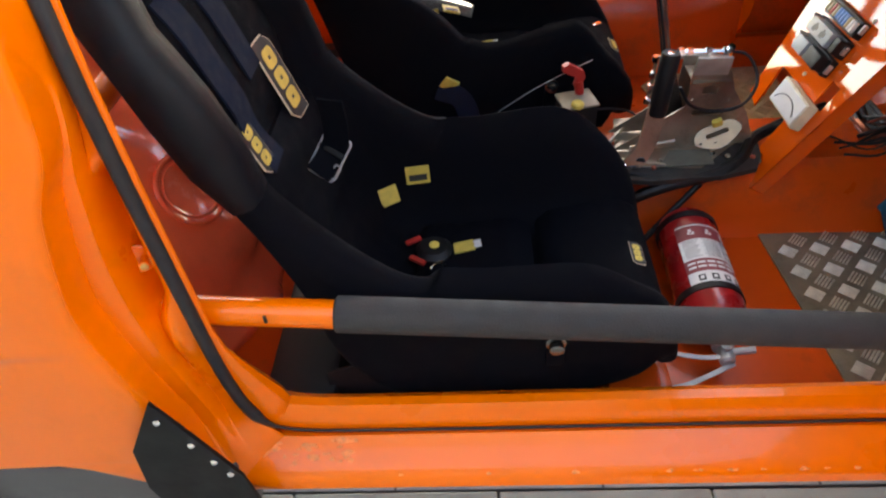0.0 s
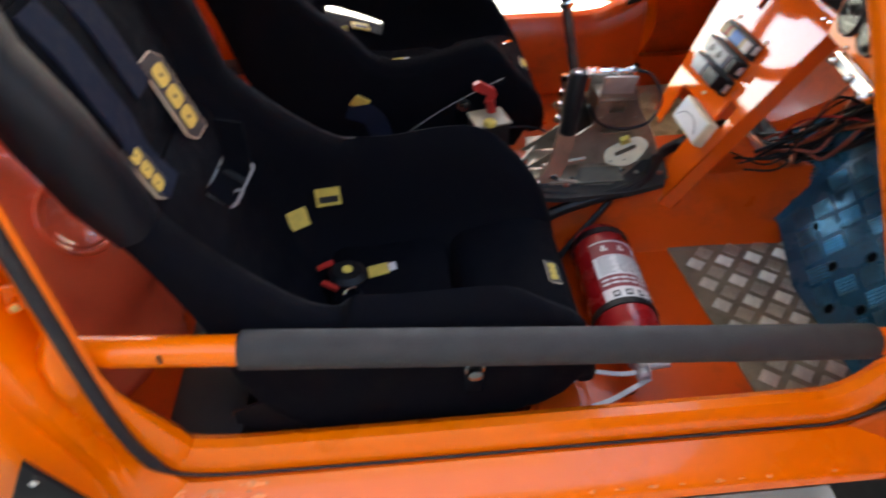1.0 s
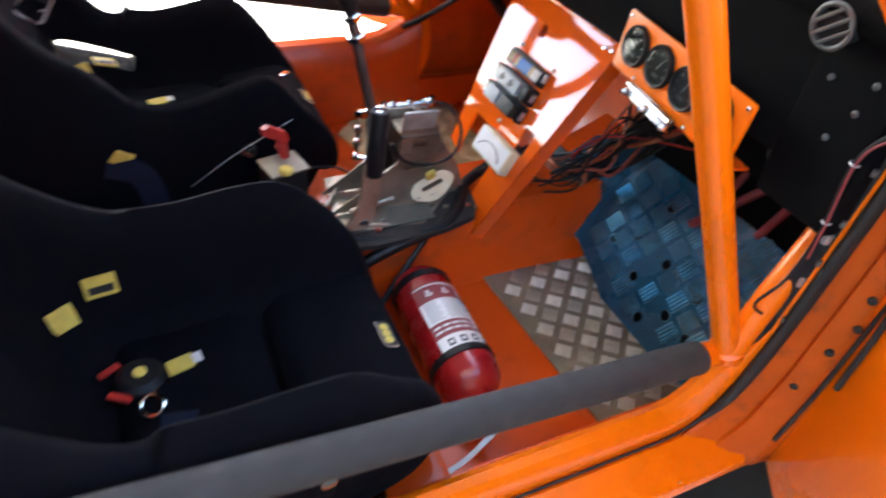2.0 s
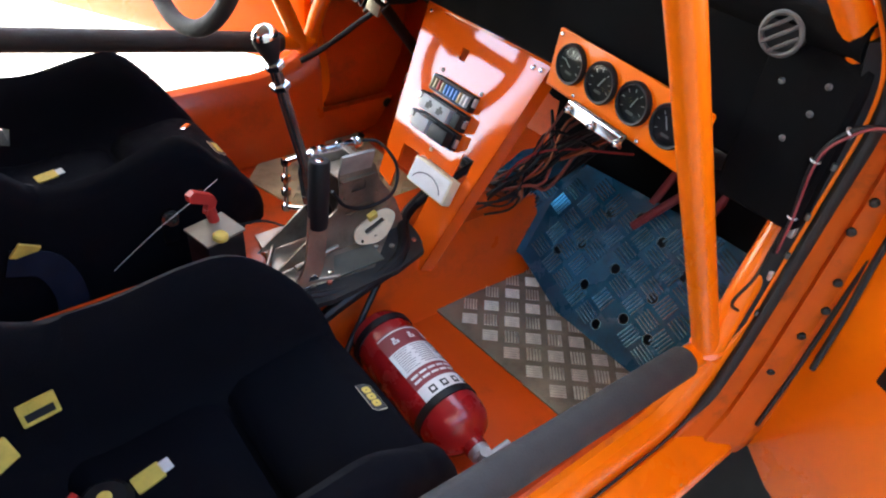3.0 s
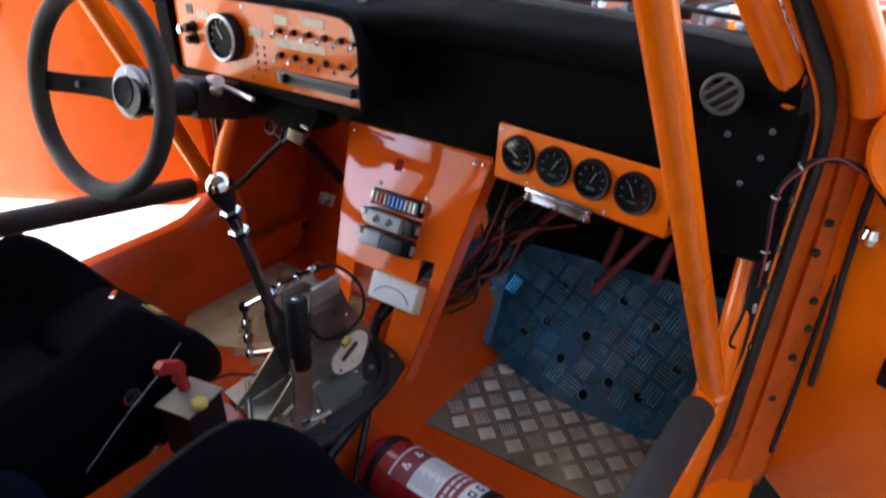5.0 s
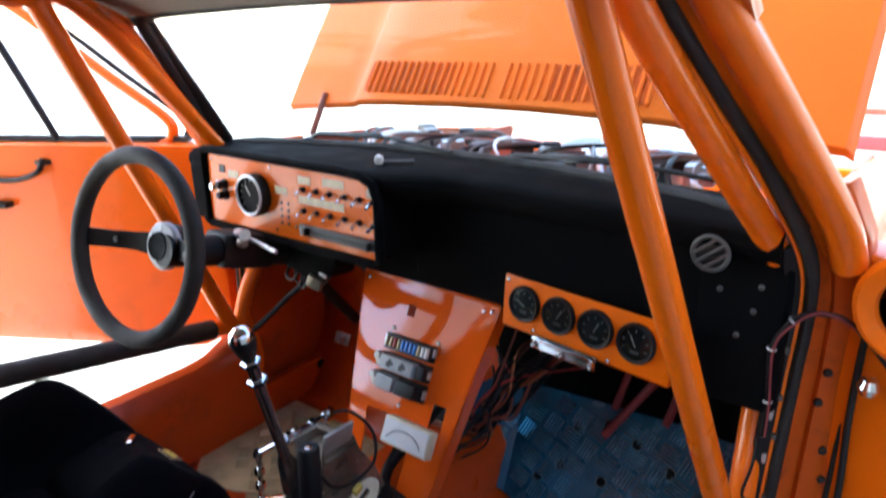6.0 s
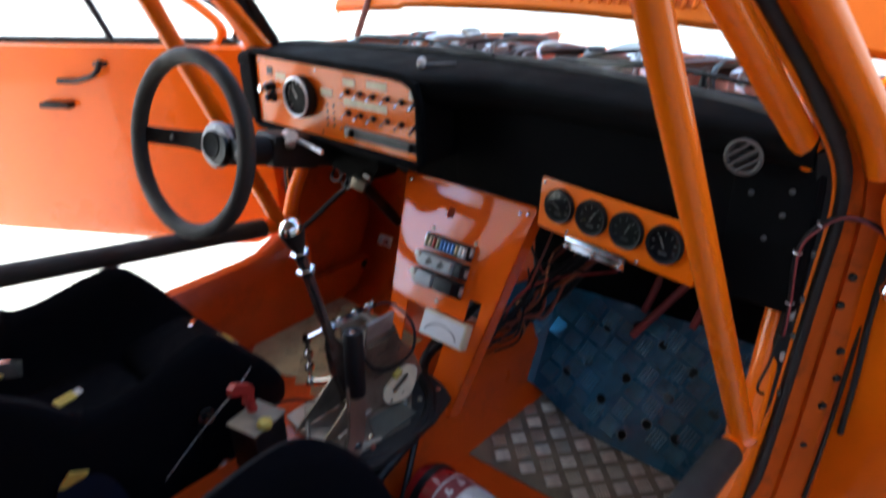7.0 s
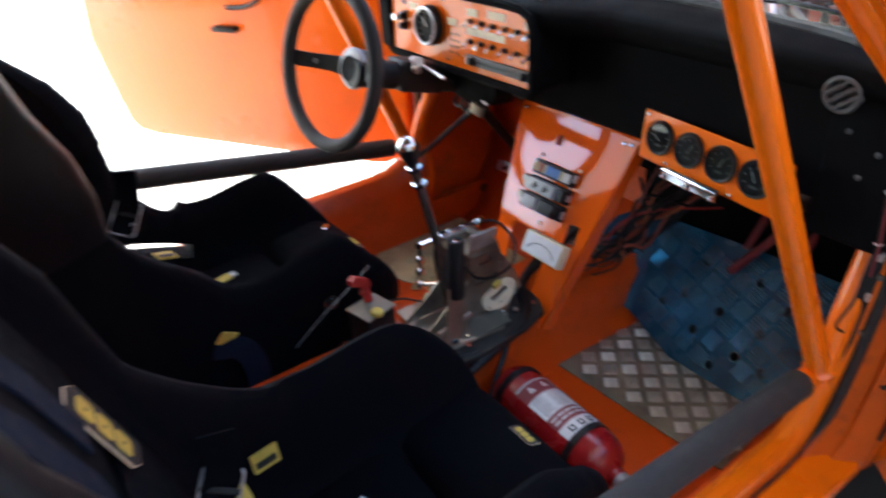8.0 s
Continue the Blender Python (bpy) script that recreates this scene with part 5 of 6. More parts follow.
# air vent and blanked holes
vent = part("air_vent", ring((0.645, -0.507, 0.956), (1, 0, 0.05), 0.0225, 0.0032, 32, 8), GREY, dash, "round grey air vent with slats")
part("vent_back", lathe([(0, 0), (0.0215, 0), (0.0215, 0.03), (0, 0.03)], (0.648, -0.507, 0.956), (1, 0, 0.05), 24), PRINT_BLACK, vent)
for k in (-0.0115, 0.0, 0.0115):
    L = 2 * math.sqrt(0.0215 ** 2 - k ** 2)
    t_ = radians(-40)
    part("slat", box((0.643, -0.507 - k * math.sin(t_), 0.956 + k * math.cos(t_)), (0.004, L, 0.0040), 0.001, (-40, 0, 0)), GREY, vent)
for y, z in ((-0.540, 0.960), (-0.518, 0.902), (-0.568, 0.915), (-0.562, 0.880), (-0.545, 0.842)):
    part("screw", screw((0.670, y, z), (-1, 0, 0), 0.0042), GREY, dash)
clip = part("dash_clip", rod((0.645, 0.06, 1.016), (0.672, 0.012, 1.018), 0.003, 8), GREY, dash)
part("clip_bulb", lathe([(0, -0.011), (0.007, -0.007), (0.009, 0), (0.007, 0.007), (0, 0.011)], (0.641, 0.066, 1.019), (0, 0, 1), 12), WHITE, clip, "small white bulb")
# dark tray, clutter and column shaft under the dash
tray = part("under_tray", loft([[(0.625, y, z), (0.69, y, z - 0.006), (0.71, y, 0.86), (0.62, y, 0.86)] for y, z in ((0.335, 0.772), (0.30, 0.764), (0.265, 0.756), (0.235, 0.759), (0.205, 0.772), (0.182, 0.800))]), FLOCK, dash, "matt black tray under the dash")
part("tray_bracket", box((0.618, 0.240, 0.756), (0.012, 0.034, 0.026), 0.004, (20, 0, 15)), STEEL, tray)
part("tray_clip", rod((0.618, 0.222, 0.780), (0.618, 0.204, 0.776), 0.003, 8), SILVER, tray)
part("column_shaft", rod((0.645, 0.352, 0.796), (0.84, 0.362, 0.56), 0.013, 12), BLACK, dash, "black lower column shaft")
rnd_d = random.Random(8)
for i in range(6):
    y0 = 0.20 + 0.02 * i
    part("dash_wire", tube([(0.64, y0, 0.785), (0.618 + 0.02 * rnd_d.random(), y0 + 0.02, 0.735 + 0.02 * rnd_d.random()), (0.65, y0 + 0.05 + 0.03 * rnd_d.random(), 0.728 + 0.03 * rnd_d.random()), (0.70, y0 + 0.08, 0.775)], 0.0022 + 0.002 * rnd_d.random(), 7, smooth=5), BLACK, tray)
# column
col = part("steering_column", rod((0.66, 0.352, 0.792), (0.372, 0.350, 0.872), 0.030, 18), BLACK, dash, "black steering column")
part("column_shroud", box((0.53, 0.351, 0.832), (0.12, 0.075, 0.07), 0.014, (0, 15.5, 0)), BLACK, col)
part("ignition_lock", rod((0.520, 0.335, 0.868), (0.500, 0.285, 0.880), 0.011, 12), SILVER, col, "silver ignition lock")
part("stalk_knob", lathe([(0, -0.010), (0.008, -0.008), (0.010, 0), (0.008, 0.008), (0, 0.010)], (0.500, 0.296, 0.862), (0.2, -1, 0.1), 14), SHEET_LIGHT, col, "pale column knob")
part("indicator_stalk", tube([(0.53, 0.325, 0.860), (0.515, 0.26, 0.862), (0.510, 0.21, 0.858)], 0.004), SILVER, col)
for pts, r in (([(0.62, 0.42, 0.84), (0.66, 0.30, 0.80), (0.70, 0.22, 0.82), (0.72, 0.12, 0.80)], 0.010), ([(0.64, 0.30, 0.84), (0.70, 0.25, 0.78), (0.72, 0.17, 0.80), (0.74, 0.05, 0.80)], 0.007), ([(0.70, 0.36, 0.80), (0.755, 0.43, 0.685), (0.72, 0.47, 0.63), (0.65, 0.50, 0.575), (0.60, 0.52, 0.545)], 0.007), ([(0.66, 0.22, 0.85), (0.69, 0.20, 0.79), (0.70, 0.16, 0.77), (0.74, 0.18, 0.74)], 0.005)):
    part("wiring_loom", tube(pts, r, 8, smooth=6), BLACK, dash)
part("wiper_motor", box((0.71, 0.20, 0.80), (0.06, 0.07, 0.05), 0.012, (10, 20, 15)), ENGINE, dash)

# ---- gauge panel ----
gx = Vector((-0.030, -0.198, 0)).normalized()
gm = axes(Vector((0.6685, -0.183, 0.852)), gx, (0.10, 0, 1))
gauges = thing("gauge_panel", "orange panel with four small round gauges under the dash", "gauge panel")
gp = part("panel", plate(rect2(0, -0.088, 0.300, 0, 0.004), 0.004, gm), ORANGE, gauges)
gn = gm.to_3x3() @ Vector((0, 0, 1))
part("panel_flange", box(gm @ Vector((0.15, -0.087, -0.02)), (0.30, 0.004, 0.04), 0.001, gm.to_3x3().to_4x4()), ORANGE_SHADED, gp)
for i in range(4):
    u = 0.046 + 0.0672 * i
    c = gm @ Vector((u, -0.040, 0))
    g = part("gauge", lathe([(0, 0.004), (0.0245, 0.004), (0.0255, 0.008), (0.0285, 0.009), (0.030, 0.006), (0.030, 0.0), (0, 0)], c, gn, 32), BLACK, gauges, "small round gauge with black bezel")
    part("dial_face", lathe([(0, 0), (0.0243, 0), (0.0243, 0.0006), (0, 0.0006)], c + gn * 0.0046, gn, 28), DIAL, g)
    for k in range(7):
        a = radians(205 - 38 * k)
        part("dial_tick", box(c + gm.to_3x3() @ Vector((0.019 * math.cos(a), 0.019 * math.sin(a) - 0.001, 0.0056)), (0.0009, 0.0045, 0.0005), 0, gm.to_3x3().to_4x4() @ Matrix.Rotation(a + math.pi / 2, 4, "Z")), DIM_PRINT, g)
    a = radians((150, 60, 65, 120)[i])
    part("dial_needle", box(c + gm.to_3x3() @ Vector((0.007 * math.cos(a), 0.007 * math.sin(a) - 0.003, 0.0065)), (0.0016, 0.018, 0.0006), 0, gm.to_3x3().to_4x4() @ Matrix.Rotation(a + math.pi / 2, 4, "Z")), DIM_PRINT, g)
    part("dial_plate", plate(rect2(-0.007, -0.015, 0.007, -0.011, 0.001), 0.0005, Matrix.Translation(c) @ gm.to_3x3().to_4x4() @ Matrix.Translation((0, 0, 0.0056))), GREY, g)
    lens = part("lens", lathe([(0, 0.0086), (0.0250, 0.0076), (0.0250, 0.0070), (0, 0.0074)], c, gn, 28), GLASS, g)
    lens.visible_shadow = False
for u, v in ((0.008, -0.008), (0.292, -0.008), (0.066, -0.080), (0.205, -0.083)):
    part("screw", screw(gm @ Vector((u, v, 0)), gn, 0.0035), CHROME, gp)
br = part("hinged_bracket", box(gm @ Vector((0.135, -0.090, 0.012)), (0.115, 0.020, 0.004), 0.0015, gm.to_3x3().to_4x4() @ Matrix.Rotation(radians(-30), 4, "X")), DARK_CHROME, gauges, "dark worn hinged bracket with bright rails")
part("bracket_rail", rod(gm @ Vector((0.078, -0.099, 0.012)), gm @ Vector((0.192, -0.099, 0.012)), 0.0028, 8), CHROME, br)
part("bracket_rail", rod(gm @ Vector((0.078, -0.083, 0.016)), gm @ Vector((0.192, -0.083, 0.016)), 0.003, 8), CHROME, br)
for u in (0.082, 0.135, 0.188):
    part("bracket_screw", lathe([(0, 0), (0.006, 0), (0.006, 0.006), (0.003, 0.012), (0, 0.012)], gm @ Vector((u, -0.094, 0.014)), gn, 10), CHROME, br)

# ---- centre console ----
cm = axes((0.691, 0.0, 0.776), (0, -1, 0), (0.447, 0, 0.894))   # u = towards the passenger, v = up along the face
cn = cm.to_3x3() @ Vector((0, 0, 1))
cr = cm.to_3x3().to_4x4()
C2 = lambda u, v, w=0.0: cm @ Vector((u, v, w))
console = thing("centre_console", "glossy orange sheet-metal console leaning from tunnel to dash", "console")
sheet_out = [(-0.168, 0.0), (-0.104, -0.325), (-0.060, -0.335), (-0.072, -0.248), (-0.020, -0.246), (0.044, -0.300), (0.040, -0.425), (0.104, -0.425), (0.160, 0.0)]
holes = [rect2(-0.036, -0.062, -0.018, -0.040), rect2(0.074, -0.245, 0.103, -0.198)]
face = part("face_plate", plate(sheet_out, 0.003, cm, holes), ORANGE_GLOSS, console, "glossy orange console face", smooth=0)
for a, b in (((0.160, 0.0), (0.104, -0.425)), ((-0.168, 0.0), (-0.104, -0.325))):
    q = [C2(*a, 0), C2(*b, 0), C2(*b, -0.032), C2(*a, -0.032)]
    bm = bmesh.new()
    off = Vector((0, 0.003 if a[0] > 0 else -0.003, 0))
    loft([[p for p in q], [p + off for p in q]], bm)
    part("side_flange", bm, ORANGE_GLOSS, console, smooth=0)
part("top_lip", box(C2(-0.004, 0.004, -0.008), (0.326, 0.010, 0.018), 0.002, cr), ORANGE_GLOSS, console)
for u, v in ((-0.150, -0.010), (0.145, -0.012), (0.128, -0.014), (-0.058, -0.092), (0.052, -0.094), (-0.066, -0.206), (0.0, -0.226)):
    part("screw", screw(C2(u, v), cn, 0.0042), CHROME if v > -0.05 else TAPE, face)
# fuse carrier and relays
fb = part("fuse_carrier", box(C2(-0.002, -0.116, 0.008), (0.112, 0.030, 0.018), 0.003, cr), BLACK, console, "black fuse carrier with coloured blade fuses")
for i in range(11):
    mt = (TAN_FUSE, TAN_FUSE, RED_PLASTIC, TAN_FUSE, BLUE_FUSE, BLUE_FUSE, BLUE_FUSE, BLUE_FUSE, TAN_FUSE, WHITE, WHITE)[i]
    part("blade_fuse", box(C2(-0.049 + 0.0095 * i, -0.116, 0.020), (0.0052, 0.019, 0.008), 0.001, cr), mt, fb)
for v, blocks in ((-0.153, ((-0.006, 0.078, 0.024, RELAY_GREY), (0.046, 0.018, 0.018, BLACK))), (-0.189, ((-0.022, 0.040, 0.026, RELAY_GREY), (0.026, 0.046, 0.024, BLACK)))):
    base = part("relay_base", box(C2(-0.002, v, 0.007), (0.114, 0.032, 0.016), 0.003, cr), BLACK, console, "black relay base")
    for u, w, tall, mt in blocks:
        part("relay", box(C2(u, v, 0.010 + tall / 2), (w, 0.027, tall), 0.003, cr), mt, base)
    for u in (-0.060, -0.052):
        part("clear_cap", lathe([(0, 0), (0.0085, 0), (0.0085, 0.014), (0.006, 0.018), (0, 0.018)], C2(u, v + (0.006 if u < -0.055 else -0.004), 0.010), cn, 12), SHEET_LIGHT, base)
for u in (-0.020, 0.010):
    part("relay_socket", plate([(-0.008, -0.007), (0.003, -0.007), (0.003, -0.003), (0.008, -0.003), (0.008, 0.004), (0.003, 0.004), (0.003, 0.008), (-0.004, 0.008), (-0.004, 0.003), (-0.008, 0.003)], 0.0012, Matrix.Translation(C2(u, -0.153, 0.0345)) @ cr), PRINT_BLACK, base)
for u in (-0.058, 0.056):
    for v in (-0.112, -0.152, -0.190):
        part("terminal", box(C2(u, v, 0.010), (0.006, 0.016, 0.008), 0.001, cr), SILVER, fb)
meter = part("meter", box(C2(0.049, -0.267, 0.014), (0.108, 0.050, 0.022), 0.004, cr), CREAM, console, "cream boxed moving-needle meter")
part("meter_face", plate(rect2(-0.050, -0.021, 0.050, 0.021, 0.003), 0.001, Matrix.Translation(C2(0.049, -0.267, 0.0262)) @ cr), WHITE, meter)
part("meter_arc", tube([C2(0.049 + 0.041 * math.cos(radians(a)), -0.288 + 0.028 * math.sin(radians(a)), 0.0268) for a in range(20, 165, 12)], 0.0008, 6), PRINT_BLACK, meter)

# ---- steering wheel ----
wheel = thing("steering_wheel", "black leather-rimmed race steering wheel with grey hub", "steering wheel")
wc, wa = Vector((0.326, 0.360, 0.889)), Vector((-0.962, -0.11, 0.24)).normalized()
part("rim", ring(wc, wa, 0.160, 0.0155, 56, 14), FOAM, wheel, "black leather wheel rim")
wm = axes(wc - wa * 0.062, (0.11, -0.99, 0), (0.24, 0, 0.97))
for q in (-1, 1):
    sp = part("spoke", loft([[wm @ Vector((q * u, v * f, w)) for v, w in ((-1, z - 0.002), (1, z - 0.002), (1, z + 0.002), (-1, z + 0.002))] for u, f, z in ((0.030, 0.021, 0.0), (0.07, 0.017, 0.010), (0.11, 0.016, 0.036), (0.150, 0.017, 0.060))]), BLACK, wheel, "black steel spoke")
    for u in (0.098,):
        part("spoke_stud", lathe([(0, 0), (0.006, 0), (0.005, 0.003), (0, 0.004)], wm @ Vector((q * u, 0, 0.016 + (u - 0.075) * 0.65)), wa, 10), GREY, sp)
hub = part("hub", lathe([(0, 0.012), (0.024, 0.012), (0.026, 0.010), (0.040, 0.008), (0.044, 0.004), (0.044, -0.004), (0, -0.006)], wc - wa * 0.062, wa, 24), HUB, wheel, "grey round hub plate")
part("hub_cap", lathe([(0, 0.003), (0.019, 0.003), (0.023, 0.005), (0.026, 0.004), (0.027, 0), (0, 0)], wc - wa * 0.050, wa, 24), DIAL, hub)
for i in range(6):
    a = radians(60 * i + 30)
    part("hub_bolt", screw(wm @ Vector((0.033 * math.cos(a), 0.033 * math.sin(a), 0.008)), wa, 0.003), SILVER, hub)
part("boss", lathe([(0.040, 0.0), (0.040, 0.02), (0.030, 0.05), (0.0, 0.05)], wc - wa * 0.066, -wa, 24), BLACK, wheel)


# ---- gear lever, handbrake and tunnel parts ----
lever = thing("gear_lever", "chrome gear lever with black and chrome knob", "gear lever")
g0, g1 = Vector((0.378, 0.024, 0.45)), Vector((0.298, 0.016, 0.795))
gd = (g1 - g0).normalized()
shaft = part("shaft", tube([g0, g0.lerp(g1, 0.30), g1], 0.0092, 14), DARK_CHROME, lever, "dark worn chrome shaft")
part("shaft_yoke", loft([[g0.lerp(g1, f) + Vector((a * w, c * w, 0)) for a, c in ((-1, -0.6), (1, -0.6), (1, 0.6), (-1, 0.6))] for f, w in ((0.0, 0.019), (0.24, 0.019), (0.40, 0.013), (0.44, 0.009))]), DARK_CHROME, shaft, "flat dark steel yoke", smooth=20)
for f in (0.875, 0.972):
    part("collar", lathe([(0, -0.007), (0.0120, -0.006), (0.0150, -0.004), (0.0150, 0.004), (0.0120, 0.006), (0, 0.007)], g0.lerp(g1, f), gd, 6), CHROME, shaft, smooth=20)
knob = part("knob", lathe([(0, -0.005), (0.009, -0.004), (0.0135, 0.008), (0.0175, 0.022), (0.0195, 0.030), (0.019, 0.036), (0, 0.036)], g1, gd, 22), BLACK, lever, "black knob body")
part("knob_cap", lathe([(0.0192, 0.0), (0.0185, 0.007), (0.014, 0.015), (0.007, 0.019), (0, 0.020)], g1 + gd * 0.033, gd, 22), CHROME, knob, "chrome knob cap")
link_top, link_low, link_end = Vector((0.343, 0.093, 0.573)), Vector((0.338, 0.092, 0.481)), Vector((0.364, 0.040, 0.497))
link = part("link_rod", rod(link_top, link_low, 0.0042, 10), CHROME, lever, "slim chrome gear linkage")
for f in (0.0, 0.36, 0.66, 1.0):
    part("link_nut", lathe([(0, -0.006), (0.0085, -0.006), (0.0085, 0.006), (0, 0.006)], link_top.lerp(link_low, f), link_top - link_low, 6), CHROME, link, smooth=20)
part("cross_rod", rod(link_low, link_end, 0.0048, 10), CHROME, lever)

brake = thing("handbrake", "upright hydraulic handbrake lever with black rubber grip", "handbrake")
h1, h0 = Vector((0.320, -0.070, 0.661)), Vector((0.311, -0.074, 0.551))
hd = (h1 - h0).normalized()
part("grip", lathe([(0, 0), (0.015, 0), (0.0165, 0.004), (0.0165, 0.112), (0.0145, 0.117), (0, 0.117)], h0, hd, 20), BLACK, brake, "black rubber grip")
part("grip_cap", lathe([(0, 0.006), (0.009, 0.004), (0.012, 0), (0, 0)], h1 + hd * 0.002, hd, 18), CHROME, brake, "bright grip end")
part("arm", ribbon([h0 + hd * 0.02, (0.302, -0.080, 0.505), (0.290, -0.086, 0.475), (0.270, -0.092, 0.452)], 0.034, 0.006, (0, 1, 0)), STEEL, brake, "flat steel lever arm")
hm = axes((0, -0.030, 0), (1, 0, 0), (0, 0, 1))
tower = [(0.505, 0.448), (0.511, 0.463), (0.491, 0.516), (0.457, 0.568), (0.446, 0.603), (0.378, 0.606), (0.374, 0.545), (0.358, 0.50), (0.352, 0.448)]
slot_d = [(0.400, 0.560), (0.427, 0.560), (0.429, 0.572), (0.422, 0.580), (0.406, 0.578), (0.400, 0.570)]
part("housing_plate", plate(tower, 0.004, hm, [slot_d, rect2(0.388, 0.516, 0.446, 0.530, 0.006), disc2(0.452, 0.548, 0.003, 8), disc2(0.384, 0.552, 0.003, 8)]), STEEL, brake, "bare steel handbrake bracket with slots", smooth=0)
part("housing_plate", plate(tower, 0.004, axes((0, 0.035, 0), (1, 0, 0), (0, 0, 1))), STEEL, brake, smooth=0)
part("housing_top", box((0.412, -0.004, 0.588), (0.066, 0.068, 0.004), 0.001), STEEL, brake)
for q in (-0.034, 0.030):
    part("side_wing", plate([(0.250, 0.450), (0.352, 0.450), (0.372, 0.540), (0.345, 0.520), (0.300, 0.485)], 0.003, axes((0, q, 0), (1, 0, 0), (0, 0, 1))), STEEL, brake, "sloping steel side plate", smooth=0)
part("base_plate", plate([(0.245, -0.100), (0.40, -0.116), (0.515, -0.088), (0.53, 0.02), (0.51, 0.085), (0.27, 0.085)], 0.004, axes((0, 0, 0.447), (1, 0, 0), (0, 1, 0))), STEEL, brake, "dull steel base plate on the tunnel", smooth=0)
# Trapezoid added to paint the pale reflection on the steel base.
part("reflection_patch", plate([(0.326, -0.096), (0.356, -0.044), (0.430, -0.048), (0.426, -0.096)], 0.003, axes((0, 0, 0.4515), (1, 0, 0), (0, 1, 0))), GREY_SHEET, brake, "grey-green patch standing in for a reflection on the base", smooth=0)
part("rubber_mat", plate([(0.20, -0.118), (0.30, -0.138), (0.43, -0.132), (0.500, -0.112), (0.518, -0.075), (0.528, -0.02), (0.515, 0.0), (0.40, -0.105), (0.26, -0.090)], 0.010, axes((0, 0, 0.450), (1, 0, 0), (0, 1, 0))), RUBBER, brake, "black rubber edge round the base", smooth=0)
for p0, p1, r in (((0.275, -0.06, 0.47), (0.36, -0.05, 0.475), 0.005), ((0.29, -0.085, 0.455), (0.335, -0.10, 0.457), 0.004), ((0.235, -0.03, 0.456), (0.30, 0.06, 0.458), 0.004)):
    part("link_rod", rod(p0, p1, r, 10), STEEL, brake)
part("pivot_bolt", lathe([(0, -0.012), (0.010, -0.012), (0.010, 0.012), (0, 0.012)], (0.290, -0.08, 0.462), (0, 1, 0), 6), CHROME, brake, smooth=20)
rnd_b = random.Random(3)
for k in range(7):
    p0 = Vector((0.27 + 0.07 * rnd_b.random() + 0.16 * (k % 2), -0.105 + 0.05 * rnd_b.random(), 0.4515))
    part("bolt_head", lathe([(0, 0), (0.005, 0), (0.005, 0.004), (0.003, 0.005), (0, 0.005)], p0, (0, 0, 1), 6), (CHROME, STEEL, RUST)[k % 3], brake, smooth=20)
m0, m1 = Vector((0.370, 0.048, 0.605)), Vector((0.460, 0.048, 0.602))
cyl = part("master_cylinder", rod(m0, m1, 0.0078, 14, bevel=0.002), CHROME, brake, "chrome hydraulic cylinder")
part("push_rod", rod((0.343, 0.093, 0.573), m0, 0.0045, 10), CHROME, cyl)
for f in (0.04, 0.22, 0.60, 0.95):
    part("fitting", lathe([(0, -0.005), (0.0105, -0.005), (0.0105, 0.005), (0, 0.005)], m0.lerp(m1, f), m1 - m0, 6), CHROME, cyl, smooth=20)
part("banjo_fitting", lathe([(0, -0.010), (0.007, -0.010), (0.007, 0.010), (0, 0.010)], m1 + Vector((0.002, -0.004, 0.006)), (0.2, -0.3, 1), 6), CHROME, cyl, smooth=20)
part("cylinder_plate", box((0.409, -0.032, 0.618), (0.062, 0.006, 0.038), 0.002, (12, 2, 0)), SHEET_LIGHT, brake, "pale steel mounting plate")
part("cylinder_clamp", box((0.428, 0.010, 0.604), (0.012, 0.080, 0.006), 0.001), STEEL, brake)
part("hydraulic_hose", tube([(0.458, 0.046, 0.606), (0.490, 0.025, 0.604), (0.498, -0.020, 0.578), (0.470, -0.050, 0.548), (0.418, -0.056, 0.540), (0.374, -0.055, 0.556), (0.352, -0.05, 0.590)], 0.0030, 8, smooth=8), BLACK, brake, "thin black hose")
oval = [(0.043 * math.cos(a) * (1.08 if math.cos(a) > 0 else 0.95), (0.023 + 0.003 * math.sin(3 * a)) * math.sin(a)) for a in [2 * math.pi * k / 28 for k in range(28)]]
cov = part("cable_cover", plate(oval, 0.005, axes((0.438, -0.044, 0.480), (0.91, 0.0, 0.41), (-0.36, 0.5, 0.8)), [rect2(-0.018, -0.002, 0.024, 0.007, 0.003), disc2(-0.031, -0.006, 0.003, 8)]), CREAM, brake, "cream slotted plastic cover", smooth=0)
part("cover_mark", tube([(0.435, -0.050, 0.467), (0.455, -0.049, 0.470), (0.470, -0.047, 0.480)], 0.0012, 6), PRINT_BLACK, cov)
part("yellow_connector", box((0.436, -0.040, 0.505), (0.018, 0.010, 0.016), 0.002, (20, -20, 0)), YELLOW, cov)

loom = thing("wiring_loom", "thick black wiring loom running along the tunnel", "wiring")
part("main_loom", tube([(0.18, -0.155, 0.34), (0.27, -0.130, 0.40), (0.345, -0.128, 0.432), (0.42, -0.118, 0.444), (0.475, -0.085, 0.450), (0.520, -0.020, 0.452), (0.58, 0.01, 0.462), (0.66, 0.02, 0.49)], 0.011, 10, smooth=6), BLACK, loom)
part("second_loom", tube([(0.24, -0.10, 0.452), (0.30, -0.118, 0.446), (0.38, -0.127, 0.440), (0.45, -0.112, 0.448), (0.510, -0.035, 0.454), (0.56, 0.0, 0.458), (0.70, -0.02, 0.53)], 0.008, 10, smooth=6), BLACK, loom)
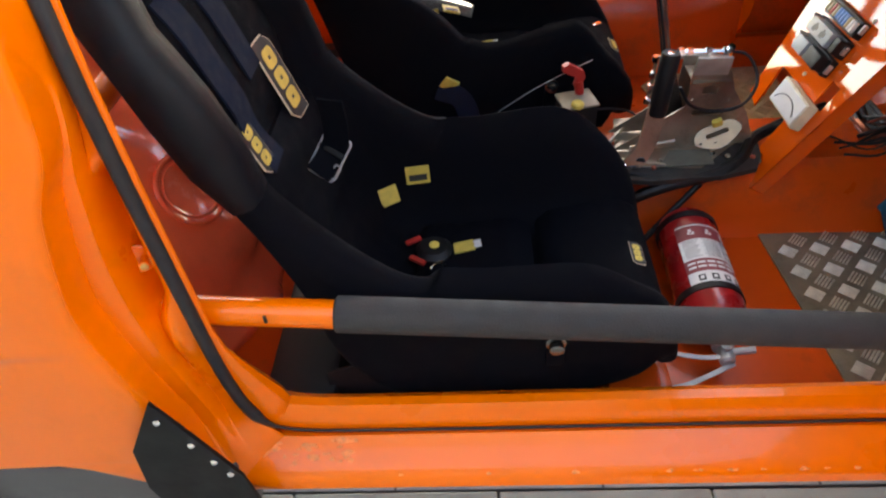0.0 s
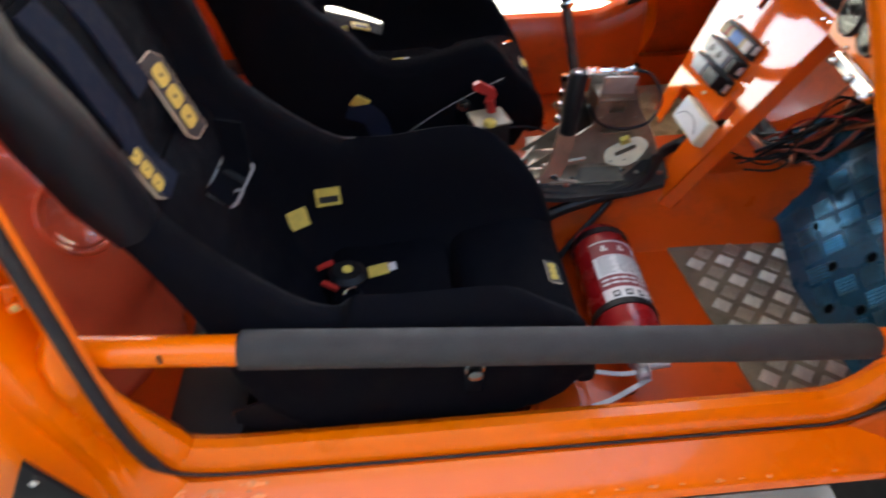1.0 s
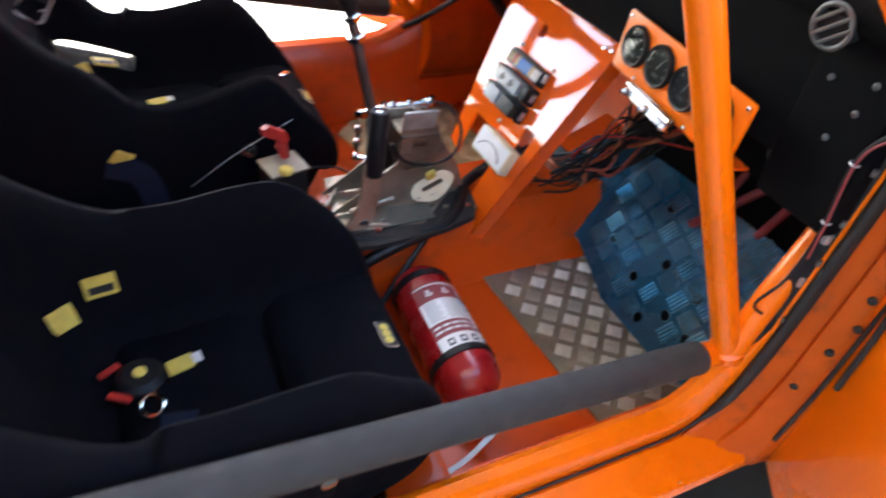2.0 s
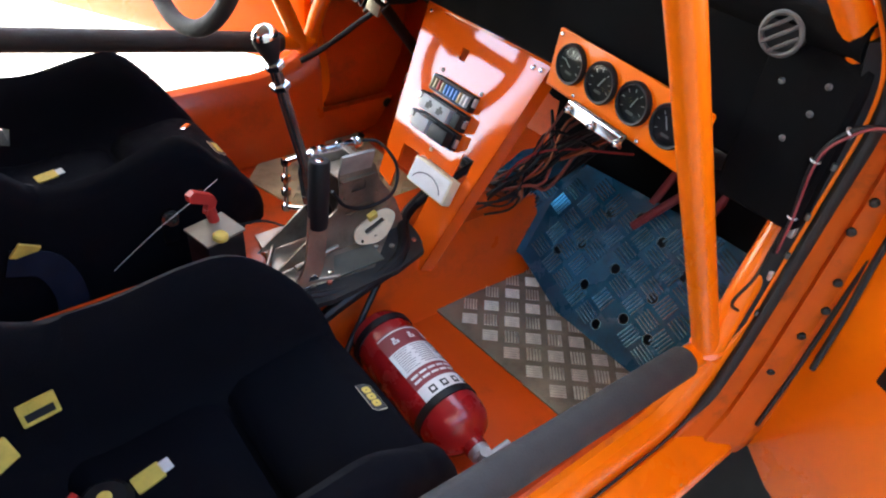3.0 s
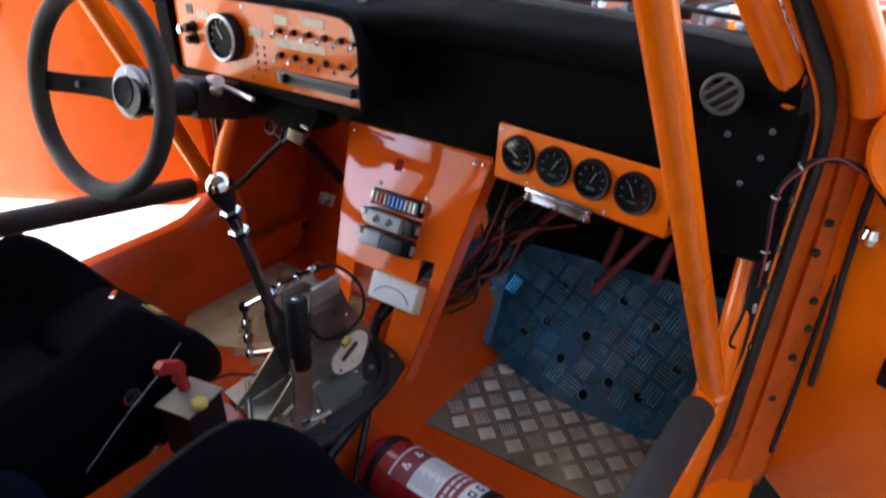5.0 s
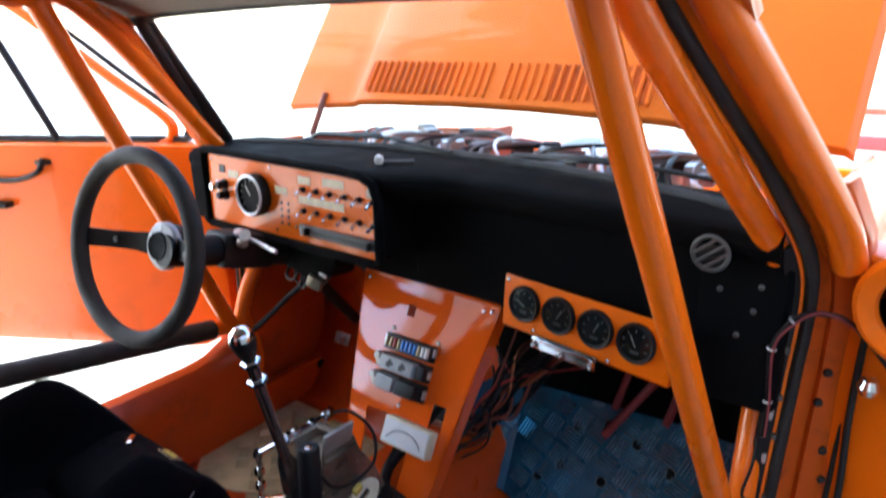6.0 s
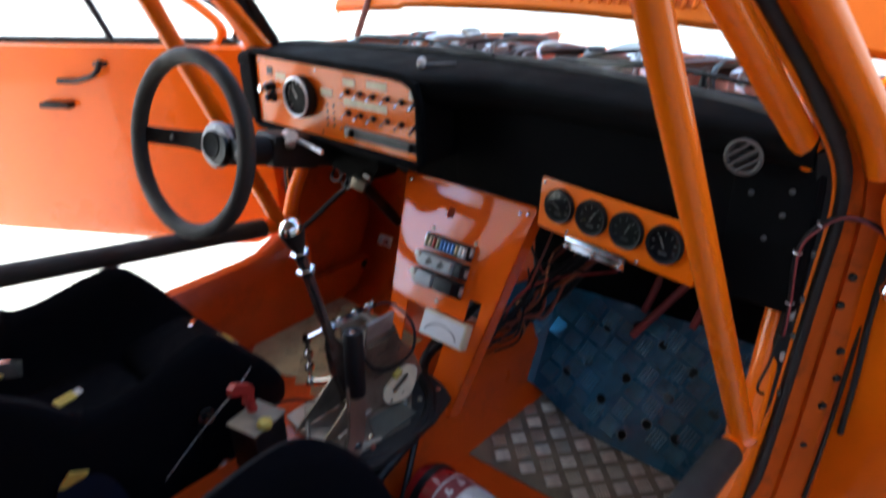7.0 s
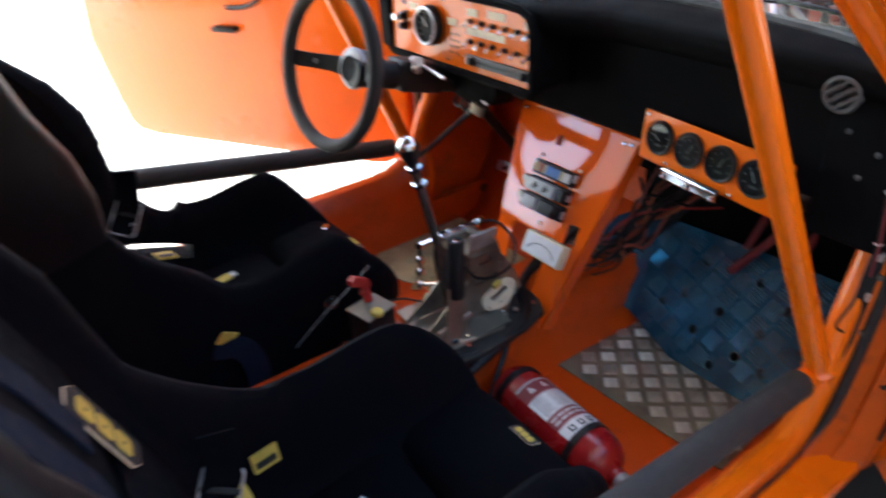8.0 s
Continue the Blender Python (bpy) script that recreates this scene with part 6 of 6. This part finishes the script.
part("floor_cable", tube([(0.40, -0.118, 0.425), (0.33, -0.150, 0.36), (0.28, -0.175, 0.318), (0.22, -0.20, 0.31)], 0.006, 8, smooth=6), BLACK, loom)
part("thin_wire", tube([(0.33, 0.075, 0.447), (0.30, 0.12, 0.445), (0.24, 0.13, 0.444), (0.18, 0.11, 0.446)], 0.0025, 6, smooth=6), BLACK, loom)

cut = thing("battery_isolator", "red-handled battery isolator switch on a bare metal box", "switch")
part("box", box((0.182, 0.024, 0.486), (0.066, 0.060, 0.088), 0.005, (0, 0, 12)), BLACK, cut, "black switch box")
part("cover", box((0.182, 0.024, 0.5325), (0.070, 0.064, 0.004), 0.001, (0, 0, 12)), ALU, cut, "bare metal cover")
part("key_stem", rod((0.190, 0.046, 0.534), (0.186, 0.047, 0.560), 0.009, 12), RED_PLASTIC, cut)
part("key_handle", plate([(-0.034, 0.004), (-0.026, 0.012), (0.010, 0.006), (0.019, -0.004), (0.019, -0.026), (0.006, -0.028), (0.004, -0.010), (-0.030, -0.006)], 0.012, axes((0.184, 0.041, 0.580), (1, 0.25, -0.45), (0, 0, 1))), RED_PLASTIC, cut, "red isolator key")
part("push_button", lathe([(0, 0), (0.012, 0), (0.012, 0.006), (0.009, 0.009), (0, 0.010)], (0.180, -0.003, 0.5345), (0.1, -0.1, 1), 18), YELLOW, cut, "yellow push button")
part("cable", tube([(0.215, 0.075, 0.588), (0.165, 0.052, 0.578), (0.10, 0.045, 0.548), (0.03, 0.04, 0.505)], 0.0006, 6, smooth=4), HUB, cut, "thin bare pull wire")
lat = thing("seat_slider_lever", "small chrome seat slider lever beside the tunnel", "lever")
part("lever_bar", rod((0.205, -0.098, 0.452), (0.262, -0.090, 0.452), 0.006, 10), CHROME, lat)
part("lever_tip", box((0.268, -0.089, 0.452), (0.03, 0.012, 0.006), 0.002), CHROME, lat)

# ---- fire extinguisher ----
ext = thing("fire_extinguisher", "red fire extinguisher lying strapped across the passenger floor", "extinguisher", at=(0.368, -0.29, 0.30))
A, ax = Vector((0.372, -0.150, 0.353)), Vector((-0.03, -1, 0)).normalized()
R_E = 0.0535
cylr = part("cylinder", lathe([(0, 0.004), (0.030, 0.0), (0.046, 0.006), (0.0525, 0.018), (R_E, 0.03), (R_E, 0.235), (0.050, 0.252), (0.040, 0.266), (0.026, 0.275), (0.018, 0.279), (0.018, 0.290), (0, 0.290)], A, ax, 40), RED, ext, "scuffed red steel cylinder")
def band(h0, h1, a0, a1, r, mt, nm, par, lb=""):
    """A piece of sticker wrapped on the cylinder between two heights and two angles (degrees from up towards the front)."""
    bm = bmesh.new()
    f = Vector((1, -0.03, 0)).normalized()
    up = Vector((0, 0, 1))
    rows = []
    for h in (h0, h1):
        rows.append([(A + ax * h + (up * math.cos(radians(a)) + f * math.sin(radians(a))) * r) for a in [a0 + (a1 - a0) * i / 14 for i in range(15)]])
        rows.append([(A + ax * h + (up * math.cos(radians(a)) + f * math.sin(radians(a))) * (r - 0.0012)) for a in [a0 + (a1 - a0) * i / 14 for i in range(15)]])
    o, i_, o2, i2 = rows
    vs = [[bm.verts.new(p) for p in r_] for r_ in (i_, o, o2, i2)]
    for a, b in ((0, 1), (1, 2), (2, 3), (3, 0)):
        for j in range(14):
            bm.faces.new((vs[a][j], vs[a][j + 1], vs[b][j + 1], vs[b][j]))
    return part(nm, bm, mt, par, lb)
lab = band(0.060, 0.212, -42, 78, R_E + 0.0006, PRINT_RED, "label", cylr, "dark red and white instruction label")
band(0.064, 0.0665, -40, 76, R_E + 0.0012, WHITE, "label_rule", lab)
for k in range(3):
    c = -14 + 32 * k
    band(0.076, 0.082, c - 4, c + 2, R_E + 0.0012, WHITE, "pictogram", lab)
    band(0.083, 0.089, c - 6, c + 6, R_E + 0.0012, WHITE, "pictogram", lab)
    band(0.085, 0.087, c - 2, c + 2, R_E + 0.0016, PRINT_RED, "pictogram_mark", lab)
band(0.101, 0.150, -41, 77, R_E + 0.0012, WHITE, "label_field", lab)
for k in range(10):
    for a0, a1 in ((-34, -6 - 3 * (k % 3)), (-1 + 4 * (k % 2), 30), (35, 66 - 9 * (k % 4))):
        band(0.1045 + 0.0044 * k, 0.1053 + 0.0044 * k, a0, a1, R_E + 0.0016, GREY, "text_line", lab)
for k in range(2):
    for q in range(6 - k):
        band(0.157 + 0.010 * k, 0.161 + 0.010 * k, -36 + 17 * q, -22 + 17 * q, R_E + 0.0012, WHITE, "bold_text", lab)
band(0.180, 0.211, -41, 77, R_E + 0.0011, WHITE, "label_field", lab)
for k in range(4):
    band(0.188, 0.201, -24 + 22 * k, -12 + 22 * k, R_E + 0.0017, PRINT_BLACK, "bold_mark", lab)
    band(0.1915, 0.1975, -21 + 22 * k, -15 + 22 * k, R_E + 0.0021, WHITE, "bold_mark_hollow", lab)
for h in (0.026, 0.206):
    part("strap", lathe([(R_E, 0), (R_E + 0.0025, 0), (R_E + 0.0025, 0.013), (R_E, 0.013)], A + ax * h, ax, 36), BLACK, ext, "black rubber retaining strap")
V = A + ax * 0.288
part("valve_body", lathe([(0, 0), (0.017, 0), (0.017, 0.012), (0.012, 0.016), (0.012, 0.040), (0.008, 0.044), (0, 0.044)], V, ax, 14), HUB, ext, "chrome valve body")
part("gauge_boss", rod(V + ax * 0.022, V + ax * 0.022 + Vector((0.045, 0, 0.006)), 0.006, 10), HUB, ext)
part("gauge_cap", lathe([(0, 0), (0.009, 0), (0.009, 0.005), (0, 0.005)], V + ax * 0.02 + Vector((0.0, 0, 0.012)), (0, 0, 1), 16), DIM_PRINT, ext)
part("carry_handle", ribbon([V + ax * 0.030 + Vector((0.012, 0, 0.004)), V + ax * 0.034 + Vector((-0.03, 0, 0.004)), V + ax * 0.030 + Vector((-0.075, 0, 0.010)), V + ax * 0.018 + Vector((-0.115, 0, 0.016))], 0.008, 0.002, (0, 0, 1)), HUB, ext, "chrome carrying handle")
part("squeeze_lever", ribbon([V + ax * 0.042 + Vector((0.010, 0, -0.002)), V + ax * 0.055 + Vector((-0.02, 0, -0.006)), V + ax * 0.070 + Vector((-0.06, 0, -0.012)), V + ax * 0.078 + Vector((-0.095, 0, -0.014))], 0.008, 0.002, (0, 0, 1)), HUB, ext, "chrome squeeze lever")


# ---- tread plates ----
def quintets(m, inside, parent, mt, a, b, origin, lean=0, gap=0.0056, long=0.029, high=0.0024, name="rib"):
    """Groups of five ribs over a sheet: one direction on the lattice a, b, the other in its gaps."""
    short = None
    a, b = Vector(a), Vector(b)
    for i in range(-14, 15):
        for j in range(-14, 15):
            for k in (0, 0.5):
                u, v = Vector(origin) + a * (i + k) + b * (j + k)
                if not inside(u, v):
                    continue
                if short is None:
                    bm = bmesh.new()
                    for q in range(5):
                        c = (q - 2) * gap
                        loft([[(c - gap * 0.34, y * 1.0, 0), (c - gap * 0.12, y * 0.94, high), (c + gap * 0.12, y * 0.94, high), (c + gap * 0.34, y, 0)] for y in (-long / 2, long / 2)], bm)
                    ob = part(name, bm, mt, parent, smooth=0, shift=False)
                    short = ob.data
                else:
                    ob = new(name, short)
                    ob.parent = parent
                ob.matrix_local = m @ Matrix.Translation((u, v, 0)) @ Matrix.Rotation(radians(lean + (45 if k else -45)), 4, "Z")


fp = thing("floor_tread_plate", "worn aluminium tread plate lying on the passenger floor", "floor plate")
fm = axes((0.530, -0.125, 0.3005), (0.065, -1, 0), (1, 0.065, 0))   # u = towards the near side, v = forwards
sh = part("sheet", plate(rect2(0, 0, 0.385, 0.30, 0.006), 0.003, fm), ALU, fp, smooth=0)
quintets(fm, lambda u, v: 0.012 < u < 0.373 and 0.014 < v < 0.288, sh, ALU_RIB, (0.056, 0), (0, 0.0595), (0.060, 0.036))

a58 = radians(56)
rm = axes((0.725, 0.0, 0.303), (0, -1, 0), (math.cos(a58), 0, math.sin(a58)))   # u = towards the near side, v = up the slope
rest = thing("footrest", "blue-painted tread plate footrest with drilled holes, tilted against the bulkhead", "footrest")
outl = [(0.128, 0.045), (0.262, 0.0), (0.475, 0.0), (0.535, 0.03), (0.540, 0.285), (0.42, 0.285), (0.25, 0.278), (0.14, 0.272), (0.115, 0.20)]
hl = [(0.227, 0.138), (0.242, 0.219), (0.280, 0.077), (0.314, 0.136), (0.360, 0.224), (0.405, 0.132), (0.383, 0.070), (0.430, 0.196), (0.442, 0.067), (0.345, 0.03), (0.19, 0.10), (0.30, 0.24), (0.49, 0.14)]
rs = part("sheet", plate(outl, 0.003, rm, [disc2(u, v, 0.0098, 12) for u, v in hl]), BLUE, rest, smooth=0)


# Added black sheet stands in for the shadow seen through the drilled holes.
part("hole_shade_sheet", plate(outl, 0.003, rm @ Matrix.Translation((0, 0, -0.016))), DIAL, rest, smooth=0)


for u, v in hl:
    part("hole_rim", ring(rm @ Vector((u, v, 0.0004)), rm.to_3x3() @ Vector((0, 0, 1)), 0.0104, 0.0011, 14, 6), BLUE_RIB, rest)


def poly_in(u, v, poly, pad=0.017):
    for i in range(len(poly)):
        (x0, y0), (x1, y1) = poly[i], poly[(i + 1) % len(poly)]
        ex, ey = x1 - x0, y1 - y0
        if ((u - x0) * ey - (v - y0) * ex) / math.hypot(ex, ey) > -pad:
            return False
    return all((u - a) ** 2 + (v - b) ** 2 > 0.0165 ** 2 for a, b in hl)


quintets(rm, lambda u, v: poly_in(u, v, outl), rs, BLUE_RIB, (0.053, 0.028), (-0.028, 0.053), (0.301, 0.130), 28, 0.0068, 0.037, 0.0032)
def fold(u, v):
    """A place on the side wing, which bends up from the sheet along its inner edge."""
    edge = 0.128 - 0.013 * (v - 0.045) / 0.155
    d = max(0, edge - u)
    return rm @ Vector((u, v, d * 0.38))


bm = bmesh.new()
wo = [(0.128, 0.045), (0.115, 0.20), (0.137, 0.270), (0.095, 0.278), (0.050, 0.264), (0.014, 0.228), (-0.004, 0.170), (0.008, 0.112), (0.040, 0.070), (0.082, 0.050)]
top_v = [fold(u, v) for u, v in wo]
rn = rm.to_3x3() @ Vector((0, 0, 1))
loft([top_v, [p - rn * 0.003 for p in top_v]], bm)
wing = part("folded_wing", bm, BLUE, rest, "folded blue side wing", smooth=0)
wmx = axes(fold(0.085, 0.15), fold(0.086, 0.15) - fold(0.084, 0.15), fold(0.085, 0.16) - fold(0.085, 0.15))
quintets(wmx, lambda u, v: -0.052 < u < 0.014 and -0.070 + 0.6 * abs(u + 0.02) < v < 0.088 - 0.6 * abs(u + 0.02), wing, BLUE_RIB, (0.053, 0.028), (-0.028, 0.053), (0.0, 0.0), 28, 0.0068, 0.037, 0.0032)
for u, v in ((0.09, 0.16), (0.105, 0.095)):
    part("wing_hole", lathe([(0, 0), (0.0085, 0), (0.0085, 0.0012), (0, 0.0012)], fold(u, v) - rn * 0.0004, rn, 12), PRINT_BLACK, wing)
for u in (0.30, 0.40):
    part("support_stay", rod(rm @ Vector((u, 0.275, -0.004)), (0.93, -u - 0.02, 0.64), 0.008, 10), PRINT_RED, rest, "dark red footrest stay")
part("support_stay", rod(rm @ Vector((0.30, 0.22, 0.012)), (0.90, -0.385, 0.63), 0.008, 10), PRINT_RED, rest, "dark red footrest stay")

mat_d = thing("driver_floor_mat", "worn beige ribbed plate in the driver footwell", "floor mat")
mm = axes((0, 0, 0.3015), (1, 0, 0), (0, 1, 0))
do = [(0.42, 0.47), (0.45, 0.36), (0.50, 0.28), (0.58, 0.20), (0.76, 0.20), (0.77, 0.55), (0.70, 0.57), (0.50, 0.555)]
ds = part("sheet", plate(do, 0.004, mm), BEIGE, mat_d, smooth=0)
quintets(mm, lambda u, v: 0.46 < u < 0.75 and 0.22 < v < 0.54 and u - v * 0.4 > 0.33, ds, BEIGE, (0.056, 0), (0, 0.056), (0.6, 0.4))
# ---- wires and fittings around the passenger footwell ----
wires = thing("loose_wires", "bundle of loose wires hanging behind the console", "wiring")
rnd = random.Random(4)
for i in range(5):
    y0 = -0.05 - 0.02 * i
    pts = [(0.86 + 0.04 * rnd.random(), -0.02 - 0.03 * rnd.random(), 0.50 + 0.10 * rnd.random()), (0.80, -0.08 - 0.05 * rnd.random(), 0.52 + 0.06 * rnd.random()), (0.82, -0.14 - 0.05 * rnd.random(), 0.56 + 0.06 * rnd.random()), (0.88, -0.16 - 0.14 * rnd.random(), 0.60 + 0.12 * rnd.random())]
    part("wire", tube(pts, 0.002 + 0.0018 * rnd.random(), 6, smooth=5), (BLACK, RUST, RED_PLASTIC, BLACK, GREY)[i % 5], wires)
for i in range(4):
    part("wire", tube([(0.66, -0.03 - 0.02 * i, 0.455), (0.69 + 0.03 * rnd.random(), -0.10 - 0.02 * rnd.random(), 0.455 + 0.05 * rnd.random()), (0.76 + 0.03 * rnd.random(), -0.09, 0.49 + 0.05 * rnd.random()), (0.88, -0.05, 0.55)], 0.0018 + 0.0015 * rnd.random(), 8, smooth=6), BLACK, wires)
rnd = random.Random(11)
for i in range(7):
    y = -0.03 - 0.012 * i
    pts = [(0.69 + 0.05 * rnd.random(), -0.05 - 0.02 * rnd.random(), 0.45 + 0.05 * rnd.random()), (0.72 + 0.04 * rnd.random(), -0.085 - 0.03 * rnd.random(), 0.50 + 0.06 * rnd.random()), (0.76 + 0.05 * rnd.random(), -0.10 - 0.04 * rnd.random(), 0.56 + 0.07 * rnd.random()), (0.80 + 0.08 * rnd.random(), -0.10 - 0.16 * rnd.random(), 0.60 + 0.12 * rnd.random())]
    part("wire", tube(pts, 0.0018 + 0.0026 * rnd.random(), 6, smooth=5), (BLACK, RUST, BLACK, RED_PLASTIC, BLACK)[i % 5], wires)
for i in range(12):
    x0, k = 0.70 + 0.06 * rnd.random(), rnd.random()
    pts = [(x0 + 0.05, 0.12, 0.40), (x0 + 0.03, 0.085 + 0.02 * rnd.random(), 0.446), (x0, 0.02 - 0.05 * rnd.random(), 0.452 + 0.03 * k), (x0 + 0.02, -0.060 - 0.05 * rnd.random(), 0.452 + 0.07 * rnd.random()), (x0 + 0.05, -0.075 - 0.06 * rnd.random(), 0.50 + 0.08 * rnd.random()), (x0 + 0.09, -0.10 - 0.09 * rnd.random(), 0.57 + 0.07 * rnd.random()), (0.89, -0.13 - 0.12 * k, 0.64 + 0.05 * rnd.random())]
    part("wire", tube(pts, 0.0025 + 0.0035 * rnd.random(), 7, smooth=5), (BLACK, BLACK, BLACK, COPPER, BLACK, RUST)[i % 6], wires)
hz = thing("heater_box", "dark heater box below the dash", "heater")
part("case", box((0.895, -0.27, 0.72), (0.09, 0.50, 0.18), 0.02), FLOCK, hz, "matt black heater case")
part("lower_case", box((0.924, -0.27, 0.585), (0.034, 0.52, 0.17), 0.01), FLOCK, hz)
part("duct", tube([(0.84, -0.40, 0.70), (0.82, -0.47, 0.74), (0.76, -0.50, 0.80)], 0.028, 12, smooth=6), BLACK, hz)
sb = thing("cable_bracket", "small chrome bracket bolted to the orange toe board", "bracket")
bm4 = axes((0.912, 0.489, 0.440), (0, -1, 0), (0.45, 0, 0.89))
part("bracket_plate", box(bm4.translation, (0.036, 0.032, 0.005), 0.001, bm4.to_3x3().to_4x4()), SILVER, sb)
part("bracket_lip", box(bm4 @ Vector((-0.016, 0, 0.011)), (0.004, 0.032, 0.020), 0.001, bm4.to_3x3().to_4x4()), SILVER, sb)
part("bracket_screw", lathe([(0, 0), (0.009, 0), (0.009, 0.006), (0.005, 0.008), (0.005, 0.014), (0, 0.014)], bm4 @ Vector((0.004, -0.002, 0.003)), bm4.to_3x3() @ Vector((0, 0, 1)), 6), CHROME, sb, smooth=20)
dw = thing("door_wiring", "thin red and black wires running from dash to open door", "wiring")
door_loom = [(0.676, -0.594, 0.70), (0.672, -0.594, 0.757), (0.668, -0.590, 0.835), (0.668, -0.609, 0.880), (0.676, -0.635, 0.893), (0.690, -0.668, 0.884), (0.706, -0.702, 0.845), (0.705, -0.735, 0.805)]
part("main_cable", tube(door_loom, 0.0036, 8, smooth=6), BLACK, dw)
part("red_wire", tube([(x - 0.004, y - 0.003, z + 0.003 * (-1) ** i) for i, (x, y, z) in enumerate(door_loom)], 0.0016, 8, smooth=6), PRINT_RED, dw)
for i in (1, 2, 3):
    part("cable_tie", ring(door_loom[i], Vector(door_loom[i + 1]) - Vector(door_loom[i - 1]), 0.0052, 0.0014, 14, 6), SILVER, dw)
part("clip_wire", tube([(0.690, -0.585, 0.72), (0.670, -0.588, 0.66), (0.640, -0.585, 0.625), (0.665, -0.592, 0.60)], 0.0022, 6, smooth=5), BLACK, dw)
for z in (0.60, 0.66, 0.73):
    part("clip", box((0.690, -0.596, z), (0.012, 0.010, 0.016), 0.003), SILVER, dw)

# ---- engine bay and front ----
bay = thing("engine", "oily engine with pipes and air filter under the raised bonnet", "engine")
part("block", box((1.35, 0.0, 0.70), (0.55, 0.36, 0.36), 0.03), ENGINE, bay)
part("rocker_cover", box((1.33, 0.05, 0.90), (0.42, 0.15, 0.08), 0.025), ENGINE, bay)
part("air_filter", lathe([(0, 0), (0.12, 0), (0.125, 0.01), (0.125, 0.05), (0.11, 0.065), (0, 0.068)], (1.25, -0.15, 0.90), (0, 0, 1), 28), SILVER, bay, "silver air filter")
part("brake_fluid_tank", lathe([(0, 0), (0.035, 0), (0.035, 0.06), (0.02, 0.075), (0, 0.075)], (1.02, 0.36, 0.90), (0, 0, 1), 16), GREY, bay)
for i in range(26):
    y0 = -0.55 + 0.043 * i
    z0 = 0.955 + 0.03 * rnd.random()
    part("hose", tube([(0.99, y0, 0.93), (1.03 + 0.05 * rnd.random(), y0 + 0.10 * rnd.random(), z0), (1.12 + 0.1 * rnd.random(), y0 + 0.2 * (rnd.random() - 0.5), z0), (1.3, y0 + 0.3 * (rnd.random() - 0.5), 0.93)], 0.003 + 0.005 * rnd.random(), 7, smooth=5), (BLACK, ENGINE, GREY, SILVER, ENGINE)[i % 5], bay)
for i in range(14):
    y0 = -0.5 + 0.075 * i
    part("fitting", box((1.05 + 0.3 * rnd.random(), y0, 0.95 + 0.01 * rnd.random()), (0.03 + 0.04 * rnd.random(), 0.03 + 0.03 * rnd.random(), 0.04), 0.006, (0, 0, 60 * rnd.random())), (ENGINE, GREY, SILVER, BLACK)[i % 4], bay)
for y in (-0.45, 0.45):
    part("strut_top", lathe([(0, 0.03), (0.04, 0.03), (0.05, 0.02), (0.09, 0.0), (0, 0)], (1.25, y, 0.93), (0, 0, 1), 20), ENGINE, bay)
    part("bay_wall", box((1.4, y * 1.24, 0.70), (0.9, 0.02, 0.40), 0.004), RUST, bay)
part("front_panel", box((1.95, 0, 0.64), (0.05, 1.2, 0.40), 0.02), ORANGE, bay)
for q, y0 in ((1, 0.30), (2, -0.22)):
    wp = thing("windscreen_wiper", "thin black windscreen wiper resting on the screen base", "wiper", "windscreen wipers")
    part("arm", tube([(0.84, y0 + 0.18, 0.995), (0.805, y0 + 0.10, 1.020), (0.79, y0 - 0.10, 1.032)], 0.005, 8), BLACK, wp)
    part("blade", tube([(0.80, y0 + 0.10, 1.018), (0.785, y0 - 0.12, 1.030), (0.765, y0 - 0.30, 1.020)], 0.004, 8), BLACK, wp)
    part("spindle", lathe([(0, 0), (0.012, 0), (0.010, 0.02), (0, 0.022)], (0.84, y0 + 0.18, 0.985), (-0.3, 0, 1), 12), CHROME, wp)
for y in (0.12, -0.36):
    jet = thing("washer_jet", "small black washer jet on the scuttle", "washer jet", "washer jets")
    part("nozzle", lathe([(0, 0), (0.009, 0), (0.007, 0.012), (0.003, 0.035), (0, 0.035)], (0.86, y, 0.985), (-0.1, 0, 1), 10), BLACK, jet)


# ---- pavers ----
def pavers():
    short = None
    n = 0
    rest_bm = bmesh.new()
    for i in range(-26, 27):
        for j in range(-22, 60):
            x, y = 0.40 * i + (0.20 if j % 2 else 0), 0.20 * j
            near_ = -1.9 < x < 1.9 and -1.6 < y < -0.45
            if near_:
                if short is None:
                    bm = box((0, 0, 0), (0.3955, 0.1955, 0.03), 0.003, seg=1)
                    short = finish(bm, "paver", PAVER)
                ob = new("paver", short)
                ob.parent = GROUND
                ob.location = (x, y, -0.016 + 0.0015 * math.sin(i * 7.3 + j * 3.1))
            else:
                bmv = [rest_bm.verts.new((x + a * 0.1975, y + b * 0.0975, -0.002)) for a, b in ((-1, -1), (1, -1), (1, 1), (-1, 1))]
                rest_bm.faces.new(bmv)
    part("paver_field", rest_bm, PAVER, GROUND, "grey rectangular pavers", smooth=0)["kind"] = "stuff"


pavers()
